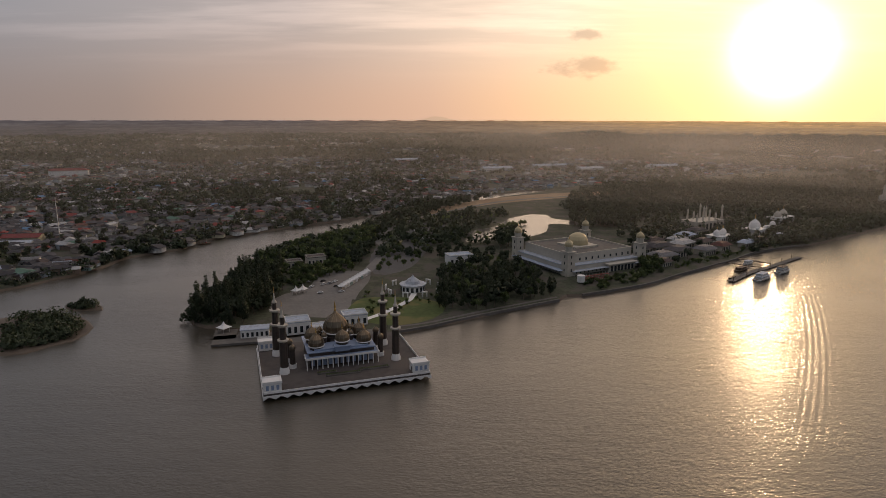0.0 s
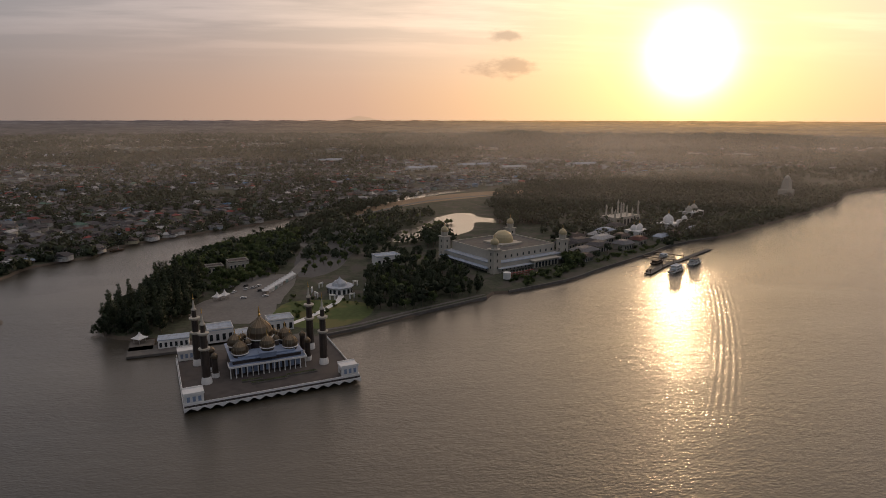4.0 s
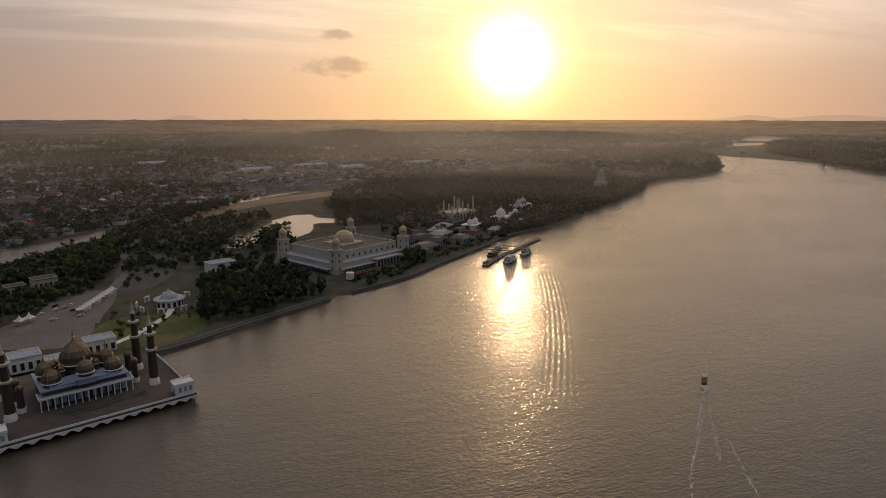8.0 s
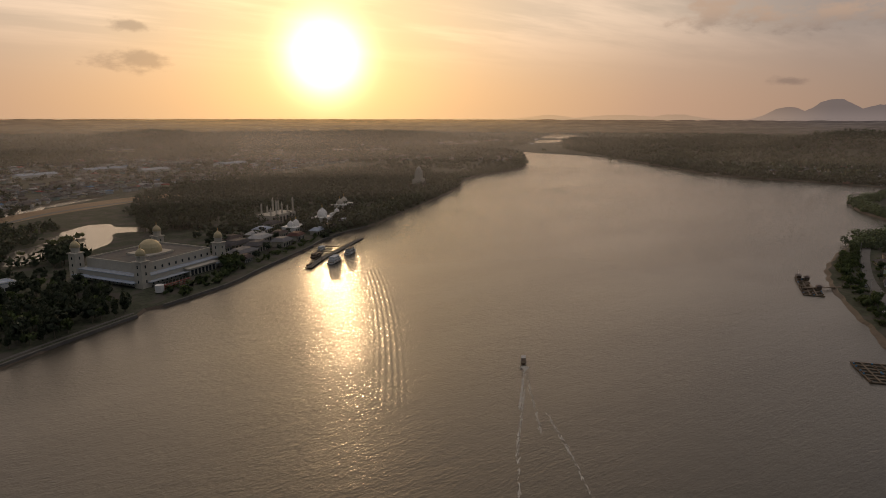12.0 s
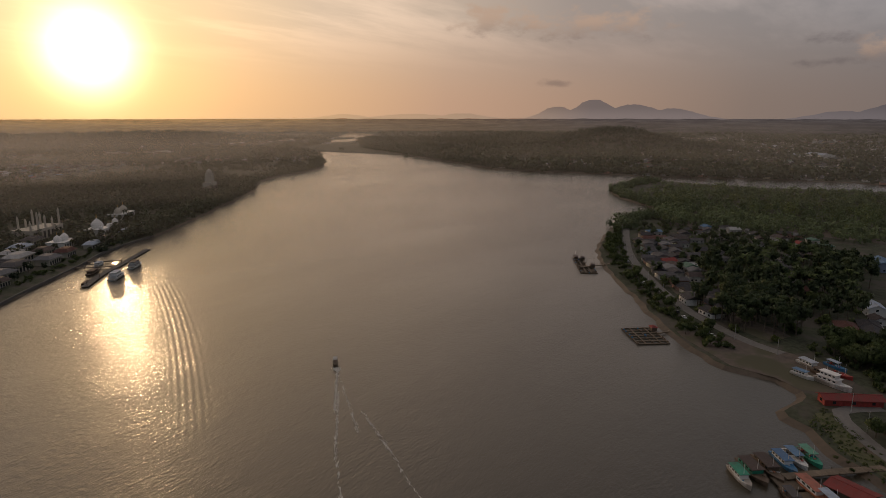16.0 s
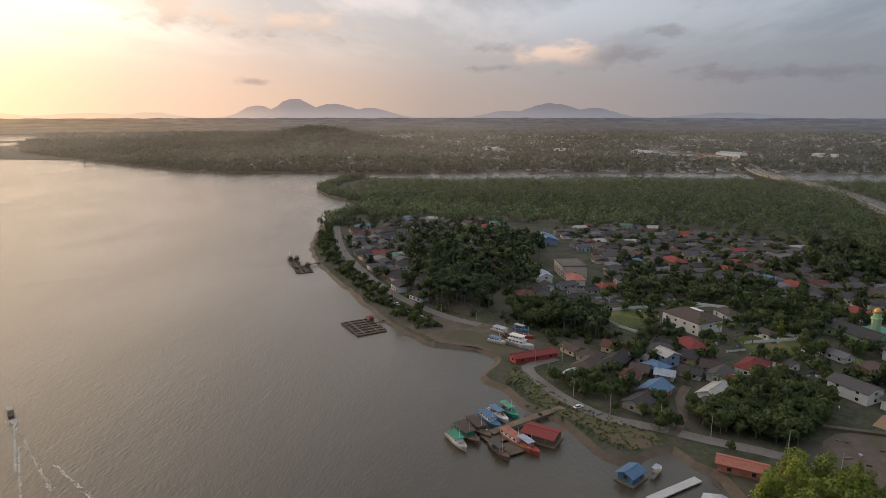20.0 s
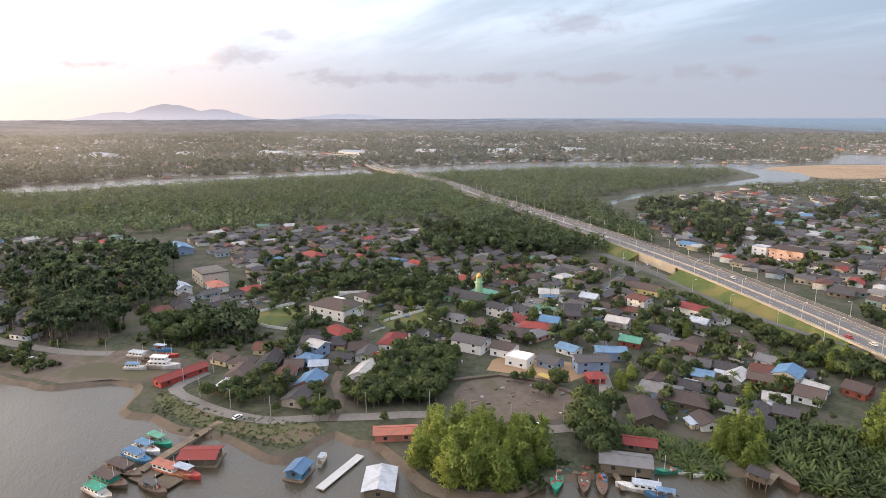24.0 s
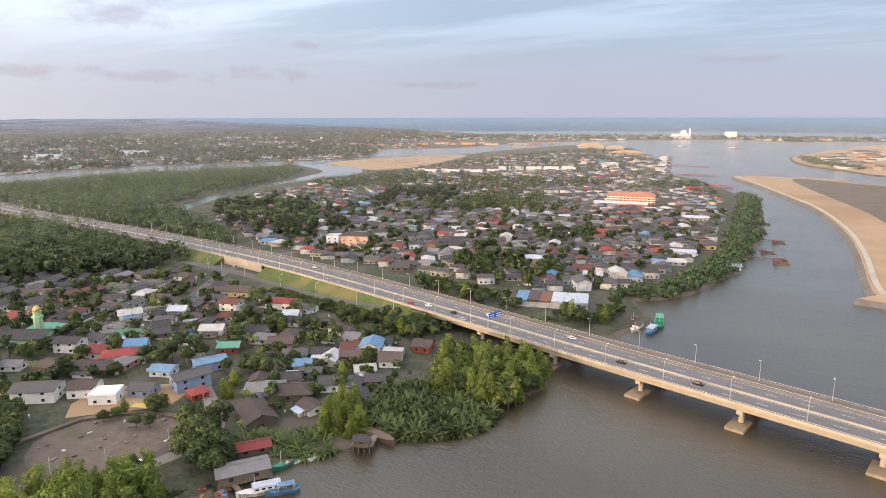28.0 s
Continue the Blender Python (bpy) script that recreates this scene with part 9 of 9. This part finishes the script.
# ---- harbour peninsula beyond the bridge ----
def plain_house(x, y, turn, w, d, h, roof=None, wall=None, style="gable", rise=1.9, label="", group="harbour houses", z=G, name="house", windows=2, keep=True):
    """A house farther off: walls, roof, a door and a few windows."""
    roof, wall = roof or GREY_ROOF, wall or WALLS
    o = thing(name, x, y, z, turn, label or "weathered harbour house with a sheet roof", "house", group)
    key = ("plain", w, d, h, style, roof.name, wall.name, rise, windows)
    if key not in house_parts:
        kit = [("wall", (gable_wall(w, d, h, rise) if style == "gable" else Shape().box(0, 0, -0.6, w, d, h + 0.6)).mesh("wall", wall))]
        if style == "flat":
            kit.append(("roof", Shape().box(0, 0, h, w + 0.5, d + 0.5, 0.3).mesh("roof", roof)))
        else:
            kit.append(("roof", (gable_roof if style == "gable" else hip_roof)(w, d, h, rise).mesh("roof", roof)))
        rows = max(1, int(h / 3)) if windows > 4 and abs(x) + abs(y) < 1400 else 1
        band = Shape().box(0, 0, 0, 0.1, 0.1, 0.1)
        for row in range(rows):
            for k in range(windows):
                for side in (1, -1):
                    kit.append(("window", Shape().box(-w / 2 + w * (k + 0.5) / windows, side * (d / 2 + 0.03), 0.9 + 3 * row, w / windows * 0.4, 0.1, 1.3).mesh("window", GLASS)))
        house_parts[key] = kit
    for part_name, me in house_parts[key]:
        p = new(part_name, me)
        p.parent = o
    if keep:
        planted.append((x, y, max(w, d) * 0.5))
    return o


wh = thing("warehouse", 126, -364, G, 14, "low warehouse with rusty red and pale blue sheet roofs", "warehouse")
part("wall", Shape().box(0, 0, -0.4, 44, 20, 4.2), WALLS, wh)
for k, m in enumerate((BLUE_ROOF, BROWN_ROOF, roof_material("rust_sheet_roof", [(0.0, (0.20, 0.09, 0.06)), (1.0, (0.22, 0.10, 0.07))]), PALE_ROOF, PALE_ROOF, PALE_ROOF)):
    part("roof_bay", Shape().box(18.5 - k * 7.4, 0, 3.8, 7.3, 22, 1.0 + 0.25 * (k % 2)), m, wh)
planted.append((126, -364, 24))
YELLOW = bpy.data.materials["yellow_wall"]
plain_house(175, -464, 20, 16, 11, 5.0, PALE_ROOF, YELLOW, "hip", 2.0, "yellow house with a pale roof", "")
plain_house(90, -541, 30, 16, 12, 4, RED_ROOF, WHITE, "hip", 2.6, "house with a bright red hipped roof", "")
plain_house(72, -548, 10, 20, 8, 4, PALE_ROOF, WHITE, "gable", 1.4, "long white house with a pink front", "")
plain_house(57, -588, 20, 14, 10, 4, BROWN_ROOF, YELLOW, "gable", 1.8, "yellow house by the river", "")
plain_house(31, -520, 15, 10, 7, 3, PALE_ROOF, WHITE, "gable", 1.2, "white boathouse over the water", "", z=0.8)
plain_house(81, -745, 15, 34, 11, 4, PALE_ROOF, CREAM, "gable", 1.6, "long shed with a pale roof", "", windows=8)
HOTEL = material("orange_render", (0.68, 0.30, 0.15), 0.8, 0.1, 0.4)
hotel = plain_house(176, -850, 8, 62, 15, 12, ORANGE_ROOF, HOTEL, "hip", 4.0, "long four-storey hotel with orange walls and roof", "", name="hotel", windows=12)
part("balcony_band", Shape().box(0, 7.75, 3.2, 60, 0.6, 0.9).box(0, 7.75, 6.2, 60, 0.6, 0.9).box(0, 7.75, 9.2, 60, 0.6, 0.9), WHITE, hotel)
plain_house(182, -815, 8, 66, 12, 5, PALE_ROOF, HOTEL, "gable", 2.0, "long low hotel annex with a blue-grey roof", "", windows=12)
plain_house(118, -1015, 20, 18, 12, 9, RED_ROOF, BOAT_RED, "flat", 0, "square red block on the waterside", "", windows=4)
for k in range(7):
    plain_house(650 - 22 * k, -1130 - 8 * k + (k % 2) * 20, 15, 22, 12, 10, BROWN_ROOF if k % 3 else GREY_ROOF, WHITE, "gable", 4.0, "white terraced apartment block with steep gables", "apartment blocks", name="apartment_block", windows=5)
for k in range(5):
    plain_house(530 - 34 * k, -1240 - 14 * k, 12, 30, 13, 9, CREAM, WHITE, "flat", 0, "white flat-roofed apartment block", "apartment blocks", name="apartment_block", windows=7)
plain_house(330, -1390, 15, 34, 18, 12, PALE_ROOF, WHITE, "hip", 3, "large white apartment house", "apartment blocks", name="apartment_block", windows=7)
for x, y, w, h in ((595, -2230, 90, 18), (500, -2180, 60, 14), (397, -1890, 90, 14)):
    o = thing("terminal", x, y, G, 12, "large tan stepped-roof terminal building", "building", "terminal buildings")
    part("wall", Shape().box(0, 0, -0.3, w, 40, h * 0.55), CREAM, o)
    part("roof", Shape().box(0, 0, h * 0.5, w + 10, 50, h * 0.5, taper=0.4), material("tan_roof", (0.42, 0.28, 0.15), 0.8, 0.15, 0.1) if "tan_roof" not in bpy.data.materials else bpy.data.materials["tan_roof"], o)
far_mosque = thing("coastal_mosque", 435, -3330, G, 0, "distant white mosque on the sea shore", "mosque")
part("wall", Shape().box(0, 0, 0, 90, 40, 22), WHITE, far_mosque)
part("dome", Shape().lathe(-10, 0, [(18, 22), (17, 30), (10, 38), (0.5, 42)], 16), WHITE, far_mosque)
part("minaret", Shape().lathe(-38, 0, [(4, 0), (4, 44), (1, 52)], 8), WHITE, far_mosque)
plain_house(221, -3470, 0, 55, 30, 32, CREAM, WHITE, "flat", 0, "distant white block on the shore", "", name="block", windows=10)
FARBLOCK = material("ochre_render", (0.66, 0.42, 0.16), 0.8, 0.1, 0.1)
r7 = random.Random(77)
for k in range(18):
    plain_house(1640 - 48 * k + r7.uniform(-14, 14), -1900 - 34 * k + r7.uniform(-60, 60), r7.uniform(5, 40), r7.choice([22, 30, 42, 56]), 14, r7.choice([5, 6, 8]), r7.choice([ORANGE_ROOF, BROWN_ROOF, ORANGE_ROOF, GREY_ROOF]),
                r7.choice([FARBLOCK, CREAM, HOTEL, CREAM]), "gable", 3, "distant ochre and cream terrace with a tiled roof", "distant apartment rows", name="apartment_row", windows=4)
for k in range(7):
    plain_house(1720 + 60 * k, -1250 + 230 * k, 30, 90, 40, 9, PALE_ROOF, WHITE, "gable", 4, "distant long pale warehouse", "distant warehouses", name="warehouse", windows=3)
for x, y, w in ((2350, -560, 110), (2600, 300, 90), (1900, -820, 60), (2050, 180, 70), (-900, 1980, 80), (-420, 2250, 90), (250, 1500, 90), (120, 1420, 70), (330, 1420, 60), (-100, 1700, 60), (520, 1500, 80)):
    plain_house(x, y, 20, w, 26, 7, PALE_ROOF, WHITE, "gable", 3, "distant long pale-roofed hall", "distant warehouses", name="warehouse", windows=3)

PENINSULA = [(97, -340), (150, -350), (330, -392), (420, -420), (560, -490), (650, -560), (700, -700), (730, -900), (700, -1090), (560, -1190), (400, -1280), (210, -1280), (140, -1190), (85, -1040), (58, -950),
             (52, -800), (54, -640), (60, -545), (80, -470), (104, -405)]
NEAR_PART = [(104, -400), (150, -390), (330, -400), (420, -425), (560, -495), (640, -570), (600, -720), (420, -760), (250, -760), (58, -800), (54, -640), (60, -545), (80, -470)]
FAR_SORTS = [(13, 9, 3.4, "gable", 2.0), (11, 8, 3.2, "gable", 1.8), (15, 10, 3.6, "hip", 2.2), (10, 8, 3.0, "gable", 1.5), (14, 10, 6.2, "gable", 2.0)]
HARBOUR_ROAD = [(372, -410), (340, -480), (300, -600), (250, -760), (220, -900), (200, -1100)]
ribbon("road", HARBOUR_ROAD, 7.0, G + 0.08, ASPHALT, label="harbour village road")
sheet("car_park", [(300, -425), (420, -440), (440, -470), (390, -480), (300, -455)], G + 0.05, ASPHALT, label="dark lorry park beside the viaduct")
for k in range(16):
    car(305 + 8 * k, -436 - 2.2 * k + (k % 2) * 9, G + 0.1, 100 + 10 * (k % 3), ("white", "silver", "black", "white")[k % 4], "parked on the dark lorry park")
xs, ys, r8 = candidates(NEAR_PART, 9000, 81, [(deck_line, 32), (HARBOUR_ROAD, 9)], [[(300, -425), (420, -440), (440, -470), (390, -480), (300, -455)]])
made = 0
for x, y in zip(xs, ys):
    w, d, h, style, rise = FAR_SORTS[int(r8.integers(0, 5))]
    dense = noise.noise((x * 0.008, y * 0.008, 4))
    if made >= 70 or y < -560 or dense < -0.28 or not free(x, y, w * 0.42):
        continue
    plain_house(x, y, 20 + r8.choice([0, 90]) + r8.normal(0, 10), w, d, h, None, None, style, rise, f"{'two-storey' if h > 5 else 'low'} harbour house with a weathered {'gabled' if style == 'gable' else 'hipped'} roof", keep=False)
    planted.append((x, y, w * 0.42))
    made += 1
rest = []
for x, y in zip(xs, ys):
    if len(rest) < 620 and noise.noise((x * 0.008, y * 0.008, 4)) > -0.42 and free(x, y, 4.6):
        rest.append((x, y, G))
        planted.append((x, y, 5.2))
far_houses("harbour_houses", np.array(rest), "crowded harbour houses with weathered roofs", 96, (9, 15), (2.8, 5.0), 20, True)
far_houses("harbour_houses", spots_in([(58, -800), (250, -770), (420, -770), (600, -730), (660, -600), (730, -900), (690, -1080), (560, -1180), (400, -1270), (210, -1270), (140, -1180), (85, -1030)], 900, 82, G, [(HARBOUR_ROAD, 7)],
                                      [[(140, -870), (215, -870), (220, -800), (140, -800)]]), "crowded harbour houses farther off", 83, (9, 15))
far_houses("harbour_houses", spots_in([(200, -1290), (560, -1200), (700, -1160), (720, -1700), (420, -2050), (290, -1750)], 260, 84, G), "scattered harbour sheds", 85, (10, 24))
grow(DARK, [(420, -425), (560, -495), (640, -570), (600, -640), (470, -600), (400, -520)], 130, 1.0, 1.6, gap=2.0, avoid=[(deck_line, 20)], join="massed dark trees of the far quarter")
grow(PALM, [(420, -425), (560, -495), (640, -570), (600, -640), (470, -600), (400, -520)], 40, 1.2, 1.6, gap=0.6, avoid=[(deck_line, 20)])
grow(BROAD, NEAR_PART, 300, 0.6, 1.15, gap=1.0, avoid=[(deck_line, 20), (HARBOUR_ROAD, 5)], join="massed green trees among harbour houses")
grow(BUSH, NEAR_PART, 120, 0.7, 1.4, gap=0.6, avoid=[(deck_line, 16), (HARBOUR_ROAD, 5)], join="massed bushes among harbour houses")
grow(BROAD, [(150, -400), (230, -420), (240, -500), (180, -500), (150, -460)], 46, 0.8, 1.25, gap=0.8, avoid=[(deck_line, 16)], join="massed green trees among harbour houses")
grow(BROAD, [(90, -330), (110, -330), (160, -342), (230, -362), (230, -372), (100, -350), (80, -370)], 60, 0.5, 0.9, gap=0.6, avoid=[(deck_line, 15)], join="massed green trees among harbour houses")
grow(DARK, [(380, -700), (470, -690), (520, -800), (420, -840)], 50, 1.0, 1.5, gap=1.6, join="massed dark trees of the far quarter")
woods("harbour_trees", polar(900, 140, 178, 780, 1300, 86, PENINSULA, 1.0, 0.1), 5.0, LEAF, 46, 1.2, "tree crowns among the harbour houses", 1.15, 86)
woods("harbour_trees", spots_in([(290, -1290), (700, -1180), (740, -1600), (600, -2100), (420, -2100), (320, -1700)], 260, 87, G), 6.0, LEAF_DARK, 40, 1.6, "dark trees near the terminals", 1.1, 87)
fringe = [p for p in east_line if 15 < p[0] < 110 and -1000 < p[1] < -405]
fringe = np.repeat(np.array([(p[0], p[1], 0.3) for p in fringe], float), 7, 0)
fringe = fringe + np.concatenate([rng.normal(0, 5.5, (len(fringe), 2)) + np.array([10, 0]), np.zeros((len(fringe), 1))], 1)
woods("river_mangroves", fringe, 3.6, LEAF_MANGROVE, 60, 0.9, "bright green mangrove fringe along the river", 1.15, 88)
coast_trees = polar(1500, 138, 190, 3000, 3650, 89, far_line, 1.0)
woods("coast_trees", coast_trees, 7.0, LEAF_DARK, 14, 3.4, "thin line of coastal trees", 1.0, 89)
far_houses("coast_houses", polar(260, 140, 190, 3000, 3500, 90, far_line, 1.0), "scattered coastal buildings", 91, (14, 40), (4, 9))
far_houses("quay_sheds", spots_in([(-60, -1980), (-120, -1620), (-300, -1500), (-700, -1550), (-700, -2400), (-250, -2400)], 130, 92, 2.0), "sheds and yards on the quay land", 93, (14, 50), (4, 9))
woods("quay_trees", spots_in([(-40, -1960), (-60, -1740), (-130, -1580), (-170, -1600), (-110, -1800), (-90, -2000)], 140, 94, 2.0), 4.5, LEAF_MANGROVE, 40, 1.4, "scrub on the quay's shore", 0.9, 94)
sheet("sand_patch", [(-20, -1290), (-90, -900), (-130, -700), (-300, -760), (-300, -1150), (-120, -1250)], 3.06, EARTH, label="darker scraped patch on the sand flat")
wall_pts = curve_points([(76, -1312), (30, -1155), (-14, -998), (-38, -904), (-57, -753), (-60, -621), (-56, -517), (-57, -475)], 8)
berm = Shape()
for a, b in zip(wall_pts, wall_pts[1:]):
    berm.bar((a.x - 4, a.y, 3.0), (b.x - 4, b.y, 3.0), 4.0, 1.2)
whole("sea_wall", berm, CONCRETE, "pale stone revetment along the sand flat", kind="structure")
for x, y, t, n in ((0, -655, 100, 3), (-2, -566, 95, 5), (8, -600, 100, 2), (16, -700, 100, 2), (14, -760, 100, 2)):
    fish_farm(x, y, t, n, 2, 5.0, "dark stilted fishing platform off the bank")
    pontoon("plank_walk", [(x + 8, y - 2), (x + 26, y - 4)], 1.6, 1.4, "plank walkway from the bank")
boat(60, -357, 100, 18, 5.5, BOAT_GREEN, "green fishing trawler moored below the bridge", BOAT_GREEN, GREEN_ROOF, 2, clutter=12)
boat(70, -344, 80, 16, 5.0, BOAT_WHITE, "white and rusty fishing boat", WHITE, BROWN_ROOF, 1, clutter=10)
boat(62, -342, 80, 15, 4.6, BOAT_BLUE, "pale blue fishing boat", PALE_BLUE, PALE_ROOF, 1, clutter=8)
boat(74, -356, 90, 12, 4.0, BOAT_BROWN, "old brown wooden boat", None, BROWN_ROOF, 1, clutter=8)
for k in range(14):
    boat(285 - 6 * k + 2 * (k % 3), -1860 + 42 * k, 200, 34, 9, (BOAT_RED, BOAT_WHITE, BOAT_BLUE)[k % 3], "distant moored trawler in the harbour", WHITE, None, 1, mast=False, group="harbour trawlers")
for x, y, l in ((200, -1560, 90), (150, -1330, 70), (110, -1150, 60), (95, -1120, 50)):
    pontoon("harbour_pier", [(x + l * 0.4, y), (x - l * 0.6, y + 4)], 9.0, 1.8, "long red-decked harbour pier", BOAT_RED)
boat(330, -2500, 180, 40, 10, BOAT_BLUE, "distant trawler on the estuary", WHITE, None, 1, mast=False, group="harbour trawlers")
boat(150, -2480, 180, 40, 10, BOAT_RED, "distant red trawler on the estuary", WHITE, None, 1, mast=False, group="harbour trawlers")

# ---- the town across the channel ----
TOWN_NEAR = [(-330, 420), (-300, 470), (-288, 500), (-286, 545), (-255, 580), (-250, 615), (-195, 675), (-155, 720), (-110, 768), (-60, 850), (-170, 960), (-420, 860), (-640, 700), (-520, 480)]
ribbon("road", [(-330, 480), (-312, 520), (-330, 580), (-420, 660)], 6.0, G + 0.08, GRAVEL, label="pale town lane")
plain_house(-406, 596, 10, 34, 16, 5, RED_ROOF, WALLS, "gable", 2.4, "warehouse with a dull red roof", "", windows=6)
plain_house(-402, 570, 10, 40, 10, 4, PALE_ROOF, WHITE, "gable", 1.6, "long white shed with a pale roof", "", windows=6)
plain_house(-345, 470, 20, 20, 8, 4, PALE_ROOF, WHITE, "gable", 1.4, "white shed on the waterside", "", windows=4)
plain_house(-305, 490, 20, 12, 7, 3.4, PALE_ROOF, YELLOW, "gable", 1.4, "small yellow hut on a jetty", "", windows=3)
plain_house(-283, 540, 25, 16, 9, 3.2, PALE_ROOF, WOOD, "gable", 1.2, "open landing shed with a pale roof", "", z=1.0, windows=4)
plain_house(-754, 1270, 20, 70, 16, 12, RED_ROOF, WHITE, "hip", 4, "long white school block with a red roof", "", windows=16)
mast = thing("radio_mast", -364, 586, G, 0, "slim red and white radio mast", "mast")
for k in range(8):
    part("mast_section", Shape().bar((0, 0, 5.5 * k - 0.2), (0, 0, 5.5 * k + 5.5), 1.0 - 0.09 * k), (WHITE, STEEL)[k % 2], mast)
xs, ys, r9 = candidates(TOWN_NEAR, 4000, 95)
rest = []
for x, y in zip(xs, ys):
    if len(rest) < 190 and free(x, y, 5.4):
        rest.append((x, y, G))
        planted.append((x, y, 5.4))
far_houses("bank_houses", np.array(rest), "crowded town houses near the channel", 97, (9, 15), (2.8, 5.0), 25, True)
grow(SHADED, TOWN_NEAR, 130, 0.7, 1.15, gap=1.0, join="massed dark trees of the far quarter")
for x, y, t in ((-280, 482, 20), (-292, 470, 40), (-300, 452, 60), (-306, 440, 20), (-228, 590, 40)):
    boat(x, y, t, 12, 3.6, BOAT_BROWN, "dark fishing boat by the town bank", None, BROWN_ROOF, 1, clutter=3)
grow(BROAD, NEAR_PART, 170, 0.4, 0.8, gap=0.5, avoid=[(deck_line, 20), (HARBOUR_ROAD, 5)], join="small garden trees among harbour houses")
grow(BUSH, NEAR_PART, 170, 0.6, 1.4, gap=0.4, avoid=[(deck_line, 18), (HARBOUR_ROAD, 5)], join="garden bushes among harbour houses")
xs, ys, r12 = candidates(NEAR_PART, 1500, 46, [(deck_line, 18)])
junk = [Shape() for _ in range(3)]
for k, (x, y) in enumerate(zip(xs[:450], ys[:450])):
    junk[k % 3].box(x, y, G - 0.05, r12.uniform(0.6, 3.0), r12.uniform(0.4, 1.8), r12.uniform(0.3, 1.5), r12.uniform(0, 3))
for s, mat, word in zip(junk, (WHITE, WOOD, STEEL), ("white tanks and boards", "timber and crates", "tin sheets and barrels")):
    whole("yard_clutter", s, mat, f"{word} lying in the harbour yards", "clutter", kind="stuff")
